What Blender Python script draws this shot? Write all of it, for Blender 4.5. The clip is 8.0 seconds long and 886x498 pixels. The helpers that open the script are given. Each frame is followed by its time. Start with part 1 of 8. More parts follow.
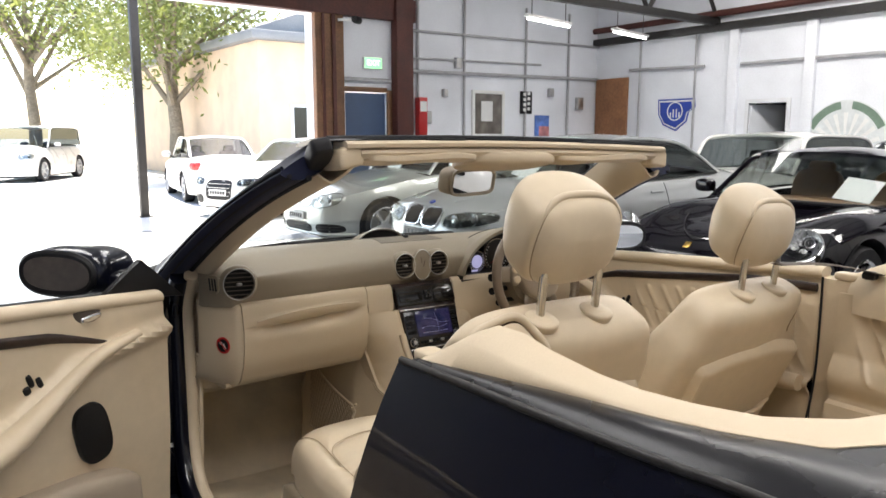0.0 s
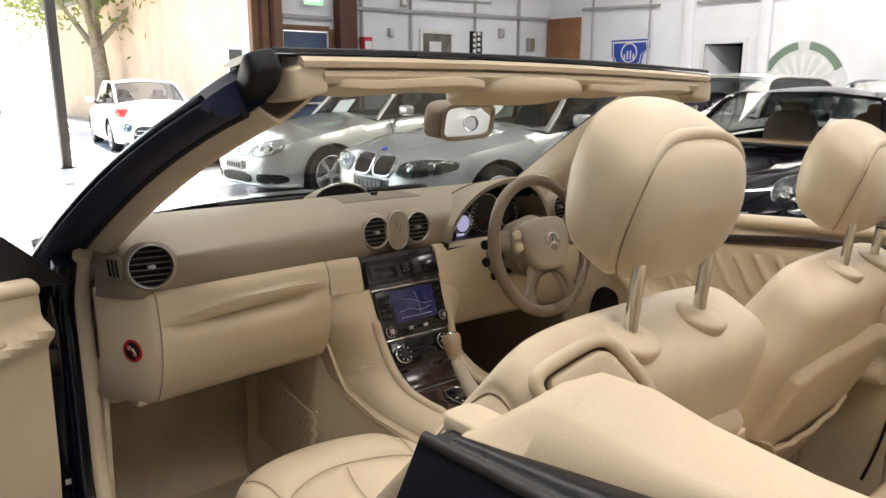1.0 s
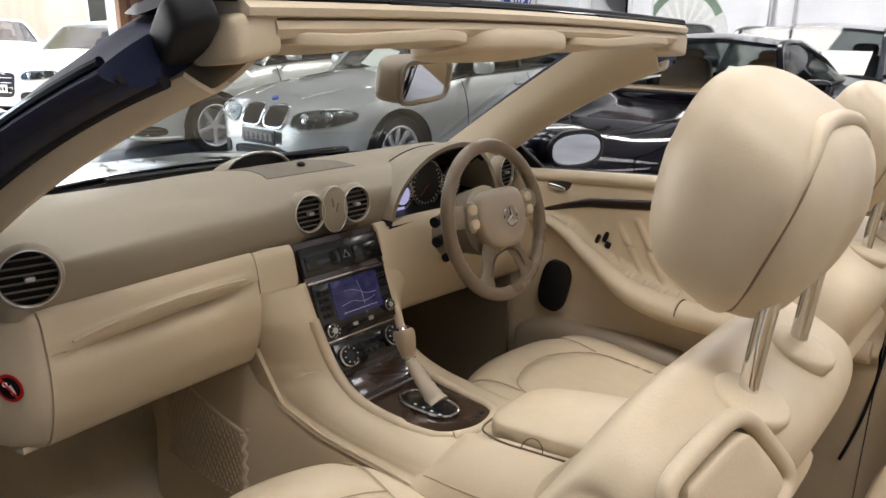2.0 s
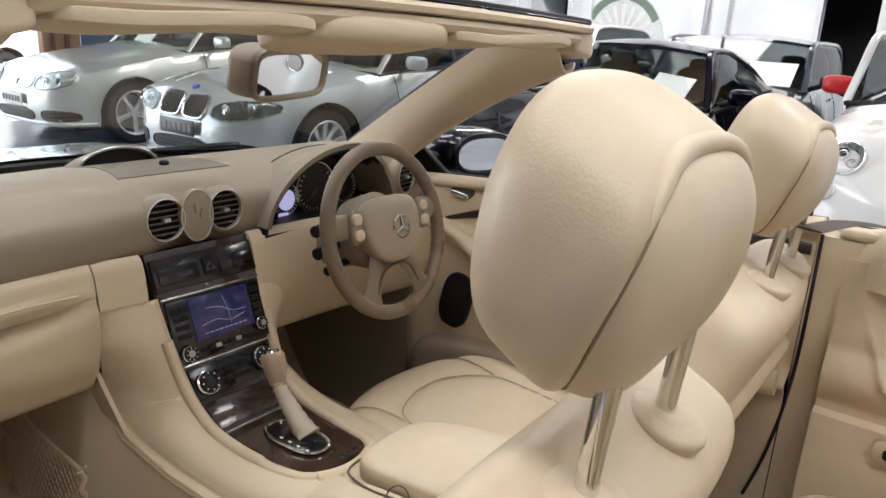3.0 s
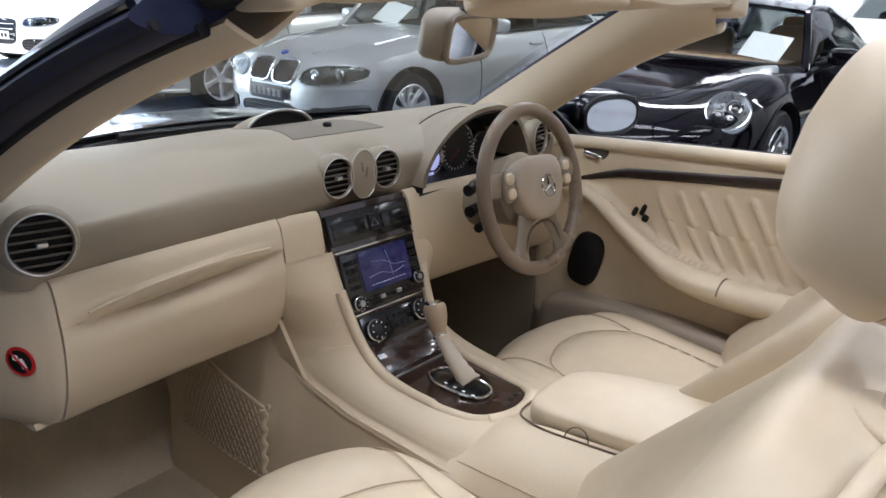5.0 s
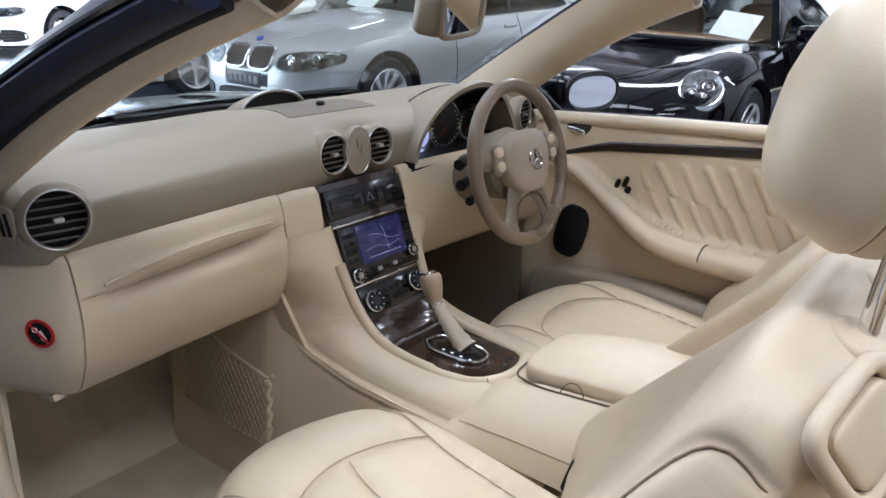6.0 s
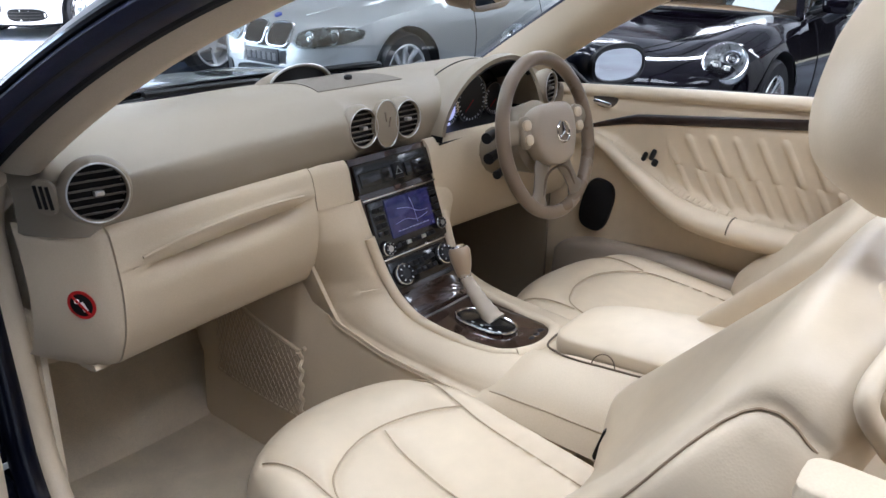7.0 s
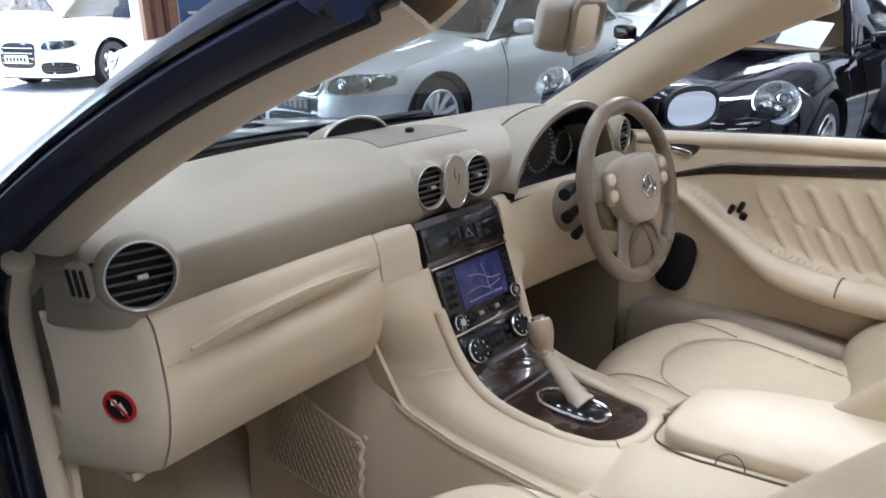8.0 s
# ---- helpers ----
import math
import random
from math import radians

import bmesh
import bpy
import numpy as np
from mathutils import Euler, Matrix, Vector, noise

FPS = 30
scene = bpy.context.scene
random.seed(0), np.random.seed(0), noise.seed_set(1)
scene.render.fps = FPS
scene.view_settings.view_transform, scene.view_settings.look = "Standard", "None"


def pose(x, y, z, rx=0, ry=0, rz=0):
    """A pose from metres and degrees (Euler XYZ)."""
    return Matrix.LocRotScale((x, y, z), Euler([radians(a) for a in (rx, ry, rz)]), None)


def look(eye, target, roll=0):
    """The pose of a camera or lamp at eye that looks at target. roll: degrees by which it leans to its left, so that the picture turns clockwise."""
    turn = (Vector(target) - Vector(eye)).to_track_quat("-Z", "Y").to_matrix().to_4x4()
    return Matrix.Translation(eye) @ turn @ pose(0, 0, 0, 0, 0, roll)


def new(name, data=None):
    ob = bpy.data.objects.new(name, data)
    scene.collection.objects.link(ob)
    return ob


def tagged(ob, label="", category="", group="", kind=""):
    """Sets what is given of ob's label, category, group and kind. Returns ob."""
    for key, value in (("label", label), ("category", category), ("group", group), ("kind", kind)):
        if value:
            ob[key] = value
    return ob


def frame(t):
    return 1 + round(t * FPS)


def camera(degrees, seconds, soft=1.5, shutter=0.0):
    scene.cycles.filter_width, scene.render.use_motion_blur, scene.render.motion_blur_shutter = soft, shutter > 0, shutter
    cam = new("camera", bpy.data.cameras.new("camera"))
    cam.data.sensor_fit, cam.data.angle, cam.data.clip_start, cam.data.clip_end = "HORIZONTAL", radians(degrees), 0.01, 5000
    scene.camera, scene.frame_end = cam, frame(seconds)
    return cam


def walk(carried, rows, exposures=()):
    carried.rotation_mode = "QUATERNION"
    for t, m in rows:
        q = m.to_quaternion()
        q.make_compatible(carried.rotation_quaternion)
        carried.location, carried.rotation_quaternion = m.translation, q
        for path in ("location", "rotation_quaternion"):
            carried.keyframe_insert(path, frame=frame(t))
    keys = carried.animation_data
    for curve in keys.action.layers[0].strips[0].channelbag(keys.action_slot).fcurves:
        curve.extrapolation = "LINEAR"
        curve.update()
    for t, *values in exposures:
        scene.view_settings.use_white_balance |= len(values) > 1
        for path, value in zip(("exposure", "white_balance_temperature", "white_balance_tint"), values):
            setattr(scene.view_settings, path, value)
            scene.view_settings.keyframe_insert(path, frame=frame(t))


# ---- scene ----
cam = camera(62.0, 8.0, 1.5, 0.12)
PATH = [
    (0, (-1.338, -1.955, 1.403), (-0.164, -0.364, 1.102), 0.1),
    (0.5, (-1.239, -1.742, 1.357), (-0.019, -0.222, 0.908), -1.5),
    (1, (-1.097, -1.469, 1.356), (0.179, 0.007, 0.915), 0.0),
    (1.2, (-1.065, -1.386, 1.345), (0.22, 0.062, 0.845), -0.7),
    (2.3, (-0.947, -1.15, 1.377), (0.591, 0.007, 0.832), 1.7),
    (2.5, (-0.882, -1.154, 1.377), (0.687, -0.015, 0.886), 1.7),
    (3, (-0.812, -1.164, 1.364), (0.749, -0.061, 0.777), 3.2),
    (3.5, (-0.857, -1.191, 1.376), (0.81, -0.235, 0.823), 2.5),
    (4, (-0.959, -1.17, 1.37), (0.654, -0.226, 0.659), 0.1),
    (4.5, (-0.967, -1.136, 1.345), (0.629, -0.123, 0.692), -1.8),
    (4.8, (-0.952, -1.073, 1.346), (0.553, 0.051, 0.659), 1.0),
    (5, (-0.98, -1.056, 1.36), (0.46, 0.152, 0.676), 2.1),
    (5.2, (-1.007, -1.049, 1.353), (0.429, 0.172, 0.685), 3.2),
    (6.3, (-1.065, -1.072, 1.348), (0.411, 0.043, 0.587), 1.4),
    (6.5, (-1.074, -1.068, 1.333), (0.354, 0.044, 0.482), 1.9),
    (7, (-1.075, -1.054, 1.344), (0.352, 0.115, 0.57), 0.7),
    (7.5, (-1.087, -1.045, 1.328), (0.344, 0.094, 0.518), 3.0),
    (8, (-0.998, -0.861, 1.33), (0.419, 0.381, 0.66), -0.7),
]
EXPOSURES = [(0.0, 2.0, 6800, 12), (1.2, 2.0, 7150, 13), (2.5, 2.04, 6600, 13), (4.0, 2.08, 6600, 13), (5.2, 2.18, 5850, 13), (6.5, 2.3, 5700, 13), (8.0, 2.45, 5600, 12)]
walk(cam, [(t, look(eye, target, roll)) for t, eye, target, roll in PATH], EXPOSURES)

# world, sun, large lights
from mathutils.bvhtree import BVHTree
world = bpy.data.worlds.new("sky")
scene.world = world
world.use_nodes = True
wn = world.node_tree
sky = wn.nodes.new("ShaderNodeTexSky")
sky.sky_type, sky.sun_disc = "NISHITA", False
sky.sun_elevation, sky.sun_rotation = radians(52), radians(25)
wn.links.new(sky.outputs[0], wn.nodes["Background"].inputs[0])
wn.nodes["Background"].inputs[1].default_value = 0.15

sun = new("sun", bpy.data.lights.new("sun", "SUN"))
sun.data.energy, sun.data.angle, sun.data.color = 5.0, radians(0.5), (1.0, 0.95, 0.87)
sun.matrix_world = look((6, 30, 40), (1.5, 12, 0))


def area(name, x, y, z, sx, sy, watts, colour, target):
    ob = new(name, bpy.data.lights.new(name, "AREA"))
    ob.data.shape, ob.data.size, ob.data.size_y = "RECTANGLE", sx, sy
    ob.data.energy, ob.data.color = watts, colour
    ob.matrix_world = look((x, y, z), target)
    return ob


# unseen roof openings, placed and powered to light the cabin and far wall
SKYLIGHTS = [(-1.5, -2.7), (-1.5, 3.0), (1.6, -2.7), (1.6, 3.0), (7.7, -2.7), (7.7, 3.0)]
for sx, sy in SKYLIGHTS:
    area("skylight_lamp", sx, sy, 5.05, 0.9, 4.2, 64 if sx > 5 else 14 if sx > 0 else 16 if sy > 0 else 37, (1.0, 0.985, 0.96), (sx, sy, 0))
# daylight of the wide doorway
area("doorway_lamp", -0.9, 9.35, 1.75, 9.6, 3.1, 60, (0.95, 0.98, 1.0), (-0.9, 0, 1.2))


# ---- materials ----
def material(name, base, rough=0.5, metal=0.0, grain=0.0, grain_scale=200.0, stain=0.0, stain_scale=4.0, bump=0.0, coat=0.0, spec=0.5, emit=None, power=0.0):
    m = bpy.data.materials.new(name)
    m.use_nodes = True
    nt = m.node_tree
    b = nt.nodes["Principled BSDF"]
    b.inputs["Base Color"].default_value = (*base, 1)
    b.inputs["Roughness"].default_value = rough
    b.inputs["Metallic"].default_value = metal
    b.inputs["Specular IOR Level"].default_value = spec
    b.inputs["Coat Weight"].default_value = coat
    b.inputs["Coat Roughness"].default_value = 0.03
    if emit:
        b.inputs["Emission Color"].default_value = (*emit, 1)
        b.inputs["Emission Strength"].default_value = power
    pos = nt.nodes.new("ShaderNodeTexCoord").outputs["Object"]
    socket = None
    if grain or stain:
        mixed = None
        for amount, scale, detail in ((grain, grain_scale, 3), (stain, stain_scale, 5)):
            if not amount:
                continue
            n = nt.nodes.new("ShaderNodeTexNoise")
            n.inputs["Scale"].default_value, n.inputs["Detail"].default_value = scale, detail
            nt.links.new(pos, n.inputs["Vector"])
            r = nt.nodes.new("ShaderNodeMapRange")
            r.inputs["From Min"].default_value, r.inputs["From Max"].default_value = 0.3, 0.7
            r.inputs["To Min"].default_value, r.inputs["To Max"].default_value = 1 - amount, 1 + amount
            nt.links.new(n.outputs[0], r.inputs["Value"])
            if mixed is None:
                mixed = r.outputs[0]
            else:
                k = nt.nodes.new("ShaderNodeMath")
                k.operation = "MULTIPLY"
                nt.links.new(mixed, k.inputs[0])
                nt.links.new(r.outputs[0], k.inputs[1])
                mixed = k.outputs[0]
            if amount == stain:
                q = nt.nodes.new("ShaderNodeMapRange")
                q.inputs["From Min"].default_value, q.inputs["From Max"].default_value = 0.3, 0.7
                q.inputs["To Min"].default_value, q.inputs["To Max"].default_value = max(0.02, rough * 0.85), min(1, rough * 1.15)
                nt.links.new(n.outputs[0], q.inputs["Value"])
                nt.links.new(q.outputs[0], b.inputs["Roughness"])
        v = nt.nodes.new("ShaderNodeVectorMath")
        v.operation = "SCALE"
        v.inputs[0].default_value = base
        nt.links.new(mixed, v.inputs["Scale"])
        nt.links.new(v.outputs[0], b.inputs["Base Color"])
    if bump:
        n = nt.nodes.new("ShaderNodeTexNoise")
        n.inputs["Scale"].default_value, n.inputs["Detail"].default_value = grain_scale, 4
        nt.links.new(pos, n.inputs["Vector"])
        u = nt.nodes.new("ShaderNodeBump")
        u.inputs["Strength"].default_value, u.inputs["Distance"].default_value = bump, 0.002
        nt.links.new(n.outputs[0], u.inputs["Height"])
        nt.links.new(u.outputs[0], b.inputs["Normal"])
    return m


def leather(name, base, rough=0.42):
    """Grained hide: fine cells in relief, soft creases, slight colour drift."""
    m = material(name, base, rough, 0, 0.03, 30, 0.05, 3.5, 0, 0, 0.4)
    nt = m.node_tree
    pos = nt.nodes.new("ShaderNodeTexCoord").outputs["Object"]
    vor = nt.nodes.new("ShaderNodeTexVoronoi")
    vor.inputs["Scale"].default_value = 420
    cre = nt.nodes.new("ShaderNodeTexNoise")
    cre.inputs["Scale"].default_value, cre.inputs["Detail"].default_value = 14, 1.5
    for n in (vor, cre):
        nt.links.new(pos, n.inputs["Vector"])
    a, c = nt.nodes.new("ShaderNodeBump"), nt.nodes.new("ShaderNodeBump")
    a.inputs["Strength"].default_value, a.inputs["Distance"].default_value = 0.16, 0.0006
    c.inputs["Strength"].default_value, c.inputs["Distance"].default_value = 0.17, 0.006
    nt.links.new(vor.outputs[0], a.inputs["Height"])
    nt.links.new(cre.outputs[0], c.inputs["Height"])
    nt.links.new(a.outputs[0], c.inputs["Normal"])
    nt.links.new(c.outputs[0], nt.nodes["Principled BSDF"].inputs["Normal"])
    return m


def glass(name, tint=(1, 1, 1), clear=0.92):
    """A thin pane: mostly straight through, with a mirror's gloss at grazing angles."""
    m = bpy.data.materials.new(name)
    m.use_nodes = True
    nt = m.node_tree
    nt.nodes.remove(nt.nodes["Principled BSDF"])
    t, g, x, f, p = (nt.nodes.new("ShaderNode" + k) for k in ("BsdfTransparent", "BsdfGlossy", "MixShader", "LayerWeight", "Math"))
    p.operation, p.use_clamp = "POWER", True
    p.inputs[1].default_value = 5.0
    q = nt.nodes.new("ShaderNodeMath")
    q.operation = "MULTIPLY_ADD"
    q.inputs[1].default_value, q.inputs[2].default_value = 0.6, 0.035
    t.inputs[0].default_value = (*[c * clear for c in tint], 1)
    g.inputs["Roughness"].default_value = 0.01
    nt.links.new(f.outputs["Facing"], p.inputs[0])
    nt.links.new(p.outputs[0], q.inputs[0])
    nt.links.new(q.outputs[0], x.inputs[0])
    nt.links.new(t.outputs[0], x.inputs[1])
    nt.links.new(g.outputs[0], x.inputs[2])
    nt.links.new(x.outputs[0], nt.nodes["Material Output"].inputs[0])
    return m


CREAM = leather("cream_leather", (0.60, 0.49, 0.345))
CREAM_TRIM = material("cream_trim", (0.58, 0.472, 0.330), 0.5, 0, 0.04, 500, 0.04, 3, 0.12)
TAUPE = material("taupe_dash", (0.255, 0.210, 0.152), 0.52, 0, 0.05, 700, 0.05, 4, 0.2)
TAUPE_HIDE = leather("taupe_leather", (0.20, 0.16, 0.115), 0.36)
CARPET = material("beige_carpet", (0.68, 0.57, 0.41), 0.95, 0, 0.22, 900, 0.12, 9, 0.9, 0, 0.1)
# darker than the hide, to draw the shade in sewn creases and folds
LEATHER_SEAM = material("leather_seam", (0.27, 0.195, 0.125), 0.8)
CREASE = material("cream_crease", (0.40, 0.31, 0.205), 0.75)
SEAM = material("dark_seam", (0.11, 0.08, 0.052), 0.85)
WHEEL_HIDE = leather("wheel_leather", (0.20, 0.150, 0.105), 0.3)
AIRBAG = material("airbag_cover", (0.36, 0.295, 0.225), 0.45, 0, 0.05, 700, 0.05, 4, 0.2)
PAD = material("grille_cloth", (0.15, 0.124, 0.094), 0.7, 0, 0.12, 900, 0.05, 6, 0.3)
THREAD = material("cream_thread", (0.45, 0.36, 0.25), 0.7)
STRIP = material("dark_wood_strip", (0.022, 0.011, 0.008), 0.38, 0, 0.4, 60, 0.4, 14, 0, 0.25)
WOOD = material("dark_burr_wood", (0.030, 0.014, 0.009), 0.25, 0, 0.5, 60, 0.5, 14, 0, 1.0)
PIANO = material("black_gloss_plastic", (0.010, 0.010, 0.011), 0.18, 0, 0.1, 90, 0, 4, 0, 0.3)
BLACK = material("black_plastic", (0.009, 0.009, 0.010), 0.45, 0, 0.15, 300, 0.1, 8, 0.1, 0, 0.28)
RUBBER = material("black_rubber", (0.013, 0.013, 0.015), 0.6, 0, 0.15, 120, 0.2, 8, 0.1, 0, 0.25)
CHROME = material("chrome", (0.75, 0.75, 0.75), 0.12, 1.0, 0, 1, 0.06, 30)
SATIN = material("satin_silver", (0.55, 0.54, 0.52), 0.34, 1.0, 0.05, 300, 0.05, 20)
NAVY = material("dark_navy_paint", (0.003, 0.004, 0.010), 0.30, 0.0, 0.1, 900, 0.05, 3, 0, 0.8, 0.15)
SEALCLOTH = material("dark_navy_seal", (0.009, 0.012, 0.034), 0.5, 0, 0.12, 300, 0.1, 8, 0.1, 0, 0.22)
MIRROR = material("mirror_glass", (0.9, 0.9, 0.9), 0.01, 1.0)
PANE = glass("clear_glass", (0.96, 1.0, 0.98), 0.93)
# side and rear panes darkened to imitate the shade inside parked cabins
PANE_DARK = glass("cabin_shade_glass", (0.85, 0.92, 0.90), 0.30)
RED = material("red_plastic", (0.5, 0.015, 0.015), 0.35, 0, 0, 1, 0.1, 30)
WHITE_PLASTIC = material("white_paper", (0.82, 0.82, 0.80), 0.7, 0, 0.03, 60, 0.03, 8)
WALL = material("white_painted_wall", (0.82, 0.84, 0.88), 0.75, 0, 0.03, 40, 0.09, 0.9, 0.15)
TIMBER = material("brown_timber", (0.20, 0.10, 0.05), 0.6, 0, 0.25, 40, 0.25, 3, 0.3)
RUST = material("red_oxide_steel", (0.085, 0.025, 0.018), 0.55, 0.1, 0.2, 40, 0.25, 3, 0.2)
DARK_STEEL = material("dark_steel", (0.035, 0.033, 0.032), 0.5, 0.4, 0.2, 60, 0.25, 3, 0.1)
CONCRETE = material("sealed_concrete", (0.27, 0.29, 0.33), 0.22, 0, 0.07, 60, 0.22, 0.8, 0.05)
ASPHALT = material("outdoor_concrete", (0.60, 0.59, 0.56), 0.8, 0, 0.12, 30, 0.15, 0.7, 0.3)
BLUE_DOOR = material("blue_door_paint", (0.035, 0.075, 0.16), 0.5, 0, 0.08, 60, 0.1, 3, 0.05)
STONE = material("render_wall", (0.72, 0.55, 0.40), 0.85, 0, 0.08, 40, 0.12, 1.2, 0.2)
BARK = material("tree_bark", (0.22, 0.18, 0.13), 0.9, 0, 0.3, 20, 0.3, 3, 0.6)
LEAF = material("green_leaves", (0.10, 0.13, 0.042), 0.55, 0, 0.35, 8, 0.35, 0.6)


def let_light_through(m, colour, share):
    """Thin leaves glow when the sun stands behind them."""
    nt = m.node_tree
    t, x = nt.nodes.new("ShaderNodeBsdfTranslucent"), nt.nodes.new("ShaderNodeMixShader")
    t.inputs[0].default_value, x.inputs[0].default_value = (*colour, 1), share
    nt.links.new(nt.nodes["Principled BSDF"].outputs[0], x.inputs[1])
    nt.links.new(t.outputs[0], x.inputs[2])
    nt.links.new(x.outputs[0], nt.nodes["Material Output"].inputs[0])


let_light_through(LEAF, (0.30, 0.34, 0.10), 0.5)
TIN = material("grey_roof_sheet", (0.24, 0.245, 0.25), 0.6, 0.1, 0.06, 20, 0.15, 1.2, 0.1)


# ---- builders ----
def surface(ob):
    """A search tree over the faces of a mesh object."""
    return BVHTree.FromPolygons([v.co.copy() for v in ob.data.vertices], [tuple(p.vertices) for p in ob.data.polygons])


def snap(tree, p, lift=0.0):
    """The nearest place on the surface, raised by lift, and the normal there."""
    q, n, _, _ = tree.find_nearest(Vector(p))
    return q + n * lift, n


def frame_on(n, at, side):
    """A matrix at a place: z along n, x near the given side direction."""
    n = n.normalized()
    ux = (Vector(side) - n * Vector(side).dot(n)).normalized()
    uy = n.cross(ux)
    return Matrix(((ux.x, uy.x, n.x, at.x), (ux.y, uy.y, n.y, at.y), (ux.z, uy.z, n.z, at.z), (0, 0, 0, 1)))


def link(name, verts, faces, mat, parent=None, label="", smooth=True, fix=True, angle=40):
    me = bpy.data.meshes.new(name)
    me.from_pydata([tuple(v) for v in verts], [], faces)
    if fix:
        bm = bmesh.new()
        bm.from_mesh(me)
        bmesh.ops.remove_doubles(bm, verts=bm.verts, dist=1e-5)
        bmesh.ops.recalc_face_normals(bm, faces=bm.faces)
        bm.to_mesh(me)
        bm.free()
    me.materials.append(mat)
    if smooth:
        me.polygons.foreach_set("use_smooth", [True] * len(me.polygons))
        me.set_sharp_from_angle(angle=radians(angle))
    ob = new(name, me)
    if parent:
        ob.parent = parent
    if label:
        ob["label"] = label
    return ob


def part(name, bm, mat, parent=None, label="", angle=40):
    me = bpy.data.meshes.new(name)
    bmesh.ops.recalc_face_normals(bm, faces=bm.faces)
    bm.to_mesh(me)
    bm.free()
    me.materials.append(mat)
    me.polygons.foreach_set("use_smooth", [True] * len(me.polygons))
    me.set_sharp_from_angle(angle=radians(angle))
    ob = new(name, me)
    if parent:
        ob.parent = parent
    if label:
        ob["label"] = label
    return ob


def empty(name, label, category, group="", kind="", m=None):
    ob = new(name)
    ob.empty_display_size = 0.1
    if m is not None:
        ob.matrix_world = m
    return tagged(ob, label, category, group, kind)


def box(sx, sy, sz, bevel=0.0, m=None, seg=2):
    """A block of that size round the origin of m."""
    bm = bmesh.new()
    bmesh.ops.create_cube(bm, size=1)
    bmesh.ops.scale(bm, vec=(sx, sy, sz), verts=bm.verts)
    if bevel:
        bmesh.ops.bevel(bm, geom=bm.edges[:], offset=bevel, segments=seg, affect="EDGES", profile=0.5)
    if m is not None:
        bmesh.ops.transform(bm, matrix=m, verts=bm.verts)
    return bm


def block(x0, x1, y0, y1, z0, z1, bevel=0.0):
    return box(x1 - x0, y1 - y0, z1 - z0, bevel, pose((x0 + x1) / 2, (y0 + y1) / 2, (z0 + z1) / 2))


def lathe(profile, n=32, m=None, cap=True):
    """Turns (radius, height) pairs about z."""
    bm = bmesh.new()
    rings = [[bm.verts.new((r * math.cos(a), r * math.sin(a), h)) for a in np.linspace(0, 2 * math.pi, n, endpoint=False)] for r, h in profile]
    for p, q in zip(rings, rings[1:]):
        for i in range(n):
            bm.faces.new((p[i], p[(i + 1) % n], q[(i + 1) % n], q[i]))
    for ring, r in ((rings[0], profile[0][0]), (rings[-1], profile[-1][0])):
        if r > 1e-4 and cap:
            bm.faces.new(ring)
    bmesh.ops.remove_doubles(bm, verts=bm.verts, dist=1e-5)
    if m is not None:
        bmesh.ops.transform(bm, matrix=m, verts=bm.verts)
    return bm


def smooth_path(points, n=8, closed=False):
    """A Catmull-Rom curve through the points."""
    p = [Vector(q) for q in points]
    out, k = [], len(p)
    for i in range(k if closed else k - 1):
        a, b, c, d = (p[(i + j) % k] if closed else p[min(max(i + j, 0), k - 1)] for j in (-1, 0, 1, 2))
        for s in range(n):
            t = s / n
            out.append(0.5 * (2 * b + (c - a) * t + (2 * a - 5 * b + 4 * c - d) * t * t + (3 * b - a - 3 * c + d) * t ** 3))
    if not closed:
        out.append(p[-1])
    return out


def tube(path, r, n=8, closed=False, flat=1.0, bm=None, up=None):
    """A round (or flattened) rod along the points."""
    bm = bm or bmesh.new()
    p = [Vector(q) for q in path]
    k = len(p)
    rr = r if isinstance(r, (list, tuple)) else [r] * k
    rings, side = [], None
    for i in range(k):
        d = (p[(i + 1) % k] - p[i - 1]) if closed else (p[min(i + 1, k - 1)] - p[max(i - 1, 0)])
        d.normalize()
        if side is None:
            side = d.cross(Vector(up) if up else (Vector((0, 0, 1)) if abs(d.z) < 0.9 else Vector((0, 1, 0))))
        side = (side - d * side.dot(d)).normalized()
        top = side.cross(d)
        rings.append([bm.verts.new(p[i] + rr[i] * (math.cos(a) * side + flat * math.sin(a) * top)) for a in np.linspace(0, 2 * math.pi, n, endpoint=False)])
    for i in range(k if closed else k - 1):
        a, b = rings[i], rings[(i + 1) % k]
        for j in range(n):
            bm.faces.new((a[j], a[(j + 1) % n], b[(j + 1) % n], b[j]))
    if not closed:
        bm.faces.new(rings[0])
        bm.faces.new(rings[-1])
    return bm


def loft(rings, cap=True):
    bm = bmesh.new()
    vs = [[bm.verts.new(p) for p in ring] for ring in rings]
    n = len(vs[0])
    for a, b in zip(vs, vs[1:]):
        for j in range(n):
            bm.faces.new((a[j], a[(j + 1) % n], b[(j + 1) % n], b[j]))
    if cap:
        bm.faces.new(vs[0])
        bm.faces.new(vs[-1])
    return bm


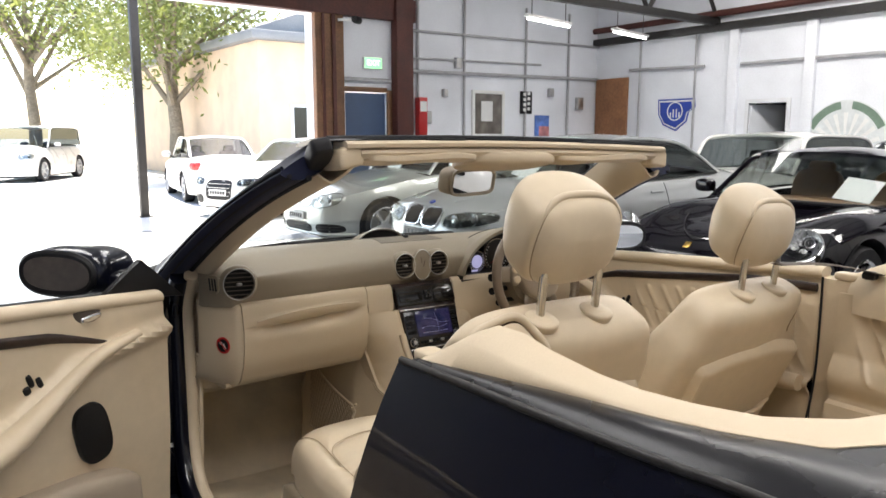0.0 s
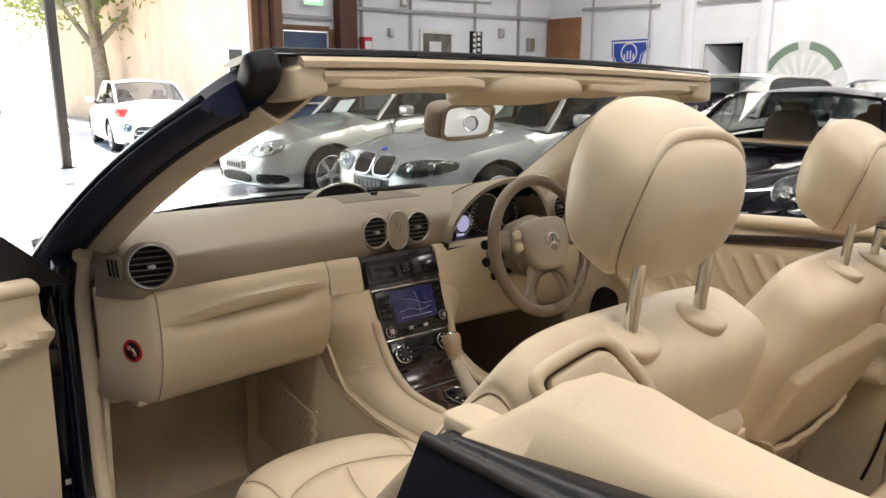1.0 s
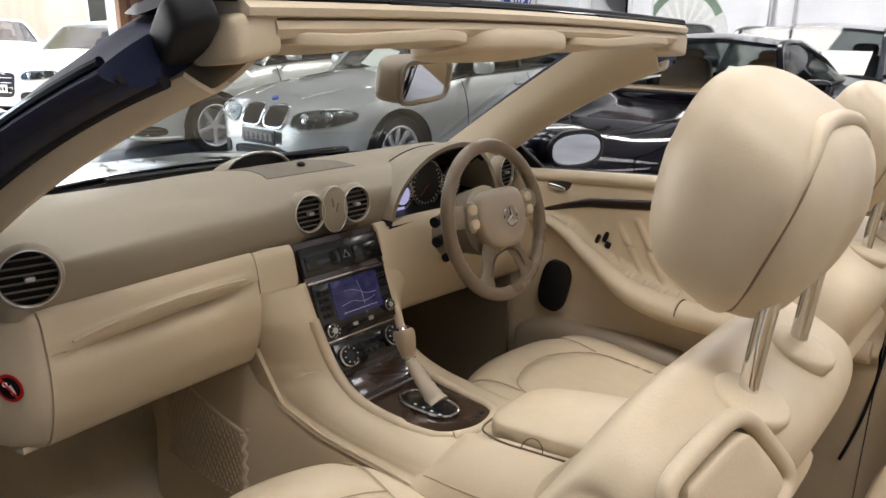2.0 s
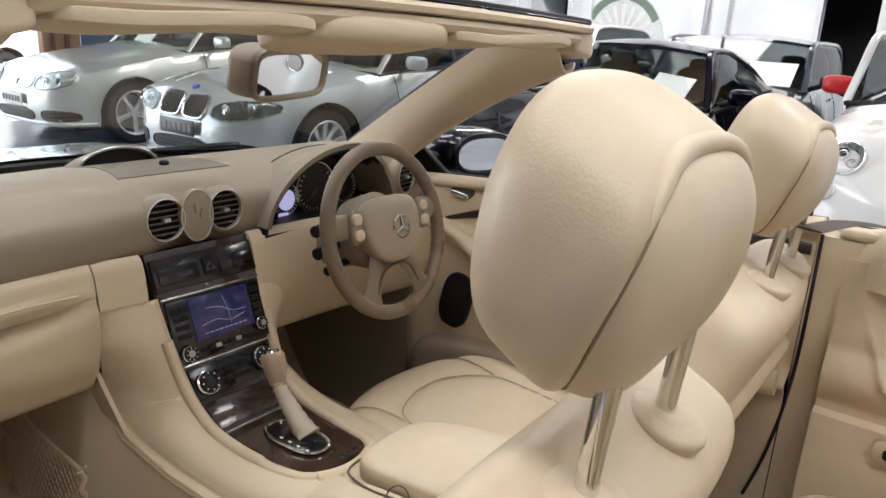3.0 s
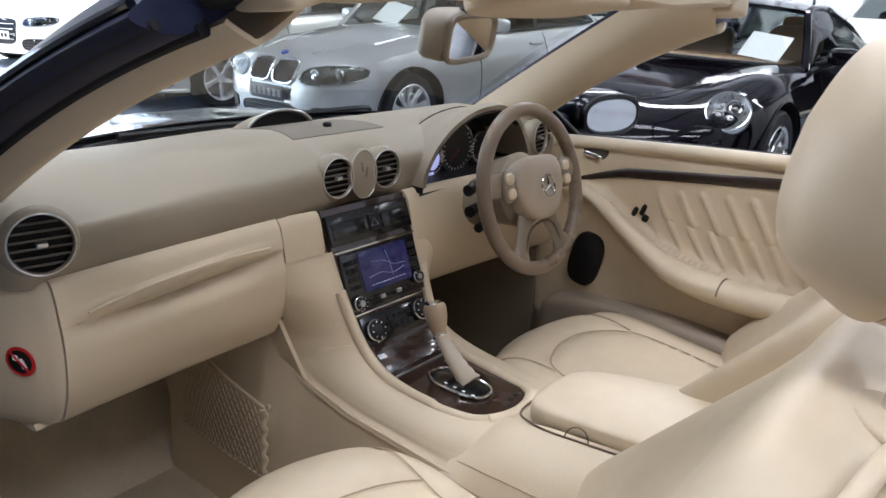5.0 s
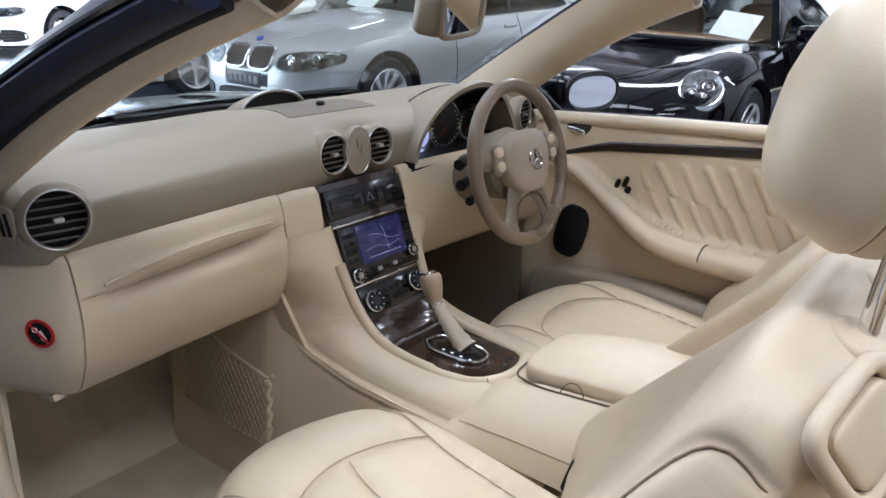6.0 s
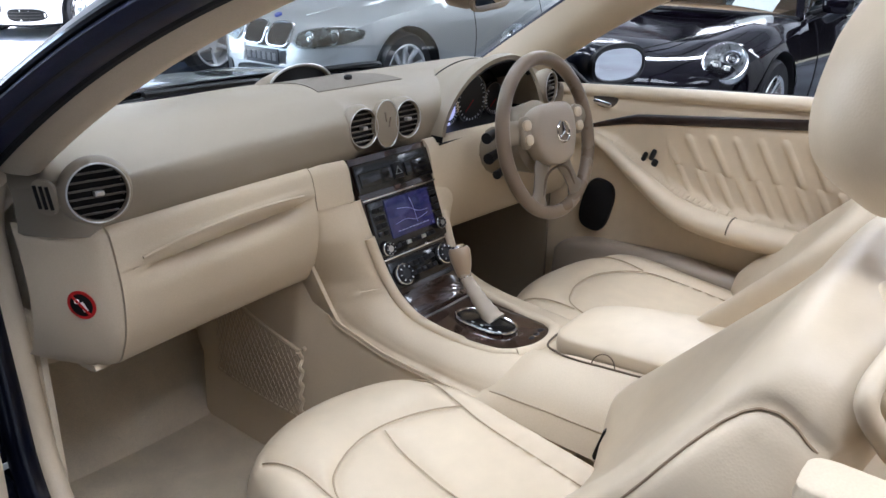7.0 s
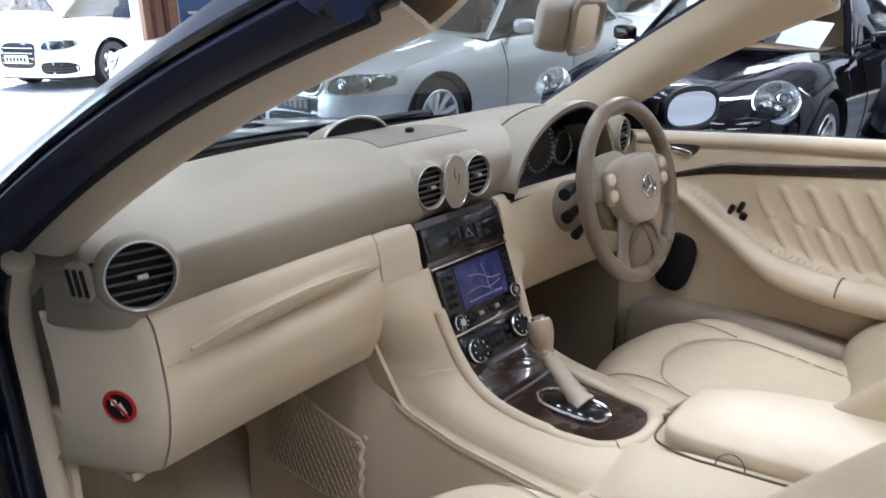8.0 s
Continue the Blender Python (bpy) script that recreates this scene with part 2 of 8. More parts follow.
def sheet(f, nu, nv, thick=0.0, flip=False):
    """The surface f(u, v) for u, v in 0..1, with a thickness."""
    e = 1e-3
    bm = bmesh.new()
    top, low = [], []
    for i in range(nu + 1):
        u = i / nu
        top.append([])
        low.append([])
        for j in range(nv + 1):
            v = j / nv
            p = Vector(f(u, v))
            top[-1].append(bm.verts.new(p))
            if thick:
                du = Vector(f(min(u + e, 1), v)) - Vector(f(max(u - e, 0), v))
                dv = Vector(f(u, min(v + e, 1))) - Vector(f(u, max(v - e, 0)))
                nn = du.cross(dv)
                nn = nn.normalized() if nn.length > 1e-12 else Vector((0, 0, 1))
                low[-1].append(bm.verts.new(p - nn * thick * (-1 if flip else 1)))
    for i in range(nu):
        for j in range(nv):
            bm.faces.new((top[i][j], top[i + 1][j], top[i + 1][j + 1], top[i][j + 1]))
            if thick:
                bm.faces.new((low[i][j], low[i][j + 1], low[i + 1][j + 1], low[i + 1][j]))
    if thick:
        for i in range(nu):
            bm.faces.new((top[i][0], low[i][0], low[i + 1][0], top[i + 1][0]))
            bm.faces.new((top[i][nv], top[i + 1][nv], low[i + 1][nv], low[i][nv]))
        for j in range(nv):
            bm.faces.new((top[0][j], top[0][j + 1], low[0][j + 1], low[0][j]))
            bm.faces.new((top[nu][j], low[nu][j], low[nu][j + 1], top[nu][j + 1]))
    return bm


def spow(c, e):
    return math.copysign(abs(c) ** e, c)


def cushion(a, b, c, e1=0.5, e2=0.5, nu=36, nv=20, warp=None, m=None):
    """A padded, rounded-off block with half sizes a, b, c; warp bends its points."""
    bm = bmesh.new()
    rings = []
    for j in range(1, nv):
        t = -math.pi / 2 + math.pi * j / nv
        rings.append([])
        for i in range(nu):
            s = 2 * math.pi * i / nu
            rings[-1].append((a * spow(math.cos(t), e1) * spow(math.cos(s), e2), b * spow(math.cos(t), e1) * spow(math.sin(s), e2), c * spow(math.sin(t), e1)))
    rings = [[(0, 0, -c)] * 1] + rings + [[(0, 0, c)] * 1]
    f = warp or (lambda p: p)
    vs = [[bm.verts.new(f(Vector(p))) for p in ring] for ring in rings]
    for a_, b_ in zip(vs[1:-1], vs[2:-1]):
        for i in range(nu):
            bm.faces.new((a_[i], a_[(i + 1) % nu], b_[(i + 1) % nu], b_[i]))
    for i in range(nu):
        bm.faces.new((vs[0][0], vs[1][(i + 1) % nu], vs[1][i]))
        bm.faces.new((vs[-1][0], vs[-2][i], vs[-2][(i + 1) % nu]))
    if m is not None:
        bmesh.ops.transform(bm, matrix=m, verts=bm.verts)
    return bm


def prism(poly, depth, bevel=0.0, m=None, seg=2):
    """Extrudes a polygon in x, y by depth along z (from 0)."""
    bm = bmesh.new()
    face = bm.faces.new([bm.verts.new((x, y, 0)) for x, y in poly])
    ext = bmesh.ops.extrude_face_region(bm, geom=[face])
    bmesh.ops.translate(bm, vec=(0, 0, depth), verts=[g for g in ext["geom"] if isinstance(g, bmesh.types.BMVert)])
    if bevel:
        bmesh.ops.recalc_face_normals(bm, faces=bm.faces)
        bmesh.ops.bevel(bm, geom=[e for e in bm.edges if e.is_manifold and e.calc_face_angle(0) > 0.5], offset=bevel, segments=seg, affect="EDGES", profile=0.5)
    if m is not None:
        bmesh.ops.transform(bm, matrix=m, verts=bm.verts)
    return bm


def join(*bms):
    out = bms[0]
    for b in bms[1:]:
        me = bpy.data.meshes.new("joined")
        b.to_mesh(me)
        b.free()
        out.from_mesh(me)
        bpy.data.meshes.remove(me)
    return out


def ellipse(a, b, n=28, e=1.0):
    return [(a * spow(math.cos(t), e), b * spow(math.sin(t), e)) for t in np.linspace(0, 2 * math.pi, n, endpoint=False)]


def mix(a, b, t):
    return a + (b - a) * t


def interp(x, table):
    return float(np.interp(x, [p[0] for p in table], [p[1] for p in table]))


def words(name, text, size, m, mat, parent, label=""):
    """Flat lettering, turned into a mesh."""
    c = bpy.data.curves.new(name, "FONT")
    c.body, c.size, c.extrude, c.align_x, c.align_y = text, size, 0.0004, "CENTER", "CENTER"
    t = bpy.data.objects.new(name, c)
    scene.collection.objects.link(t)
    me = bpy.data.meshes.new_from_object(t.evaluated_get(bpy.context.evaluated_depsgraph_get()))
    bpy.data.objects.remove(t)
    me.transform(m)
    me.materials.clear()
    me.materials.append(mat)
    ob = new(name, me)
    if parent:
        ob.parent = parent
    if label:
        ob["label"] = label
    return ob


# ---- the building ----
WX, NY, SX, WW, H = 11.0, 9.2, -8.0, -7.0, 5.2   # east wall, north wall, south wall, west wall, roof

def structure(name, label, category, bm, mat, parent=None):
    return tagged(part(name, bm, mat, parent), label, category, "", "structure")


floor = structure("floor", "sealed grey-blue concrete showroom floor with a joint", "floor", block(WW - 0.3, WX + 0.3, SX - 0.3, 5.49, -0.2, 0), CONCRETE)
structure("floor_2", "sealed grey-blue concrete floor beside the wide doorway", "floor", block(WW - 0.3, WX + 0.3, 5.505, NY + 0.3, -0.2, 0), CONCRETE)
structure("floor_joint", "dark joint across the concrete floor", "floor joint", block(WW, WX, 5.485, 5.51, -0.2, -0.006), RUBBER)
structure("ground", "pale sunlit concrete yard and ground outdoors", "ground", block(-300, 300, NY + 0.3, 400, -0.25, -0.02), ASPHALT)


def wall_with_holes(name, label, axis, at, thick, lo, hi, z1, holes, mat=WALL):
    """A wall along x or y; holes: (from, to, sill, head)."""
    bms, edge = [], lo
    def piece(a, b, c, d):
        if b - a > 1e-3 and d - c > 1e-3:
            bms.append(block(a, b, at, at + thick, c, d) if axis == "x" else block(at, at + thick, a, b, c, d))
    for a, b, c, d in sorted(holes):
        piece(edge, a, 0, z1)
        piece(a, b, 0, c)
        piece(a, b, d, z1)
        edge = b
    piece(edge, hi, 0, z1)
    return structure(name, label, "wall", join(*bms), mat)


DOORS_E = [(4.87, 5.57), (0.24, 0.95), (-1.9, -0.62)]
wall_east = wall_with_holes("wall_east", "white painted showroom wall with doorways", "y", WX, 0.2, SX, NY + 0.3, H, [(a, b, 0, 2.0) for a, b in DOORS_E])
wall_north = wall_with_holes("wall_north", "white painted end wall with a wide doorway", "x", NY, 0.25, WW, WX, H, [(-5.7, 4.25, 0, 3.37), (4.84, 5.66, 0, 2.16)])
# unseen wall, coloured dark to dim the reflections in the car paint
wall_west = wall_with_holes("wall_west", "unseen dark side wall, added to keep reflections in the car dark", "y", WW - 0.2, 0.2, SX, NY + 0.3, H, [], material("dark_west_wall", (0.045, 0.035, 0.03), 0.8, 0, 0.2, 12, 0.25, 1.5, 0.4))
wall_south = wall_with_holes("wall_south", "plain white wall of the showroom", "x", SX - 0.2, 0.2, WW, WX, H, [])
# store rooms behind the east doorways; near-black walls stand in for their dimness
for n, (a, b) in enumerate(DOORS_E):
    structure("wall_store_%d" % (n + 1), "store room behind a doorway, its walls coloured near black to look dim", "wall", join(block(WX + 1.6, WX + 1.7, a - 0.6, b + 0.6, 0, 2.3), block(WX + 0.2, WX + 1.6, a - 0.7, a - 0.6, 0, 2.3), block(WX + 0.2, WX + 1.6, b + 0.6, b + 0.7, 0, 2.3), block(WX + 0.2, WX + 1.7, a - 0.7, b + 0.7, 2.3, 2.4)), DARK_STEEL)
    fr = join(block(WX - 0.03, WX + 0.1, a - 0.07, a, 0, 2.07), block(WX - 0.03, WX + 0.1, b, b + 0.07, 0, 2.07), block(WX - 0.03, WX + 0.1, a, b, 2.0, 2.07))
    structure("trim_door_%d" % (n + 1), "white door frame in the wall", "door frame", fr, material("white_gloss_%d" % n, (0.75, 0.76, 0.78), 0.4, 0, 0.02, 50, 0.05, 3))
open_door = empty("door_1", "grey interior door standing ajar in its frame", "door", "", "structure", pose(WX + 0.02, 5.56, 0, 0, 0, 62))
part("panel", block(0, 0.04, -0.68, 0, 0.01, 1.98, 0.004), material("pale_grey_door", (0.6, 0.62, 0.65), 0.5, 0, 0.03, 40, 0.06, 3), open_door)
part("door_handle", join(box(0.05, 0.12, 0.02, 0.006, pose(-0.04, -0.58, 1.0)), lathe([(0.0, 0), (0.025, 0), (0.025, 0.01), (0, 0.01)], 16, pose(-0.01, -0.62, 1.0, 0, 90, 0))), SATIN, open_door)

ceiling_holes = sorted(SKYLIGHTS)
bms = []
xs = sorted({WW - 0.3, WX + 0.3, *[v for x, _ in SKYLIGHTS for v in (x - 0.5, x + 0.5)]})
for x0, x1 in zip(xs, xs[1:]):
    cut = [y for x, y in SKYLIGHTS if x0 < x < x1]
    ys = sorted([SX - 0.3, NY + 0.4] + [v for y in cut for v in (y - 2.2, y + 2.2)])
    for k, (y0, y1) in enumerate(zip(ys, ys[1:])):
        if k % 2 == 0:
            bms.append(block(x0, x1, y0, y1, 5.1, 5.16))
structure("ceiling", "pale painted sheet roof with long skylight openings", "ceiling", join(*bms), material("pale_roof_lining", (0.50, 0.51, 0.52), 0.6, 0.0, 0.06, 20, 0.15, 1.2, 0.1))
# added sheets that stop sunlight falling through the openings onto the seats
SHEETING = bpy.data.materials.new("frosted_sheet")
SHEETING.use_nodes = True
tl = SHEETING.node_tree.nodes.new("ShaderNodeBsdfTranslucent")
tl.inputs[0].default_value = (0.75, 0.77, 0.78, 1)
SHEETING.node_tree.links.new(tl.outputs[0], SHEETING.node_tree.nodes["Material Output"].inputs[0])
for sx, sy in SKYLIGHTS:
    structure("skylight", "unseen frosted sheet, added to keep the sun out of a skylight", "skylight", block(sx - 0.5, sx + 0.5, sy - 2.2, sy + 2.2, 5.165, 5.175), SHEETING)
# roof purlins and trusses
for i, y in enumerate(np.arange(SX + 0.8, NY, 1.6)):
    structure("purlin", "dark steel roof purlin under the roof sheets", "roof beam", block(WW, WX, y - 0.03, y + 0.03, 4.98, 5.09), DARK_STEEL)


def truss(y):
    t = empty("roof_truss", "dark steel lattice roof truss spanning the showroom", "roof truss", "roof trusses", "structure", pose(0, y, 0))
    part("bottom_chord", block(WW, WX, -0.06, 0.06, 3.42, 3.55, 0.01), DARK_STEEL, t)
    part("top_chord", block(WW, WX, -0.06, 0.06, 4.85, 4.97, 0.01), DARK_STEEL, t)
    for i in range(9):
        x = WW + 2 * i
        part("web", tube([(x, 0, 3.5), (x + 1, 0, 4.9)], 0.04, 6), DARK_STEEL, t)
        part("web", tube([(x + 1, 0, 4.9), (x + 2, 0, 3.5)], 0.04, 6), DARK_STEEL, t)
    return t


for y in (6.3, -2.2):
    truss(y)
structure("eaves_beam", "dark steel beam along the top of the white wall", "beam", block(WX - 0.14, WX - 0.002, SX, NY, 3.31, 3.45, 0.01), DARK_STEEL)
structure("gutter_pipe", "red oxide pipe under the roof edge", "pipe", tube([(WX - 0.1, SX, 3.62), (WX - 0.1, NY, 3.62)], 0.06, 10), RUST)
PALE_PIPE = material("painted_pipe", (0.42, 0.42, 0.43), 0.5, 0, 0.1, 60, 0.15, 6)
structure("wall_rail_1", "painted conduit rail along the white wall", "pipe", join(tube([(WX - 0.05, 6.5, 2.71), (WX - 0.05, 8.25, 2.76)], 0.03, 8), tube([(WX - 0.05, SX, 2.62), (WX - 0.05, 5.75, 2.70)], 0.03, 8)), PALE_PIPE)
for y in (5.9, 4.5, 2.65, -0.3):
    structure("wall_pier", "white painted pier on the wall", "pilaster", block(WX - 0.09, WX - 0.002, y - 0.09, y + 0.09, 0, 3.31, 0.008), WALL)
for y in (2.5, 2.2, 8.0, 6.7):
    structure("conduit", "thin painted conduit running down the wall", "pipe", tube([(WX - 0.04, y, 0), (WX - 0.04, y, 3.3)], 0.022, 8), PALE_PIPE)
# north wall fittings
structure("trim_column_1", "brown timber post beside the doorway", "post", block(4.25, 4.77, NY - 0.12, NY - 0.003, 0, 5.0, 0.01), TIMBER)
structure("trim_column_2", "red oxide steel column on the end wall", "column", block(5.76, 6.10, NY - 0.2, NY - 0.003, 0, 5.0, 0.01), RUST)
structure("trim_lintel", "dark red steel lintel over the doorway", "lintel", block(-5.7, 6.2, NY - 0.14, NY - 0.004, 3.37, 3.75, 0.01), RUST)
structure("trim_track", "timber strips on the doorway post", "trim", join(block(4.36, 4.40, NY - 0.16, NY - 0.12, 0, 3.36), block(4.54, 4.60, NY - 0.16, NY - 0.12, 0, 3.36)), RUST)
blue = empty("door_2", "closed dark blue exit door with a steel frame", "door", "", "structure", pose(4.84, NY, 0))
part("panel", block(0.02, 0.80, 0.02, 0.07, 0.01, 2.14, 0.005), BLUE_DOOR, blue)
part("push_bar", tube([(0.12, -0.03, 1.02), (0.7, -0.03, 1.02)], 0.02, 8), SATIN, blue)
part("door_frame", join(block(0.82, 0.93, -0.03, 0.05, 0, 2.2, 0.005), block(-0.03, 0.82, -0.03, 0.05, 2.16, 2.24, 0.005)), TIMBER, blue)

exit_sign = empty("exit_sign", "green illuminated exit sign on the wall", "sign", m=pose(5.36, NY - 0.01, 2.64))
part("housing", box(0.36, 0.06, 0.20, 0.008, pose(0, -0.03, 0)), WHITE_PLASTIC, exit_sign)
part("lit_face", box(0.33, 0.006, 0.17, 0.002, pose(0, -0.063, 0)), material("exit_green", (0.05, 0.35, 0.12), 0.4, emit=(0.25, 1.0, 0.35), power=0.5), exit_sign)
words("lettering", "EXIT", 0.13, pose(0, -0.068, 0, 90, 0, 0), material("exit_white", (0.9, 0.95, 0.9), 0.4, emit=(0.9, 1, 0.9), power=0.6), exit_sign)
structure("wall_rail_2", "steel rail and pipes along the end wall", "pipe", join(tube([(4.8, NY - 0.05, 2.36), (5.7, NY - 0.05, 2.36)], 0.035, 8), tube([(6.15, NY - 0.05, 2.55), (11, NY - 0.05, 2.62)], 0.035, 8), tube([(6.15, NY - 0.05, 3.25), (11, NY - 0.05, 3.3)], 0.025, 8), tube([(6.15, NY - 0.05, 2.78), (9.3, NY - 0.05, 2.84)], 0.02, 8)), PALE_PIPE)
for x in (6.3, 7.35, 8.9, 10.1):
    structure("conduit", "thin painted conduit running down the end wall", "pipe", tube([(x, NY - 0.04, 0.2), (x, NY - 0.04, 3.9)], 0.025, 8), PALE_PIPE)
for n, (x, z, c) in enumerate(((7.2, 2.75, 0.14), (9.6, 2.3, 0.12), (10.45, 2.1, 0.18), (6.5, 1.75, 0.16), (6.9, 2.2, 0.1))):
    j = empty("junction_box", "small painted electrical box on the wall", "electrical box", "wall boxes", m=pose(x, NY, z))
    part("case", block(-c / 2, c / 2, -0.08, -0.003, -c * 0.7, c * 0.7, 0.008), PALE_PIPE, j)
    part("cover", block(-c / 2 + 0.01, c / 2 - 0.01, -0.09, -0.08, -c * 0.6, c * 0.6, 0.003), SATIN, j)
brown = empty("door_3", "closed tan timber door in the corner", "door", "", "structure", pose(WX, 8.3, 0))
part("panel", block(-0.06, -0.004, 0, 0.85, 0.01, 2.62, 0.006), material("tan_ply", (0.30, 0.135, 0.06), 0.55, 0, 0.15, 20, 0.2, 3), brown)
part("door_handle", lathe([(0, 0), (0.02, 0), (0.02, 0.05), (0.03, 0.06), (0.03, 0.09), (0, 0.1)], 16, pose(-0.06, 0.1, 1.0, 0, -90, 0)), SATIN, brown)

red_box = empty("fire_hose_box", "small red fire hose cabinet on the end wall", "fire cabinet", m=pose(6.35, NY, 1.75))
part("cabinet", block(-0.09, 0.09, -0.14, -0.003, -0.35, 0.35, 0.01), RED, red_box)
part("plate", block(-0.07, 0.07, -0.146, -0.14, 0.1, 0.28), WHITE_PLASTIC, red_box)
cam_box = empty("security_camera", "dark security camera on a bracket", "camera", m=pose(4.75, NY - 0.16, 3.28))
part("bracket", tube([(-0.1, 0, 0), (0, -0.1, 0), (0.1, -0.16, 0)], 0.025, 8), WHITE_PLASTIC, cam_box)
part("head", lathe([(0, 0), (0.05, 0), (0.06, 0.04), (0.06, 0.16), (0.04, 0.2), (0, 0.2)], 16, pose(0.08, -0.2, 0, 0, 90, 30)), BLACK, cam_box)
office = empty("window_1", "white framed service window in the end wall", "window", "", "structure", pose(7.95, NY, 1.9))
part("window_frame", join(block(-0.4, 0.4, -0.05, -0.003, 0.32, 0.38), block(-0.4, 0.4, -0.05, -0.003, -0.5, -0.44), block(-0.4, -0.34, -0.05, -0.003, -0.44, 0.32), block(0.34, 0.4, -0.05, -0.003, -0.44, 0.32)), WHITE_PLASTIC, office)
part("pane", block(-0.34, 0.34, -0.03, -0.004, -0.44, 0.32), material("office_dark", (0.16, 0.14, 0.12), 0.2, 0, 0.3, 3, 0.3, 5), office)
part("shelf_card", block(-0.18, 0.1, -0.045, -0.03, -0.2, 0.18), WHITE_PLASTIC, office)
rack = empty("key_rack", "black wall rack with white key tags", "key rack", m=pose(8.93, NY, 2.08))
part("board", block(-0.14, 0.14, -0.06, -0.003, -0.22, 0.22, 0.006), BLACK, rack)
for i in range(4):
    for j in range(2):
        part("tag", block(-0.1 + 0.11 * j, -0.03 + 0.11 * j, -0.07, -0.06, -0.17 + 0.1 * i + 0.02 * j, -0.11 + 0.1 * i + 0.02 * j), WHITE_PLASTIC, rack)
poster = empty("poster", "blue and red picture poster on the wall", "poster", m=pose(9.4, NY, 1.72))
part("sheet_blue", block(-0.2, 0.2, -0.012, -0.003, -0.3, 0.12), material("poster_blue", (0.10, 0.20, 0.55), 0.5, 0, 0.3, 8, 0.3, 3), poster)
part("sheet_red", block(-0.08, 0.2, -0.018, -0.012, -0.3, -0.1), material("poster_red", (0.5, 0.2, 0.2), 0.5, 0, 0.3, 8, 0.3, 3), poster)

# club shield on the east wall
SIGN_BLUE = material("sign_blue", (0.02, 0.06, 0.38), 0.4, 0, 0.05, 30, 0.05, 6)
shield = empty("shield_sign", "white shield sign with a blue emblem on the wall", "sign", m=pose(WX, 7.12, 1.84))
SH = [(-0.42, 0.3), (0.42, 0.3), (0.44, 0.14), (0.3, 0.04), (0.26, -0.14), (0.02, -0.32), (-0.28, -0.2), (-0.4, 0.0)]
SM = Matrix(((0, 0, -1, 0), (-1, 0, 0, 0), (0, 1, 0, 0), (0, 0, 0, 1)))
part("blue_shield", prism(SH, 0.02, 0, SM), SIGN_BLUE, shield)
part("white_border", prism([(x * 0.93, y * 0.9) for x, y in SH], 0.005, 0, Matrix.Translation((-0.02, 0, 0)) @ SM), WHITE_PLASTIC, shield)
part("blue_field", prism([(x * 0.86, y * 0.8) for x, y in SH], 0.005, 0, Matrix.Translation((-0.025, 0, 0)) @ SM), SIGN_BLUE, shield)
part("emblem_ring", tube([(-0.034, 0.17 * math.cos(a), 0.06 + 0.17 * math.sin(a)) for a in np.linspace(0, 2 * math.pi, 28, endpoint=False)], 0.012, 6, True), WHITE_PLASTIC, shield)
for dy, hh in ((-0.1, 0.1), (-0.035, 0.16), (0.035, 0.16), (0.1, 0.1)):
    part("emblem_bar", block(-0.038, -0.03, dy - 0.012, dy + 0.012, -0.06, -0.06 + hh), WHITE_PLASTIC, shield)

# arched emblem on the east wall
arch = empty("arch_sign", "grey and green arched emblem on the wall", "sign", m=pose(WX, 3.87, 1.2))
AG = material("arch_grey", (0.70, 0.73, 0.73), 0.5, 0, 0.05, 20, 0.1, 4)
AD = material("arch_green", (0.17, 0.25, 0.19), 0.5, 0, 0.1, 20, 0.1, 4)
part("arch_board", prism([(0.72 * math.cos(a), 0.80 * math.sin(a)) for a in np.linspace(0, math.pi, 28)], 0.02, 0, SM), AG, arch)
for s in (-1, 1):
    a0, a1 = (math.radians(30), math.radians(82))
    ring = [(s * 0.70 * math.cos(a), 0.78 * math.sin(a)) for a in np.linspace(a0, a1, 10)] + [(s * 0.58 * math.cos(a), 0.66 * math.sin(a)) for a in np.linspace(a1, a0, 10)]
    part("green_wing", prism(ring if s > 0 else ring[::-1], 0.006, 0, Matrix.Translation((-0.02, 0, 0)) @ SM), AD, arch)
for k in range(9):
    a = math.radians(18 + 18 * k)
    part("pale_ray", prism([(0, 0.02), (0.56 * math.cos(a - 0.06), 0.6 * math.sin(a - 0.06)), (0.56 * math.cos(a + 0.06), 0.6 * math.sin(a + 0.06))], 0.006, 0, Matrix.Translation((-0.02, 0, 0)) @ SM), WHITE_PLASTIC, arch)

# hanging tube lights
TUBE = material("tube_light", (0.9, 0.9, 0.9), 0.4, emit=(0.95, 0.98, 1.0), power=4.0)
def tube_light(x, y, z, turn):
    t = empty("tube_light", "white fluorescent tube fitting hung from the roof", "ceiling light", "tube lights", m=pose(x, y, z, 0, 0, turn))
    part("housing", box(1.3, 0.1, 0.05, 0.01, pose(0, 0, 0.03)), WHITE_PLASTIC, t)
    part("lamp", tube([(-0.62, 0, -0.02), (0.62, 0, -0.02)], 0.018, 10), TUBE, t)
    for sx in (-0.5, 0.5):
        part("hanger", tube([(sx, 0, 0.05), (sx, 0, 5.1 - z)], 0.006, 6), DARK_STEEL, t)
    return t


for x, y in ((7.6, 7.2), (9.9, 7.4), (6.6, 0.5), (6.6, -4.0), (2.6, -5.0), (-4.8, 0.0), (3.4, 0.2), (-0.9, -0.6)):
    tube_light(x, y, 3.3 if y > 6 else 4.2, 12 if y > 6 else 90)

# ---- outdoors ----
post = empty("awning_post", "slim dark steel post standing in the yard", "post", m=pose(2.16, 11.75, -0.02))
part("shaft", block(-0.07, 0.07, -0.07, 0.07, 0, 5.2, 0.006), DARK_STEEL, post)
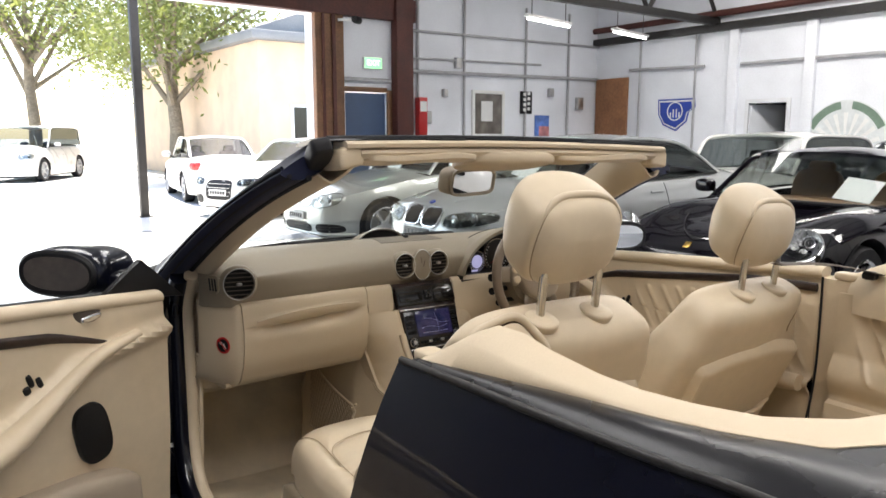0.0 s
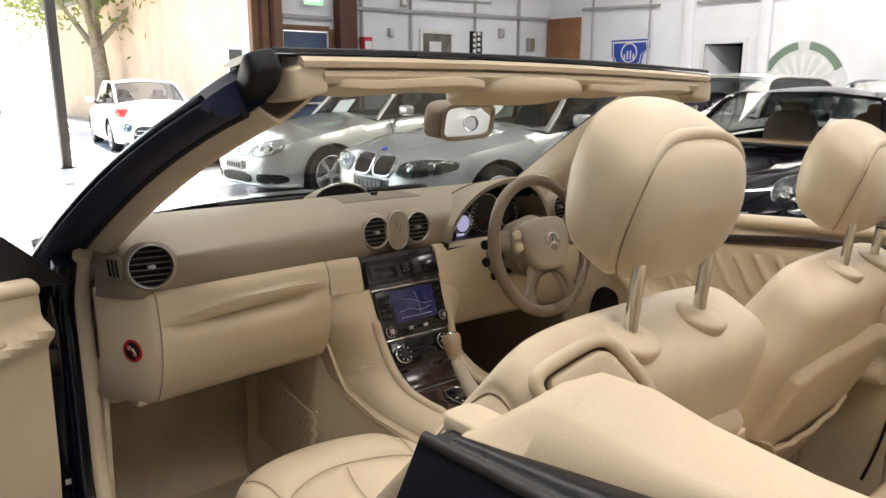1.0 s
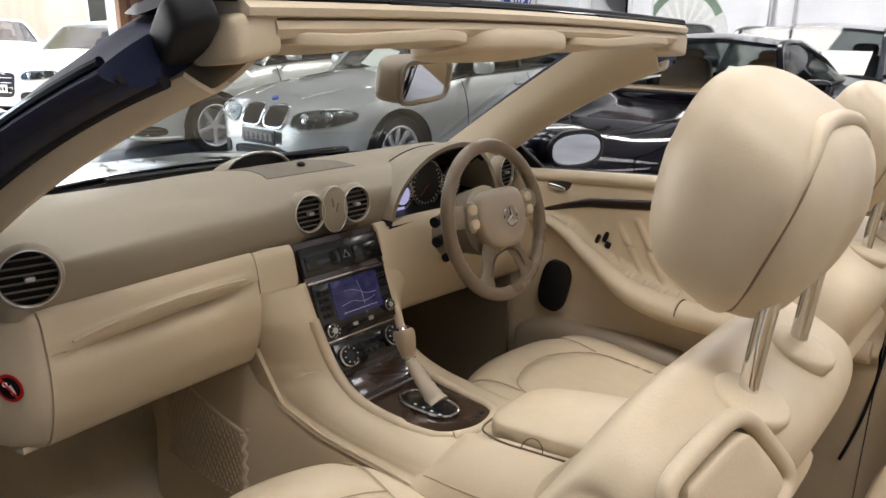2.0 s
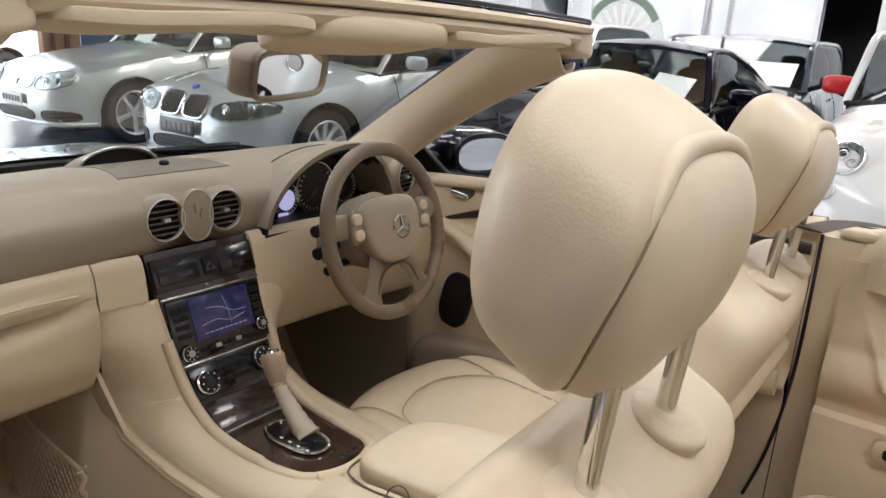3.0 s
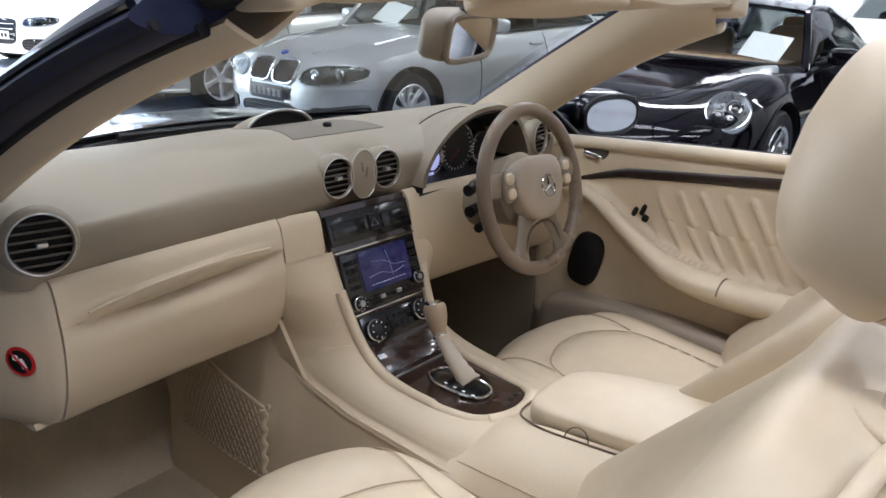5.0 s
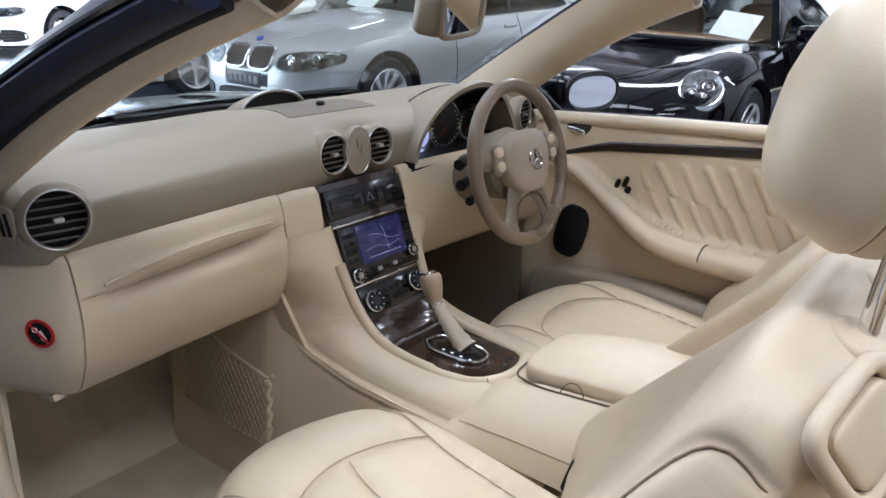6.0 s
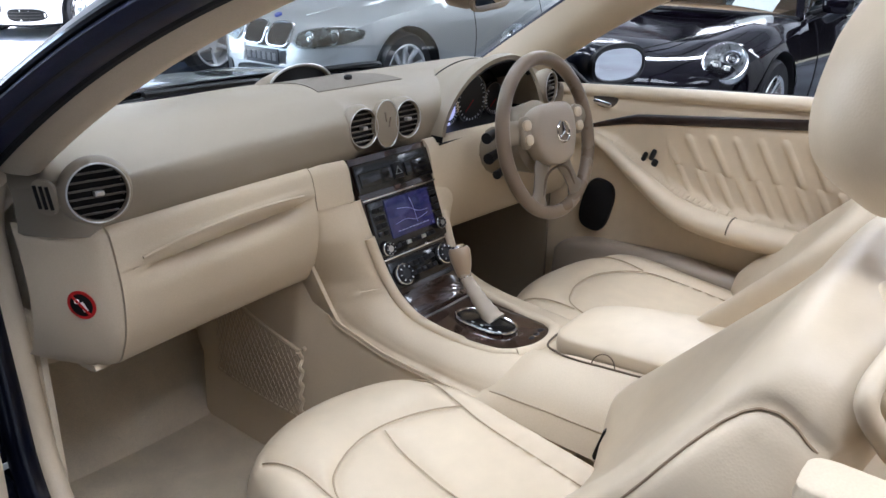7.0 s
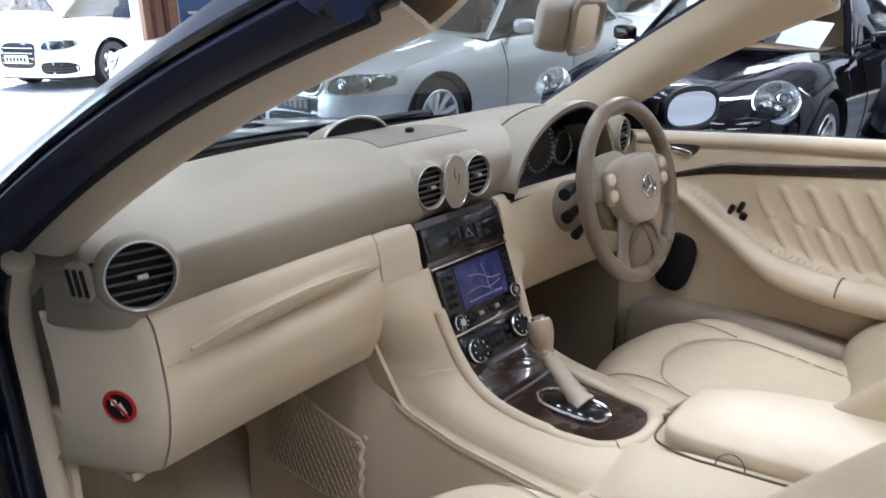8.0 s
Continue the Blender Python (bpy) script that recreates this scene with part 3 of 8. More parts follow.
part("base_plate", block(-0.13, 0.13, -0.13, 0.13, 0, 0.015, 0.003), DARK_STEEL, post)


def tree(x, y, h, seed, label):
    rnd = random.Random(seed)
    t = empty("tree", label, "tree", "street trees", m=pose(x, y, -0.02))
    trunk = tube([(0, 0, 0), (0.05, 0, h * 0.15), (-0.05, 0.05, h * 0.3), (0.05, 0, h * 0.5)], [0.3, 0.24, 0.2, 0.12], 10)
    tips = []
    for i in range(16):
        a, z0 = rnd.uniform(0, 6.28), rnd.uniform(0.2, 0.5) * h
        l, rise = rnd.uniform(0.2, 0.36) * h, rnd.uniform(0.12, 0.42) * h
        p = [Vector((0, 0, z0)), Vector((l * 0.5 * math.cos(a), l * 0.5 * math.sin(a), z0 + rise * 0.6)), Vector((l * math.cos(a), l * math.sin(a), z0 + rise))]
        tube(p, [0.11, 0.07, 0.02], 6, bm=trunk)
        tips += [p[1].lerp(p[2], k) for k in (0.0, 0.3, 0.6, 0.8, 1.0)]
    part("trunk", trunk, BARK, t)
    V, F = [], []
    for c in tips:
        for _ in range(100):
            d = Vector((rnd.gauss(0, 1), rnd.gauss(0, 1), rnd.gauss(0, 0.8))) * h * 0.065
            n1 = Vector((rnd.uniform(-1, 1), rnd.uniform(-1, 1), rnd.uniform(-1, 1))).normalized()
            n2 = n1.orthogonal().normalized()
            s = rnd.uniform(0.09, 0.18)
            b0 = len(V)
            q = c + d
            V += [q, q + n1 * s + n2 * s * 0.4, q + n1 * 2 * s, q + n1 * s - n2 * s * 0.4]
            F.append((b0, b0 + 1, b0 + 2, b0 + 3))
    link("crown", V, F, LEAF, t, smooth=False, fix=False)
    return t


tree(6.6, 24.5, 11.0, 3, "tall tree with a pale trunk and loose green crown")
tree(3.4, 33.0, 12.0, 8, "leafy tree farther along the yard")
tree(9.5, 36.0, 11.0, 12, "leafy tree behind the neighbouring wall")
tree(-9.0, 40.0, 12.0, 21, "leafy tree across the street")


def house(x, y, w, d, h, mat, roofmat, label, rows):
    b = empty("building", label, "building", "far buildings", m=pose(x, y, -0.02))
    part("wall", block(0, w, 0, d, 0, h, 0.02), mat, b)
    part("roof", join(block(-0.3, w + 0.3, -0.4, d + 0.3, h, h + 0.25, 0.03), prism([(-0.3, 0), (w + 0.3, 0), (w / 2, 1.6)], d, 0, pose(0, 0, h + 0.25, 90, 0, 0) @ Matrix.Translation((0, 0, -d)))), roofmat, b)
    for z in rows:
        for k in range(int(w // 2.6)):
            wx = 1.0 + 2.6 * k
            win = part("window", join(block(wx, wx + 1.3, -0.06, -0.002, z, z + 0.08), block(wx, wx + 1.3, -0.06, -0.002, z + 1.1, z + 1.18), block(wx, wx + 0.08, -0.06, -0.002, z + 0.08, z + 1.1), block(wx + 1.22, wx + 1.3, -0.06, -0.002, z + 0.08, z + 1.1)), WHITE_PLASTIC, b)
            part("pane", block(wx + 0.08, wx + 1.22, -0.02, -0.003, z + 0.08, z + 1.1), PIANO, win)
    return b


house(-22, 46, 24, 10, 6.0, material("white_render", (0.75, 0.74, 0.72), 0.8, 0, 0.04, 20, 0.06, 0.8), TIN, "long white two storey building across the yard", (1.0, 3.8))
house(7.4, 19, 8, 14, 4.2, STONE, TIN, "low orange rendered building beside the yard", (1.2,))

# ---- the open-top car ----
car = empty("convertible_car", "dark navy open-top car with a cream leather interior", "car", m=pose(0, 0, 0, 0, 1.0, 0))
FAX, RAX, WR = 1.19, -1.525, 0.315     # axles and wheel radius


def belt_z(y):
    return interp(y, [(-2.65, 0.97), (-2.2, 1.035), (-1.6, 1.058), (-1.0, 1.042), (-0.4, 1.005), (0.15, 0.965), (0.6, 0.935), (1.2, 0.87), (1.7, 0.78), (2.0, 0.66)])


def half_width(y, z):
    plan = interp(y, [(-2.65, 0.78), (-2.4, 0.87), (-2.0, 0.955), (-1.5, 0.995), (-0.5, 1.0), (0.6, 1.0), (1.2, 0.985), (1.6, 0.93), (1.85, 0.85), (2.0, 0.72)])
    bulge = 0.868 - (0.118 * (max(z - 0.60, 0) / 0.43) ** 2 if z > 0.60 else 0.045 * ((0.60 - z) / 0.40) ** 2)
    flare = 0.012 * (math.exp(-((y - FAX) / 0.36) ** 2) + math.exp(-((y - RAX) / 0.36) ** 2))
    return plan * bulge + flare


def arch_z(y, base=0.20):
    z = base
    for c in (FAX, RAX):
        d = 0.365 ** 2 - (y - c) ** 2
        if d > 0:
            z = max(z, WR + math.sqrt(d))
    return z


def side_panel(s, y0, y1, low, nu, nv=14, thick=0.02):
    def f(u, v):
        y = mix(y0, y1, u)
        z0 = low(y)
        z = mix(z0, belt_z(y), v)
        return (s * half_width(y, z), y, z)
    return sheet(f, nu, nv, thick, flip=s < 0)


for s in (-1, 1):
    part("front_wing", side_panel(s, 0.17, 2.0, arch_z, 72), NAVY, car)
    part("rear_wing", side_panel(s, -2.65, -1.008, arch_z, 66), NAVY, car)
    part("sill", sheet(lambda u, v: (s * (half_width(0, 0.2) - 0.03 * v), mix(-1.15, 0.84, u), 0.2 + 0.15 * v - 0.08 * (1 - v)), 20, 4, 0.03, flip=s < 0), NAVY, car)
    for c in (FAX, RAX):
        part("wheel_arch_liner", sheet(lambda u, v: (s * mix(0.86, 0.69, v), c + 0.36 * math.cos(math.pi * u), WR + 0.36 * math.sin(math.pi * u) - 0.1), 20, 2, 0.01), RUBBER, car)


def bonnet(u, v):
    y = mix(0.50, 2.0, u)
    k = 2 * v - 1
    w = half_width(y, belt_z(y)) - 0.004
    yy = y - 0.28 * (1 - u) * abs(k) ** 2.2
    return (w * k, yy, belt_z(yy) + 0.055 * (1 - abs(k) ** 2.6) * (1 - 0.4 * u ** 3) + 0.008 * math.exp(-((abs(k) - 0.55) / 0.12) ** 2))


part("bonnet", sheet(bonnet, 40, 36, 0.012), NAVY, car)
part("nose", sheet(lambda u, v: (half_width(2.0, 0.66) * (2 * v - 1), 2.0 + 0.16 * (1 - (2 * v - 1) ** 2) + 0.03 * math.sin(math.pi * u), mix(belt_z(2.0), 0.22, u)), 10, 20, 0.02), NAVY, car)
part("boot_lid", sheet(lambda u, v: ((half_width(mix(-2.65, -2.02, u), 1.0) - 0.02) * (2 * v - 1), mix(-2.65, -2.02, u), belt_z(mix(-2.65, -2.02, u)) + 0.03 * (1 - (2 * v - 1) ** 2)), 10, 16, 0.012), NAVY, car)
part("tail", sheet(lambda u, v: (half_width(-2.65, 0.97) * (2 * v - 1), -2.65 - 0.08 * (1 - (2 * v - 1) ** 2) - 0.03 * math.sin(math.pi * u), mix(0.97, 0.25, u)), 8, 16, 0.02, True), NAVY, car)
part("underbody", block(-0.72, 0.72, -2.5, 1.9, 0.16, 0.20), RUBBER, car)
part("firewall", block(-0.70, 0.70, 0.52, 0.56, 0.2, 0.90), CARPET, car)


RIMPAINT = material("silver_wheel_paint", (0.46, 0.46, 0.47), 0.35, 0.25, 0.04, 200, 0.08, 12)


def road_wheel(parent, x, y, z, r, side, rimmat=None, spokes=7, width=0.2):
    """A tyre with an alloy rim; its outer face looks along side (+1, -1 in x)."""
    m = pose(x, y, z, 0, 90 * side, 0)
    w, q = width / 2, r * 0.70
    tyre = part("wheel", lathe([(q, -w), (r * 0.93, -w), (r * 0.985, -w * 0.8), (r, -w * 0.5), (r, w * 0.5), (r * 0.985, w * 0.8), (r * 0.93, w), (q, w * 0.97)], 40, m, False), RUBBER, parent, "black road tyre")
    mat = rimmat or RIMPAINT
    part("rim", lathe([(q * 0.96, -w * 0.9), (q, -w), (q * 1.03, w * 0.97), (q * 0.99, w * 1.02), (q * 0.93, w * 0.9), (q * 0.9, -w * 0.6)], 40, m, False), mat, tyre, "silver alloy rim")
    bm = lathe([(0, w * 0.7), (0.05, w * 0.75), (0.055, w * 0.45), (0.055, 0), (0, 0)], 20, m)
    for i in range(spokes):
        a = 2 * math.pi * i / spokes
        tube([m @ Vector((t * math.cos(a), t * math.sin(a), w * h)) for t, h in ((0.03, 0.6), (q * 0.55, 0.62), (q * 0.97, 0.78))], [0.026, 0.022, 0.03], 8, flat=0.55, bm=bm, up=m.to_3x3() @ Vector((0, 0, 1)))
    part("spokes", bm, mat, tyre)
    part("brake_disc", lathe([(0.03, -0.01), (q * 0.8, -0.01), (q * 0.8, 0.01), (0.03, 0.01)], 28, m), SATIN, tyre)
    return tyre


for s in (-1, 1):
    for c in (FAX, RAX):
        road_wheel(car, s * 0.77, c, WR - s * 0.0, WR, s)

# ---- windscreen, pillars and header ----
def pillar_line(s, y, kind):
    """The long edges of a windscreen pillar: at the glass, the inner rear corner, the rubber seal, the outer skin."""
    a, b, c, d, e = {"glass": (1.192, -0.560, -0.057, 0.628, 0.288), "inner": (1.055, -0.700, -0.380, 0.663, 0.220),
                     "seal": (1.096, -0.630, -0.346, 0.684, 0.180), "outer": (OUTER_Z[0], OUTER_Z[1], OUTER_Z[2], 0.752, 0.180)}[kind]
    return Vector((s * (d + e * y), y, a + b * y + c * y * y))


OUTER_Z = (1.115, -0.610, -0.310)


def pillar(s, t):
    """The glass edge along a pillar, t from its foot to the header."""
    return pillar_line(s, mix(0.375, -0.335, t), "glass")


for s in (-1, 1):
    ys_ = np.linspace(0.33, -0.435, 30)
    def section(y):
        g, i, b, o = (pillar_line(s, y, k) for k in ("glass", "inner", "seal", "outer"))
        g.z = min(g.z, 1.378 - 0.25 * max(0, -0.38 - y))
        return g, i, b, o
    def trim_p(u, v):
        g, i, b, o = section(mix(0.33, -0.455, u))
        bulge = g.lerp(i, 0.55) + Vector((-s * 0.014, -0.008, 0.004))
        under = i.lerp(b, 0.5) + Vector((0, -0.006, -0.006))
        k = smooth_path([g, bulge, i, under, b], 8)
        f = v * (len(k) - 1)
        j = min(int(f), len(k) - 2)
        return k[j].lerp(k[j + 1], f - j)
    part("pillar_trim", sheet(trim_p, 30, 20, 0.006, s < 0), CREAM_TRIM, car, "cream pillar lining")
    def shell_ring(y):
        g, i, b, o = section(y)
        return smooth_path([b, b.lerp(o, 0.45) + Vector((s * 0.016, -0.012, -0.016)), o + Vector((s * 0.010, -0.004, -0.014)), o, o.lerp(g, 0.4) + Vector((0, 0.012, 0.016)), g + Vector((s * 0.012, 0.010, 0.008)), g.lerp(b, 0.5)], 4, True)
    pil = part("windscreen_pillar", loft([shell_ring(y) for y in ys_]), SEALCLOTH, car, "dark painted windscreen pillar")
    part("seal", tube([pillar_line(s, y, "seal") + Vector((s * 0.012, -0.008, -0.004)) for y in ys_], 0.0075, 8), RUBBER, pil, "black rubber seal")
    part("seal", tube([section(y)[2].lerp(section(y)[3], 0.62) + Vector((s * 0.018, -0.012, -0.010)) for y in ys_], 0.0055, 8), RUBBER, pil, "black rubber seal")
    part("drip_edge", tube([section(y)[3] + Vector((s * 0.006, 0.002, 0.0)) for y in ys_], 0.0055, 8), NAVY, pil)


def header_y(x):
    return -0.462 - 0.014 * (abs(x) / 0.56) ** 3


def header(u, prof):
    x = mix(-0.535, 0.535, u)
    return [(x, header_y(x) + dy, 1.335 + dz + 0.008 * (1 - (x / 0.55) ** 2)) for dy, dz in prof]


HP = [(0.03, 0.030), (-0.02, 0.031), (-0.030, 0.0285), (-0.034, 0.020), (-0.028, 0.010), (0.01, 0.004), (0.06, 0.014), (0.125, 0.028), (0.125, 0.036)]
part("header_trim", loft([header(u, HP) for u in np.linspace(0.015, 0.985, 30)]), CREAM_TRIM, car, "cream windscreen header lining")
part("header_lip", loft([header(u, [(0.03, 0.048), (-0.014, 0.0505), (-0.029, 0.048), (-0.037, 0.042), (-0.036, 0.034), (-0.028, 0.0315), (0.03, 0.030)]) for u in np.linspace(-0.022, 1.022, 34)]), CREAM_TRIM, car, "cream padded header edge")
part("header_cover", loft([header(u, [(0.145, 0.036), (0.12, 0.046), (0.06, 0.055), (0.01, 0.0575), (-0.018, 0.0565), (-0.025, 0.052), (0.03, 0.049), (0.12, 0.034)]) for u in np.linspace(-0.06, 1.035, 36)]), NAVY, car, "dark outer windscreen header")
part("header_seal", tube([Vector(header(u, [(-0.015, 0.0545)])[0]) for u in np.linspace(-0.06, 1.035, 36)], 0.007, 8), RUBBER, car, "black rubber roof seal")
for s in (-1, 1):
    part("header_end_cap", cushion(0.034, 0.042, 0.0255, 0.30, 0.30, 32, 16, lambda p: Vector((p.x, p.y, p.z - 0.004 * (p.x * s / 0.034))), pose(s * 0.546, header_y(0.546) + 0.010, 1.347, -4, s * 4, s * -8)), CREAM_TRIM, car, "cream corner cap")
    if s < 0:
        part("roof_latch_cover", cushion(0.026, 0.056, 0.021, 0.4, 0.45, 28, 16, None, pose(s * 0.604, -0.462, 1.353, -26, s * 12, s * 12)), RUBBER, car, "black rubber corner seal")
    part("latch_slot", box(0.12, 0.012, 0.008, 0.003, pose(s * 0.27, header_y(0.27) - 0.022, 1.3905)), BLACK, car)

# sun visors folded up under the header
for x0, x1 in ((-0.50, -0.175), (0.115, 0.50)):
    vis = cushion((x1 - x0) / 2, 0.060, 0.0095, 0.35, 0.35, 40, 12, lambda p: Vector((p.x, p.y, p.z + 0.004 * math.sin(18 * p.x))), pose((x0 + x1) / 2, header_y((x0 + x1) / 2) + 0.012, 1.343, -6, 0, 0))
    v_ = part("sun_visor", vis, CREAM_TRIM, car, "cream padded sun visor, folded up")
    part("clip", box(0.03, 0.02, 0.014, 0.004, pose(x0 + 0.02, header_y(x0) - 0.01, 1.350)), CREAM_TRIM, v_)
part("roof_console", cushion(0.15, 0.075, 0.021, 0.5, 0.5, 32, 14, None, pose(-0.03, -0.43, 1.338, -10, 0, 0)), CREAM_TRIM, car, "cream roof console between the visors")

# glass
def screen(u, v):
    t = mix(0.02, 0.93, u)
    a, b = pillar(-1, t), pillar(1, t)
    p = a.lerp(b, v)
    k = 4 * v * (1 - v)
    return p + Vector((0, 0.20 * (1 - u) ** 0.8 * k + 0.06 * k * u, 0.016 * k + 0.002)) + Vector((0, 0.012, 0.012))


glass_front = part("windscreen", sheet(screen, 20, 24), PANE, car, "clear curved windscreen glass")
glass_front.visible_shadow = False
part("windscreen_band", sheet(lambda u, v: screen(mix(0.0, 0.03, u), mix(0.012, 0.988, v)) + Vector((0, -0.004, -0.004)), 3, 30, 0.002), BLACK, car, "black lower windscreen band")
part("cowl", sheet(lambda u, v: screen(0.0, v) + Vector((0, mix(-0.015, 0.10, u), mix(-0.004, -0.03, u))), 4, 24, 0.01), BLACK, car, "black plastic cowl below the windscreen")
for x0, x1, dy in ((-0.55, 0.05, 0.0), (0.0, 0.52, 0.03)):
    wip = part("wiper", tube(smooth_path([(x0, 0.40 + dy, 0.990), ((x0 + x1) / 2, 0.50 + dy, 1.004), (x1, 0.50 + dy, 1.000)], 6), 0.007, 6), BLACK, car, "black wiper blade at rest")
    part("arm", tube(smooth_path([(x1 + 0.02, 0.53 + dy, 0.985), (x1, 0.51 + dy, 1.008), ((x0 + x1) / 2, 0.50 + dy, 1.013)], 6), 0.009, 6), BLACK, wip)

# interior mirror
MM = pose(0.0, -0.262, 1.272, 8, 0, 20)
rv = part("interior_mirror", cushion(0.125, 0.030, 0.040, 0.5, 0.45, 36, 16, lambda p: Vector((p.x, p.y + 0.02 + 0.02 * (1 - (p.x / 0.13) ** 2), p.z)), MM), TAUPE, car, "taupe interior mirror hung from the windscreen")
part("mirror_glass", prism(ellipse(0.115, 0.033, 32, 0.4), 0.004, 0, MM @ pose(0, 0.004, 0, 90, 0, 0)), MIRROR, rv)
part("bezel", tube([MM @ Vector((x, -0.001, y)) for x, y in ellipse(0.118, 0.036, 40, 0.4)], 0.005, 6, True), TAUPE, rv)
part("stem", tube(smooth_path([(0.0, -0.235, 1.29), (0.0, -0.26, 1.33), (0.0, -0.34, 1.352)], 5), 0.011, 8), BLACK, rv)
part("foot", box(0.05, 0.07, 0.025, 0.008, pose(0, -0.345, 1.352, -20, 0, 0)), BLACK, rv)

# ---- dashboard ----
def dash_edge_y(x):
    """Rear face of the upper dashboard."""
    return 0.0 - 0.035 * (abs(x) / 0.65) ** 2 + 0.02 * max(0, 1 - (x / 0.09) ** 2)


def hood(x):
    """Rise of the instrument hood, 0..1."""
    k = (x - 0.405) / (0.262 if x < 0.405 else 0.158)
    return max(0.0, 1 - abs(k) ** 2.1) if abs(k) < 1 else 0.0


def hood_z(x):
    return 0.935 + 0.163 * hood(x) ** 0.62


def cowl_y(x):
    return 0.53 - 0.24 * (abs(x) / 0.70) ** 2.2


def dash_top(u, v):
    """u along x, v from the windscreen to the lower seam."""
    x = mix(-0.700, 0.700, u)
    e = dash_edge_y(x)
    crest = 1.050 - 0.02 * (abs(x) / 0.7) ** 2
    P = [(cowl_y(x), 0.992 - 0.01 * abs(x)), (0.32, 1.032), (0.17, crest + 0.004), (0.075, crest - 0.004), (e + 0.022, crest - 0.03), (e + 0.003, 0.995), (e + 0.004, 0.955), (e + 0.012, 0.930)]
    if v < 0.42:
        P[0] = (cowl_y(x), P[0][1])
    k = v * (len(P) - 1)
    i = min(int(k), len(P) - 2)
    t = k - i
    a, b, c, d = (P[min(max(i + j, 0), len(P) - 1)] for j in (-1, 0, 1, 2))
    yz = [0.5 * (2 * b[q] + (c[q] - a[q]) * t + (2 * a[q] - 5 * b[q] + 4 * c[q] - d[q]) * t * t + (3 * b[q] - a[q] - 3 * c[q] + d[q]) * t ** 3) for q in (0, 1)]
    end = max(0, (abs(x) - 0.645) / 0.055)
    k = min(1, max(0, (v - 0.30) / 0.35))
    k = k * k * (3 - 2 * k)
    return Vector((x, yz[0] + 0.11 * end ** 1.8 * k, yz[1] - 0.010 * end ** 2))


def cut_sheet(f, nu, nv, keep, thick):
    bm = sheet(f, nu, nv, thick)
    bm.faces.ensure_lookup_table()
    bmesh.ops.delete(bm, geom=[q for q in bm.faces if not keep(q.calc_center_median())], context="FACES")
    return bm


CL0, CL1 = 0.148, 0.556   # instrument recess
VENTS = ((-0.066, 0.000, 0.991, 0.039, 0), (0.066, 0.000, 0.991, 0.039, 0), (-0.630, -0.034, 0.993, 0.043, -10), (0.600, -0.026, 0.998, 0.040, 10))
def off_vents(c):
    return all((c.x - x) ** 2 + (c.z - z) ** 2 > (0.96 * r) ** 2 or c.y > y + 0.05 for x, y, z, r, turn in VENTS)


dash = part("dashboard", cut_sheet(dash_top, 300, 110, lambda c: off_vents(c) and (not (CL0 < c.x < CL1 and c.y < 0.15 and c.z > 0.80) or c.z > hood_z(c.x) - (0.018 if c.y < 0.09 else 0.06)), 0.006), TAUPE, car, "taupe upper dashboard with soft grain")
part("dash_crease", tube([dash_top((x + 0.7) / 1.4, interp(x, [(-0.62, 0.235), (-0.33, 0.205), (-0.08, 0.185)])) + Vector((0, 0, 0.0012)) for x in np.linspace(-0.62, -0.08, 30)], 0.0022, 6), TAUPE_HIDE, dash)
# instrument hood
def hood_shell(u, v):
    x = mix(CL0 - 0.004, CL1 + 0.004, u)
    h = hood(x) ** 0.62
    base = 0.935
    z = base + (1.098 - base) * h
    y = mix(-0.035 + 0.01 * h, 0.17, v)
    zz = z - 0.035 * v * h - (0.0 if v < 0.6 else 0.02 * (v - 0.6) * h) + 0.006 * math.sin(math.pi * min(v * 4, 1)) * h
    return Vector((x, y, max(zz, 0.930)))


part("instrument_hood", sheet(hood_shell, 60, 14, 0.012), TAUPE, dash, "taupe padded instrument hood")
part("instrument_recess", sheet(lambda u, v: Vector((mix(CL0, CL1, u), 0.085, mix(0.905, 0.93 + 0.15 * hood(mix(CL0, CL1, u)) ** 0.62, v))), 30, 6, 0.004), PIANO, dash, "black instrument panel")
part("recess_side", sheet(lambda u, v: hood_shell(u, v) - Vector((0, 0, 0.014)), 60, 8, 0.002), BLACK, dash)
part("instrument_shelf", sheet(lambda u, v: Vector((mix(CL0, CL1, u), mix(-0.025, 0.09, v), 0.926 + 0.010 * v)), 10, 4, 0.008), BLACK, dash)
FACE = material("lit_dial", (0.5, 0.52, 0.6), 0.5, emit=(0.50, 0.50, 0.85), power=0.16)
DIALDARK = material("dial_black", (0.012, 0.012, 0.014), 0.35)
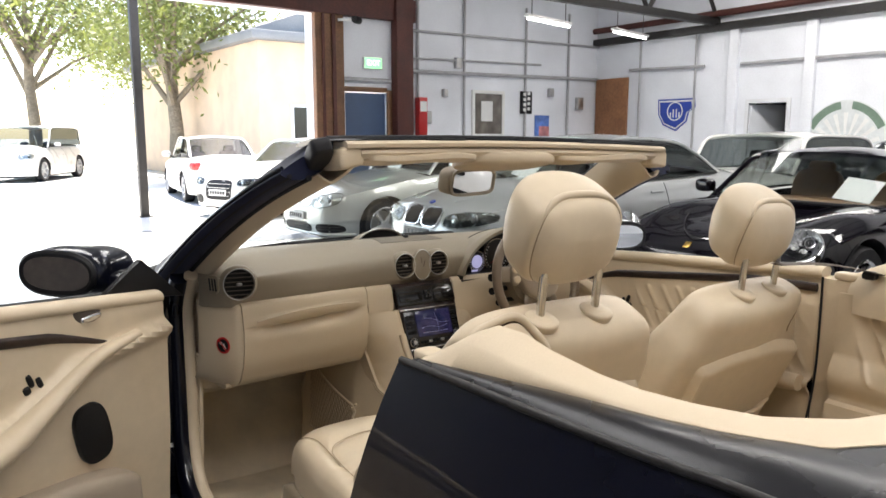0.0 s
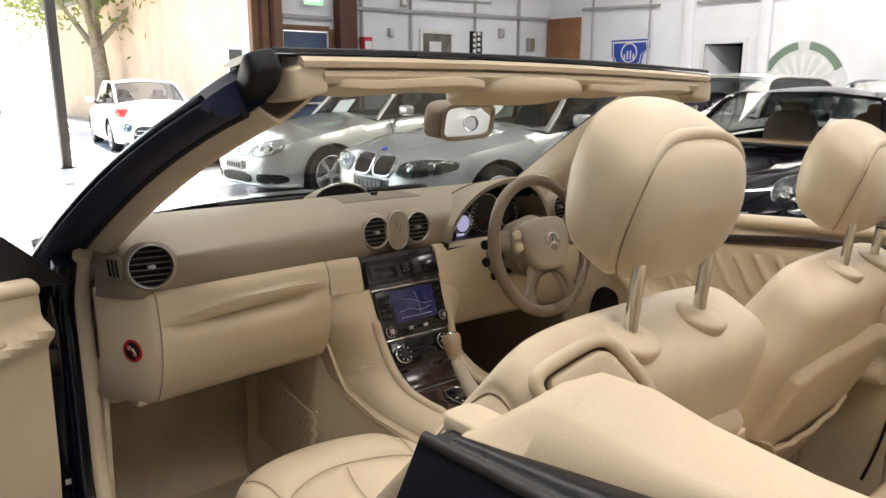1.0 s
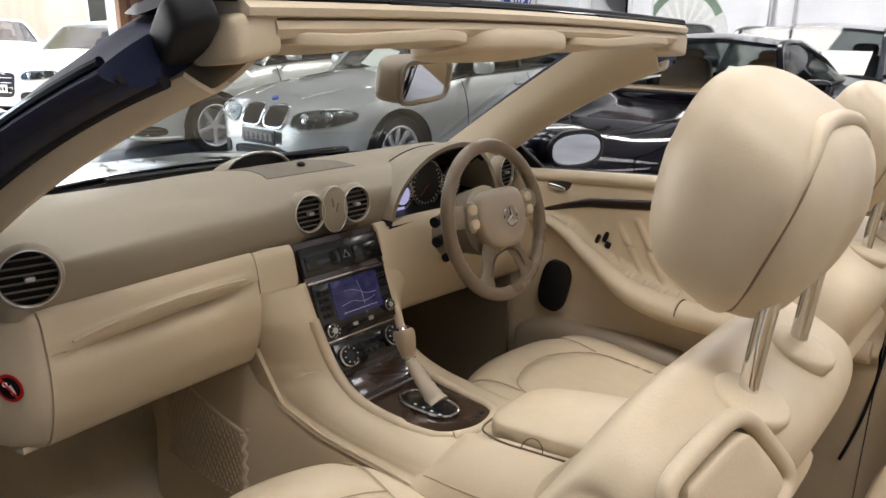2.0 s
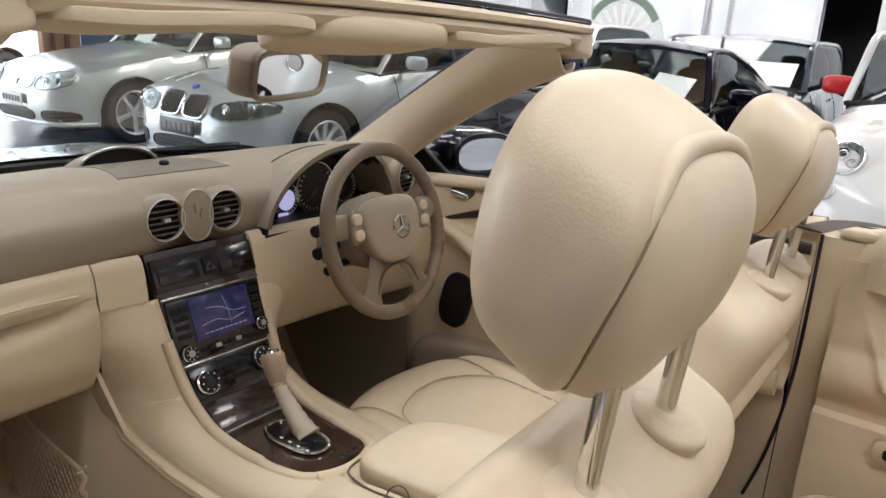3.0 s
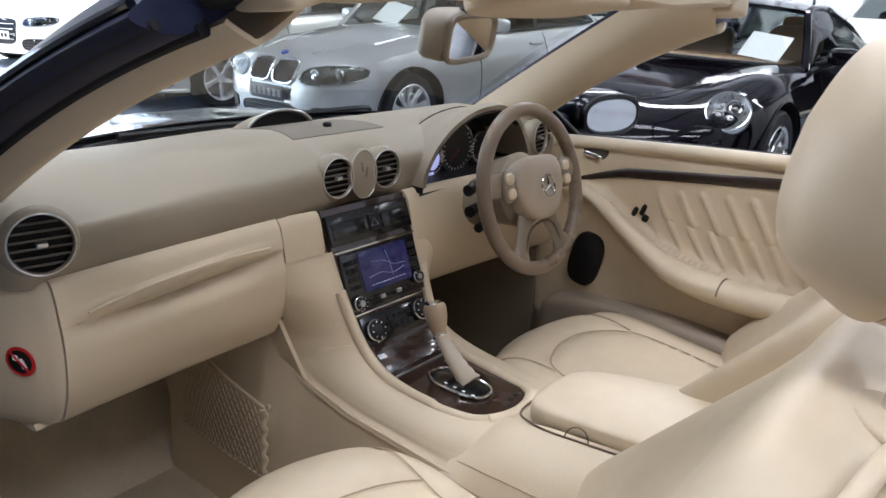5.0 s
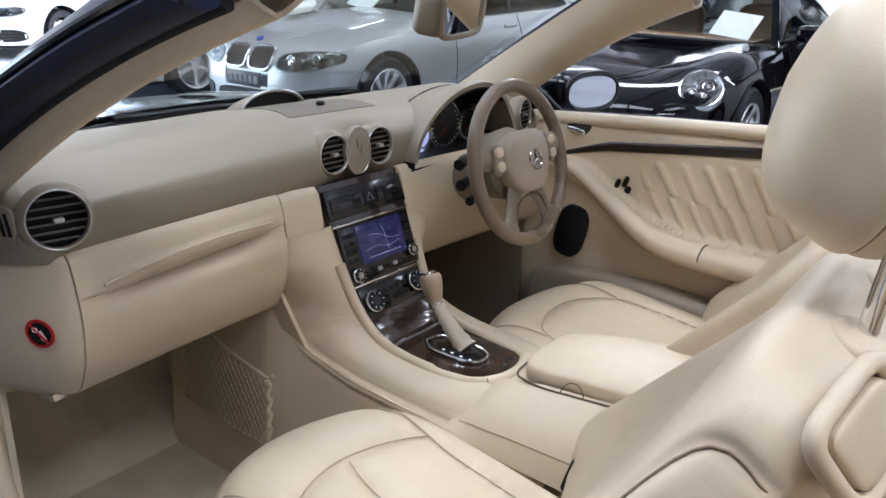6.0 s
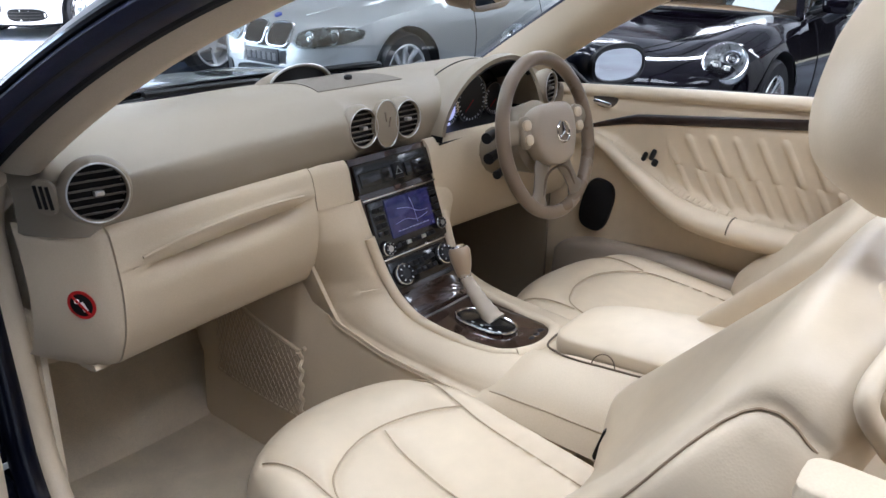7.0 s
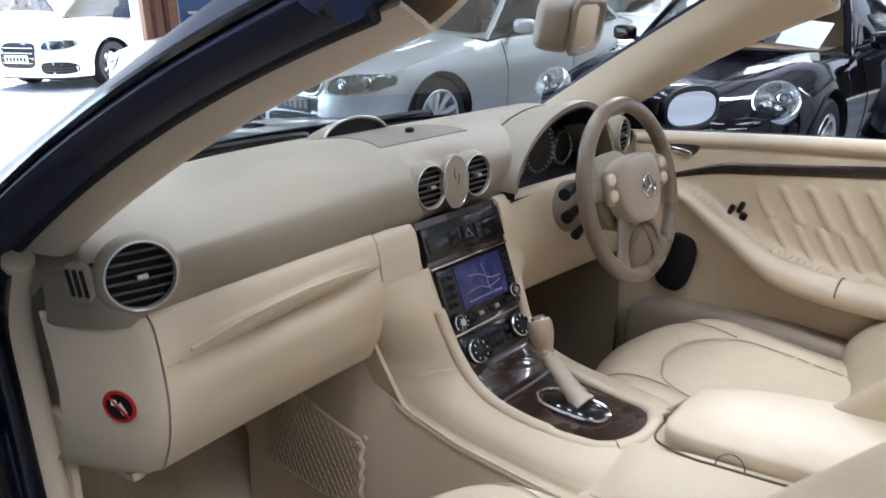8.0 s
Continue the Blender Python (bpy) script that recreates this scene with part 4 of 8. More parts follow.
for n, (x, z, r) in enumerate(((0.282, 0.968, 0.036), (0.372, 0.985, 0.058), (0.468, 0.975, 0.040))):
    M = pose(x, 0.072, z, 90, 0, 0)
    d_ = part("dial", lathe([(0, 0), (r, 0), (r, 0.012), (0, 0.012)], 32, M), DIALDARK, dash, "black instrument dial with white marks")
    part("dial_ring", tube([M @ Vector((r * 1.04 * math.cos(a), r * 1.04 * math.sin(a), 0.012)) for a in np.linspace(0, 6.2832, 32, endpoint=False)], 0.0025, 6, True), CHROME, d_)
    if n == 0:
        part("display", lathe([(0, 0.0125), (0.024, 0.0125), (0.024, 0.0145), (0, 0.0145)], 28, M), FACE, d_, "pale violet lit round display")
    bmk = None
    for k in range(20):
        a = math.radians(-220 + 260 * k / 19)
        q = box(0.0016, 0.006, 0.001, 0, M @ pose(0.86 * r * math.cos(a), 0.86 * r * math.sin(a), 0.0135, 0, 0, math.degrees(a) - 90))
        bmk = q if bmk is None else join(bmk, q)
    part("marks", bmk, WHITE_PLASTIC, d_)
    if n:
        part("needle", box(0.0012, r * 0.7, 0.001, 0, M @ pose(-r * 0.2, -r * 0.25, 0.016, 0, 0, 130)), RED, d_)
part("small_display", box(0.03, 0.002, 0.008, 0.001, pose(0.272, 0.058, 0.936)), FACE, dash, "small violet lit display")


def lower_dash(u, v, x0, x1, sag=0.0):
    """The cream lower dashboard: a full face that turns under at its foot."""
    x = mix(x0, x1, u)
    e = dash_edge_y(x)
    P = [(e + 0.012, 0.930), (e + 0.000, 0.920), (e - 0.010, 0.875), (e - 0.014, 0.83), (e - 0.006, 0.775), (e + 0.012, 0.735), (e + 0.030, 0.712 + sag), (e + 0.075, 0.695 + sag), (e + 0.20, 0.69 + sag)]
    k = v * (len(P) - 1)
    i = min(int(k), len(P) - 2)
    t = k - i
    a, b, c, d = (P[min(max(i + j, 0), len(P) - 1)] for j in (-1, 0, 1, 2))
    yz = [0.5 * (2 * b[q] + (c[q] - a[q]) * t + (2 * a[q] - 5 * b[q] + 4 * c[q] - d[q]) * t * t + (3 * b[q] - a[q] - 3 * c[q] + d[q]) * t ** 3) for q in (0, 1)]
    return Vector((x, yz[0], yz[1]))


# glove box lid with a hollowed pull
def glove(u, v):
    p = lower_dash(u, mix(0.01, 0.80, v), -0.628, -0.218)
    k = math.exp(-((p.x + 0.42) / 0.155) ** 4)
    zc = 0.878 + 0.04 * (p.x + 0.42)
    low = p.z - zc
    dent = 0.027 * k * (math.exp(-((low + 0.012) / 0.018) ** 2) if low < 0 else math.exp(-((low + 0.012) / 0.010) ** 2))
    lip = -0.006 * k * math.exp(-((low - 0.012) / 0.007) ** 2)
    return p + Vector((0, dent + lip, 0))


gb = part("glove_box", sheet(glove, 110, 150, 0.012), CREAM_TRIM, car, "cream glove box lid with a hollowed pull")
part("pull_line", tube([Vector((x, dash_edge_y(x) - 0.0285, 0.892 + 0.04 * (x + 0.42) + 0.010 * (1 - ((x + 0.42) / 0.17) ** 2))) for x in np.linspace(-0.588, -0.253, 24)], 0.0024, 6), CREAM, gb)
part("lower_lip", sheet(lambda u, v: lower_dash(u, mix(0.81, 1.0, v), -0.66, -0.150), 30, 14, 0.01), CREAM_TRIM, car, "cream lower dashboard lip")
dash_side = part("dash_side_left", sheet(lambda u, v: lower_dash(u, mix(0.01, 0.80, v), -0.700, -0.6295) + Vector((0, 0.13 * (1 - u) ** 1.5, 0)), 16, 24, 0.01), CREAM_TRIM, car, "cream dashboard end panel")
stk_hit = surface(dash_side).ray_cast(Vector((-0.75, -0.10, 0.823)), (Vector((-0.664, -0.008, 0.823)) - Vector((-0.75, -0.10, 0.823))).normalized())
stk = frame_on(stk_hit[1] if stk_hit[1].y < 0 else -stk_hit[1], stk_hit[0] - Vector((0.0015, 0.001, 0)), (1, 0, 0))
sticker = part("airbag_sticker", lathe([(0, 0), (0.0235, 0), (0.0235, 0.001), (0, 0.001)], 28, stk), RED, car, "round red warning sticker with a black and white sign")
part("black_disc", lathe([(0, 0.001), (0.0185, 0.001), (0.0185, 0.0016), (0, 0.0016)], 24, stk), BLACK, sticker)
part("white_figure", join(box(0.008, 0.016, 0.0006, 0, stk @ pose(0.004, -0.002, 0.002, 0, 0, 30)), box(0.007, 0.007, 0.0006, 0.002, stk @ pose(-0.006, 0.006, 0.002))), WHITE_PLASTIC, sticker)
part("red_bar", box(0.040, 0.004, 0.0008, 0, stk @ pose(0, 0, 0.0026, 0, 0, -45)), RED, sticker)
# panel between glove box and console, and the knee panel on the driver's side
part("dash_infill", sheet(lambda u, v: lower_dash(u, mix(0.01, 0.30, v), -0.213, -0.128) + Vector((0, -0.013 * u, 0)), 10, 10, 0.01), CREAM_TRIM, car, "cream dashboard infill panel")
part("infill_seam", tube([lower_dash(u, 0.305, -0.213, -0.125) + Vector((0, -0.0005 - 0.013 * u, 0)) for u in np.linspace(0, 1, 8)], 0.0022, 6), SEAM, car)
part("knee_panel", sheet(lambda u, v: lower_dash(u, mix(0.0, 0.98, v), 0.112, 0.700) + Vector((0, -0.01 - 0.02 * v, 0)), 30, 24, 0.01), CREAM_TRIM, car, "cream knee panel under the steering column")
part("seam", tube([lower_dash(u, 0.0, -0.655, -0.128) + Vector((0, 0.004, -0.001)) for u in np.linspace(0, 1, 30)], 0.004, 6), SEAM, car)
part("dash_backing", join(block(-0.64, 0.64, 0.06, 0.30, 0.705, 0.90, 0.01), block(-0.68, 0.68, 0.16, 0.5, 0.64, 0.96, 0.02)), CARPET, car, "beige lining behind the dashboard")

# air vents
VENTDARK = material("vent_throat", (0.006, 0.005, 0.005), 0.8, 0, 0.1, 60)
VENTSLAT = material("vent_slat", (0.095, 0.078, 0.060), 0.45, 0, 0.05, 200, 0.1, 20)


def air_vent(x, y, z, r, turn, tilt=4):
    M = pose(x, y, z, 90 - tilt, 0, turn)
    v = part("air_vent", lathe([(r * 0.94, -0.03), (r * 1.10, -0.03), (r * 1.22, -0.012), (r * 1.14, -0.001), (r * 1.05, 0.004), (r * 1.0, 0.005), (r * 0.96, 0.003), (r * 0.94, -0.002), (r * 0.93, -0.03)], 44, M, False), TAUPE, car, "round air vent with dark slats")
    part("throat", lathe([(0, -0.018), (r * 0.95, -0.018), (r * 0.935, -0.001), (r * 0.93, -0.001), (r * 0.92, -0.0115), (0, -0.0115)], 24, M), VENTDARK, v)
    part("ring", tube([M @ Vector((r * 1.0 * math.cos(a), r * 1.0 * math.sin(a), 0.0052)) for a in np.linspace(0, 6.2832, 44, endpoint=False)], 0.0013, 6, True), SATIN, v)
    for k in range(6):
        t = (k - 2.5) / 3.25 * r * 0.9
        w = math.sqrt(max((r * 0.92) ** 2 - t * t, 1e-6))
        part("slat", box(2 * w, 0.0030, 0.005, 0.001, M @ pose(0, t, -0.002, -6, 0, 0)), VENTSLAT, v)
    part("tab", box(0.014, 0.007, 0.012, 0.002, M @ pose(0, 0, 0.004)), SATIN, v)
    return v


for vx, vy, vz, vr, vt in VENTS:
    air_vent(vx, vy, vz, vr, vt)
part("vent_plate", prism(ellipse(0.036, 0.050, 40, 1.0), 0.012, 0.002, pose(0, 0.006, 0.990, 86, 0, 0)), TAUPE, car, "taupe plate between the centre vents")
part("vent_ring", tube([(x, -0.006 + 0.07 * y, 0.99 + y) for x, y in ellipse(0.035, 0.049, 40)], 0.0012, 6, True), SATIN, car)
for k in (-1, 1):
    part("vent_mark", box(0.002, 0.002, 0.02, 0, pose(0.006 * k, -0.008, 1.0 - 0.006 * k, 0, 12 * k, 0)), TAUPE_HIDE, car)
M = pose(-0.686, 0.002, 0.992, 90, 0, -64)
sv = part("demister_vent", prism(ellipse(0.020, 0.026, 24, 0.7), 0.006, 0.001, M), TAUPE, car, "small slotted side vent")
for k in range(3):
    part("slot", box(0.005, 0.034, 0.002, 0, M @ pose(-0.010 + 0.010 * k, 0, 0.0065, 0, 0, 8)), BLACK, sv)
# speaker grille and sensor pad on top of the dashboard
def dome(u, v):
    k = 2 * v - 1
    return Vector((0.02 + 0.092 * k, mix(0.345, 0.285, u), 1.032 + 0.046 * math.sqrt(max(0, 1 - k * k)) * u ** 0.3))


part("speaker_dome", sheet(dome, 10, 24, 0.004), TAUPE, car, "small taupe domed speaker grille")
part("dome_edge", tube([dome(1, v) + Vector((0, -0.002, 0)) for v in np.linspace(0.0, 1, 24)], 0.0032, 6), SATIN, car, "pale edge of the speaker dome")
part("dome_mouth", prism([(0.086 * math.cos(a), 0.041 * math.sin(a)) for a in np.linspace(0, math.pi, 20)], 0.003, 0, pose(0.02, 0.296, 1.033, 90, 0, 0)), BLACK, car)
part("speaker_pad", sheet(lambda u, v: dash_top((mix(-0.12, 0.13, v) * (0.75 + 0.25 * u) + 0.02 + 0.7) / 1.4, mix(0.16, 0.40, u)) + Vector((0, 0, 0.0075)), 14, 16, 0.004), PAD, car, "flat taupe speaker cover")
part("sensor", cushion(0.010, 0.008, 0.006, 0.8, 0.8, 14, 8, None, pose(0.03, 0.14, 1.066)), BLACK, car, "small sun sensor")

# ---- steering wheel ----
WM = pose(0.345, -0.186, 0.938, 90 - 15, 0, 0)      # x right, y up the wheel, z to the driver
sw = part("steering_wheel", tube([WM @ Vector((0.176 * math.cos(a), 0.176 * math.sin(a), 0)) for a in np.linspace(0, 2 * math.pi, 56, endpoint=False)], 0.0158, 14, True), WHEEL_HIDE, car, "brown leather steering wheel with four spokes")
def hubwarp(p):
    w = 1.0 - 0.30 * max(0, -p.y / 0.075)
    return Vector((p.x * w, p.y, p.z + 0.012 * (1 - (p.x / 0.1) ** 2)))
part("airbag_pad", cushion(0.088, 0.070, 0.026, 0.45, 0.62, 40, 16, hubwarp, WM @ pose(0, 0.004, 0.002)), AIRBAG, sw, "taupe airbag cover")
part("hub", lathe([(0, -0.09), (0.075, -0.09), (0.085, -0.03), (0.06, -0.005), (0, -0.005)], 32, WM), TAUPE, sw)
for s in (-1, 1):
    part("spoke", tube([WM @ Vector(q) for q in smooth_path([(s * 0.06, 0.018, -0.004), (s * 0.12, 0.026, -0.002), (s * 0.172, 0.03, 0)], 5)], [0.03] * 4 + [0.026] * 4 + [0.024] * 3, 10, flat=0.42, up=WM.to_3x3() @ Vector((0, 0, 1))), TAUPE, sw)
    part("spoke", tube([WM @ Vector(q) for q in smooth_path([(s * 0.035, -0.045, -0.002), (s * 0.062, -0.10, 0), (s * 0.088, -0.152, 0)], 5)], [0.026] * 4 + [0.022] * 4 + [0.03] * 3, 10, flat=0.4, up=WM.to_3x3() @ Vector((0, 0, 1))), TAUPE_HIDE, sw)
    pad = part("button_pad", cushion(0.017, 0.036, 0.009, 0.6, 0.7, 20, 10, None, WM @ pose(s * 0.108, 0.022, 0.012, 0, 0, s * 8)), TAUPE, sw)
    for k in (-1, 1):
        part("button", cushion(0.014, 0.012, 0.006, 0.6, 0.8, 16, 8, None, WM @ pose(s * 0.108, 0.022 + 0.016 * k, 0.020)), CREAM_TRIM, pad, "pale steering wheel button")
part("lower_slot", tube([WM @ Vector(q) for q in smooth_path([(-0.07, -0.13, 0.006), (-0.045, -0.085, 0.01), (0, -0.072, 0.012), (0.045, -0.085, 0.01), (0.07, -0.13, 0.006)], 5)], 0.003, 6), SEAM, sw)
em = part("emblem_ring", tube([WM @ Vector((0.024 * math.cos(a), 0.006 + 0.024 * math.sin(a), 0.042)) for a in np.linspace(0, 6.2832, 28, endpoint=False)], 0.0022, 6, True), CHROME, sw, "round chrome emblem")
for a in (90, 210, 330):
    c_, s_ = math.cos(radians(a)), math.sin(radians(a))
    part("ray", tube([WM @ Vector((0, 0.006, 0.043)), WM @ Vector((0.023 * c_, 0.006 + 0.023 * s_, 0.042))], [0.004, 0.0012], 6), CHROME, em)
part("steering_column", tube([WM @ Vector((0, -0.01, -0.07)), WM @ Vector((0, -0.02, -0.13)), WM @ Vector((0, -0.02, -0.25))], [0.062, 0.066, 0.07], 16, flat=0.85), TAUPE, car, "taupe steering column shroud")
for dx, dz, r in ((-0.10, 0.03, 0.010), (-0.105, -0.015, 0.010), (-0.085, -0.055, 0.008)):
    part("stalk", tube([WM @ Vector((-0.04, dz, -0.085)), WM @ Vector((dx, dz, -0.075)), WM @ Vector((dx - 0.045, dz - 0.006, -0.066))], [0.008, r, r * 1.3], 10), BLACK, car, "black column stalk")

# ---- centre console ----
def cons_c(t):
    """Centre line (y, z) of the console face, t from its top to the rear end."""
    P = [(-0.006, 0.935), (-0.022, 0.895), (-0.040, 0.850), (-0.058, 0.800), (-0.078, 0.750), (-0.100, 0.705), (-0.130, 0.664), (-0.175, 0.636), (-0.235, 0.624), (-0.300, 0.622), (-0.360, 0.624), (-0.415, 0.630)]
    k = t * (len(P) - 1)
    i = min(int(k), len(P) - 2)
    f = k - i
    a, b, c, d = (P[min(max(i + j, 0), len(P) - 1)] for j in (-1, 0, 1, 2))
    return [0.5 * (2 * b[q] + (c[q] - a[q]) * f + (2 * a[q] - 5 * b[q] + 4 * c[q] - d[q]) * f * f + (3 * b[q] - a[q] - 3 * c[q] + d[q]) * f ** 3) for q in (0, 1)]


def cons_w(t):
    return interp(t, [(0, 0.118), (0.2, 0.112), (0.4, 0.101), (0.55, 0.092), (0.7, 0.087), (0.84, 0.083), (0.93, 0.074), (0.97, 0.056), (1.0, 0.025)])


def cons_n(t):
    a, b = cons_c(max(t - 0.01, 0)), cons_c(min(t + 0.01, 1))
    d = Vector((0, b[0] - a[0], b[1] - a[1])).normalized()
    return Vector((0, d.z, -d.y))


def cons(t, k, lift=0.0):
    y, z = cons_c(t)
    n = cons_n(t)
    if n.y > 0:
        n = -n
    return Vector((cons_w(t) * k, y, z)) + n * lift


console = part("console_panel", sheet(lambda u, v: cons(u, 2 * v - 1), 60, 12, 0.012), WOOD, car, "dark burr wood centre console panel")
def cons_frame(t):
    """Matrix on the console face: x across, y up the face, z out of it."""
    y, z = cons_c(t)
    a, b = cons_c(max(t - 0.02, 0)), cons_c(min(t + 0.02, 1))
    up = Vector((0, a[0] - b[0], a[1] - b[1])).normalized()
    out = Vector((1, 0, 0)).cross(up)
    return Matrix(((1, up.x, out.x, 0), (0, up.y, out.y, y), (0, up.z, out.z, z), (0, 0, 0, 1)))


FM = cons_frame(0.10)
sw_row = part("switch_panel", box(0.226, 0.062, 0.008, 0.003, FM @ pose(0, 0.004, 0.002)), PIANO, car, "gloss black switch panel")
for k, w in ((-0.062, 0.085), (0.064, 0.07)):
    part("flap", box(w, 0.030, 0.006, 0.002, FM @ pose(k, 0.0, 0.006)), PIANO, sw_row)
part("hazard_button", box(0.026, 0.034, 0.008, 0.002, FM @ pose(0.005, 0.002, 0.006)), BLACK, sw_row)
part("hazard_mark", tube([FM @ Vector(q) for q in ((-0.004, -0.005, 0.0105), (0.014, -0.005, 0.0105), (0.005, 0.010, 0.0105))], 0.0013, 5, True), SATIN, sw_row, "hazard triangle mark")
FR = cons_frame(0.285)
radio = part("radio_unit", box(0.210, 0.118, 0.014, 0.004, FR @ pose(0, 0, 0.002)), PIANO, car, "gloss black radio unit with a screen")


def screen_material():
    m = material("lit_screen", (0.01, 0.01, 0.02), 0.12, emit=(0.05, 0.06, 0.22), power=1.0)
    nt = m.node_tree
    b = nt.nodes["Principled BSDF"]
    pos = nt.nodes.new("ShaderNodeTexCoord").outputs["Object"]
    n = nt.nodes.new("ShaderNodeTexNoise")
    n.inputs["Scale"].default_value = 38
    r = nt.nodes.new("ShaderNodeValToRGB")
    for e, (p, c) in zip((r.color_ramp.elements[0], r.color_ramp.elements[1]), ((0.38, (0.018, 0.03, 0.13, 1)), (0.78, (0.10, 0.07, 0.22, 1)))):
        e.position, e.color = p, c
    nt.links.new(pos, n.inputs["Vector"])
    nt.links.new(n.outputs[0], r.inputs[0])
    nt.links.new(r.outputs[0], b.inputs["Emission Color"])
    b.inputs["Emission Strength"].default_value = 0.065
    return m


SCREEN = screen_material()
part("screen", box(0.134, 0.082, 0.003, 0.001, FR @ pose(0.006, 0.014, 0.010)), SCREEN, radio, "violet-blue lit map screen")
ROUTE = material("route_line", (0.3, 0.3, 0.4), 0.4, emit=(0.4, 0.4, 0.65), power=0.010)
for path in (((-0.03, 0.03), (0.0, 0.026), (0.03, 0.012), (0.06, 0.010)), ((-0.045, 0.0), (-0.01, 0.004), (0.02, -0.004), (0.055, 0.002)), ((0.012, 0.045), (0.018, 0.02), (0.02, -0.01))):
    part("map_line", tube([FR @ Vector((x, y, 0.0118)) for x, y in smooth_path([(a, b, 0) for a, b in path], 5) and [(q.x, q.y) for q in smooth_path([(a, b, 0) for a, b in path], 5)]], 0.0006, 5), ROUTE, radio)
for k in range(9):
    part("screen_text_bar", box(0.008, 0.0022, 0.0006, 0, FR @ pose(-0.038 + 0.011 * k, -0.016, 0.0118)), ROUTE, radio)
for sgn in (-1, 1):
    for row in range(4):
        for col in range(2 if sgn < 0 else 1):
            part("key", box(0.013 if sgn < 0 else 0.02, 0.010, 0.005, 0.0012, FR @ pose(sgn * (0.083 if sgn < 0 else 0.087) + (0.0155 * (col - 0.5) if sgn < 0 else 0), 0.040 - 0.0165 * row, 0.010)), BLACK, radio)
for k in range(8):
    part("key", box(0.013, 0.008, 0.005, 0.0012, FR @ pose(-0.050 + 0.0155 * k, -0.044, 0.010)), SATIN if k in (2, 5) else BLACK, radio)
for k, t in enumerate((0.175, 0.395)):
    q = cons_frame(t)
    part("chrome_strip", box(2 * cons_w(t) - 0.004, 0.004, 0.006, 0.001, q @ pose(0, 0, 0.004)), CHROME, radio)


def knob(M, r, h, parent, name="knob", label="round black knob with a chrome ring"):
    k = part(name, lathe([(0, 0), (r, 0), (r, h * 0.8), (r * 0.93, h), (r * 0.7, h), (r * 0.66, h * 0.9), (0, h * 0.9)], 32, M), BLACK, parent, label)
    part("ring", tube([M @ Vector((r * 1.02 * math.cos(a), r * 1.02 * math.sin(a), h * 0.55)) for a in np.linspace(0, 6.2832, 32, endpoint=False)], r * 0.13, 8, True), CHROME, k)
    for i in range(8):
        a = math.radians(45 * i)
        part("mark", box(r * 0.08, r * 0.2, 0.0006, 0, M @ pose(r * 0.8 * math.cos(a), r * 0.8 * math.sin(a), h + 0.0003, 0, 0, 45 * i - 90)), WHITE_PLASTIC, k)
    part("face", lathe([(0, h * 0.91), (r * 0.5, h * 0.91), (r * 0.5, h * 0.96), (0, h * 0.96)], 24, M), SATIN if r < 0.016 else DIALDARK, k)
    return k


knob(FR @ pose(-0.086, -0.042, 0.008), 0.0135, 0.016, radio)
knob(FR @ pose(0.087, -0.030, 0.008), 0.012, 0.012, radio)
FA = cons_frame(0.47)
climate = part("climate_panel", box(0.186, 0.060, 0.010, 0.004, FA @ pose(0, 0.004, 0.001)), PIANO, car, "gloss black climate control panel")
knob(FA @ pose(-0.067, 0.0, 0.005), 0.0205, 0.018, climate)
knob(FA @ pose(0.067, 0.006, 0.005), 0.0205, 0.018, climate)
for k in range(5):
    for row in (-1, 1):
        part("key", box(0.014, 0.010, 0.005, 0.001, FA @ pose(-0.034 + 0.017 * k, 0.004 + 0.010 * row, 0.007)), BLACK, climate)
FB = cons_frame(0.585)
ash = part("ashtray_lid", box(0.172, 0.058, 0.006, 0.003, FB @ pose(0, 0.0, 0.0015)), WOOD, car, "dark burr wood ashtray lid")
part("gap", box(0.172, 0.0025, 0.004, 0, cons_frame(0.655) @ pose(0, 0, 0.002)), SATIN, ash)

# gear lever and gate
GM = cons_frame(0.82)
gate = part("gear_gate", prism(ellipse(0.034, 0.068, 36, 0.75), 0.006, 0.001, GM @ pose(0.0, 0.022, 0.0)), PIANO, car, "black gear gate in a chrome ring")
part("gate_ring", tube([GM @ Vector((x, 0.022 + y, 0.006)) for x, y in ellipse(0.035, 0.069, 40, 0.75)], 0.0030, 8, True), CHROME, gate)
for k in range(4):
    part("mark_bar", box(0.004, 0.006, 0.0008, 0, GM @ pose(-0.022, 0.038 - 0.022 * k, 0.0068)), WHITE_PLASTIC, gate)
for k in range(3):
    part("button", cushion(0.008, 0.006, 0.003, 0.7, 0.8, 12, 6, None, GM @ pose(0.044 - 0.02 * k, -0.082 - 0.003 * k, 0.003)), BLACK, gate)
BOOT = leather("boot_leather", (0.42, 0.355, 0.27), 0.36)
KNOB = leather("knob_leather", (0.36, 0.27, 0.185), 0.34)
gp = smooth_path([(0.020, -0.290, 0.624), (0.020, -0.262, 0.645), (0.022, -0.232, 0.670), (0.023, -0.212, 0.690), (0.024, -0.202, 0.706)], 6)
lever = part("gear_lever", tube(gp, [mix(0.027, 0.0120, (i / (len(gp) - 1)) ** 0.6) + 0.0012 * math.sin(2.1 * i) for i in range(len(gp))], 16, flat=0.75), BOOT, car, "leather gear lever with a chrome collar")
kp = [Vector(q) for q in ((0.0243, -0.201, 0.697), (0.025, -0.197, 0.712), (0.026, -0.191, 0.730), (0.027, -0.184, 0.747), (0.0275, -0.181, 0.754))]
part("grip", tube(kp, [0.0135, 0.018, 0.0220, 0.0235, 0.020], 18), KNOB, lever, "cream leather gear knob")
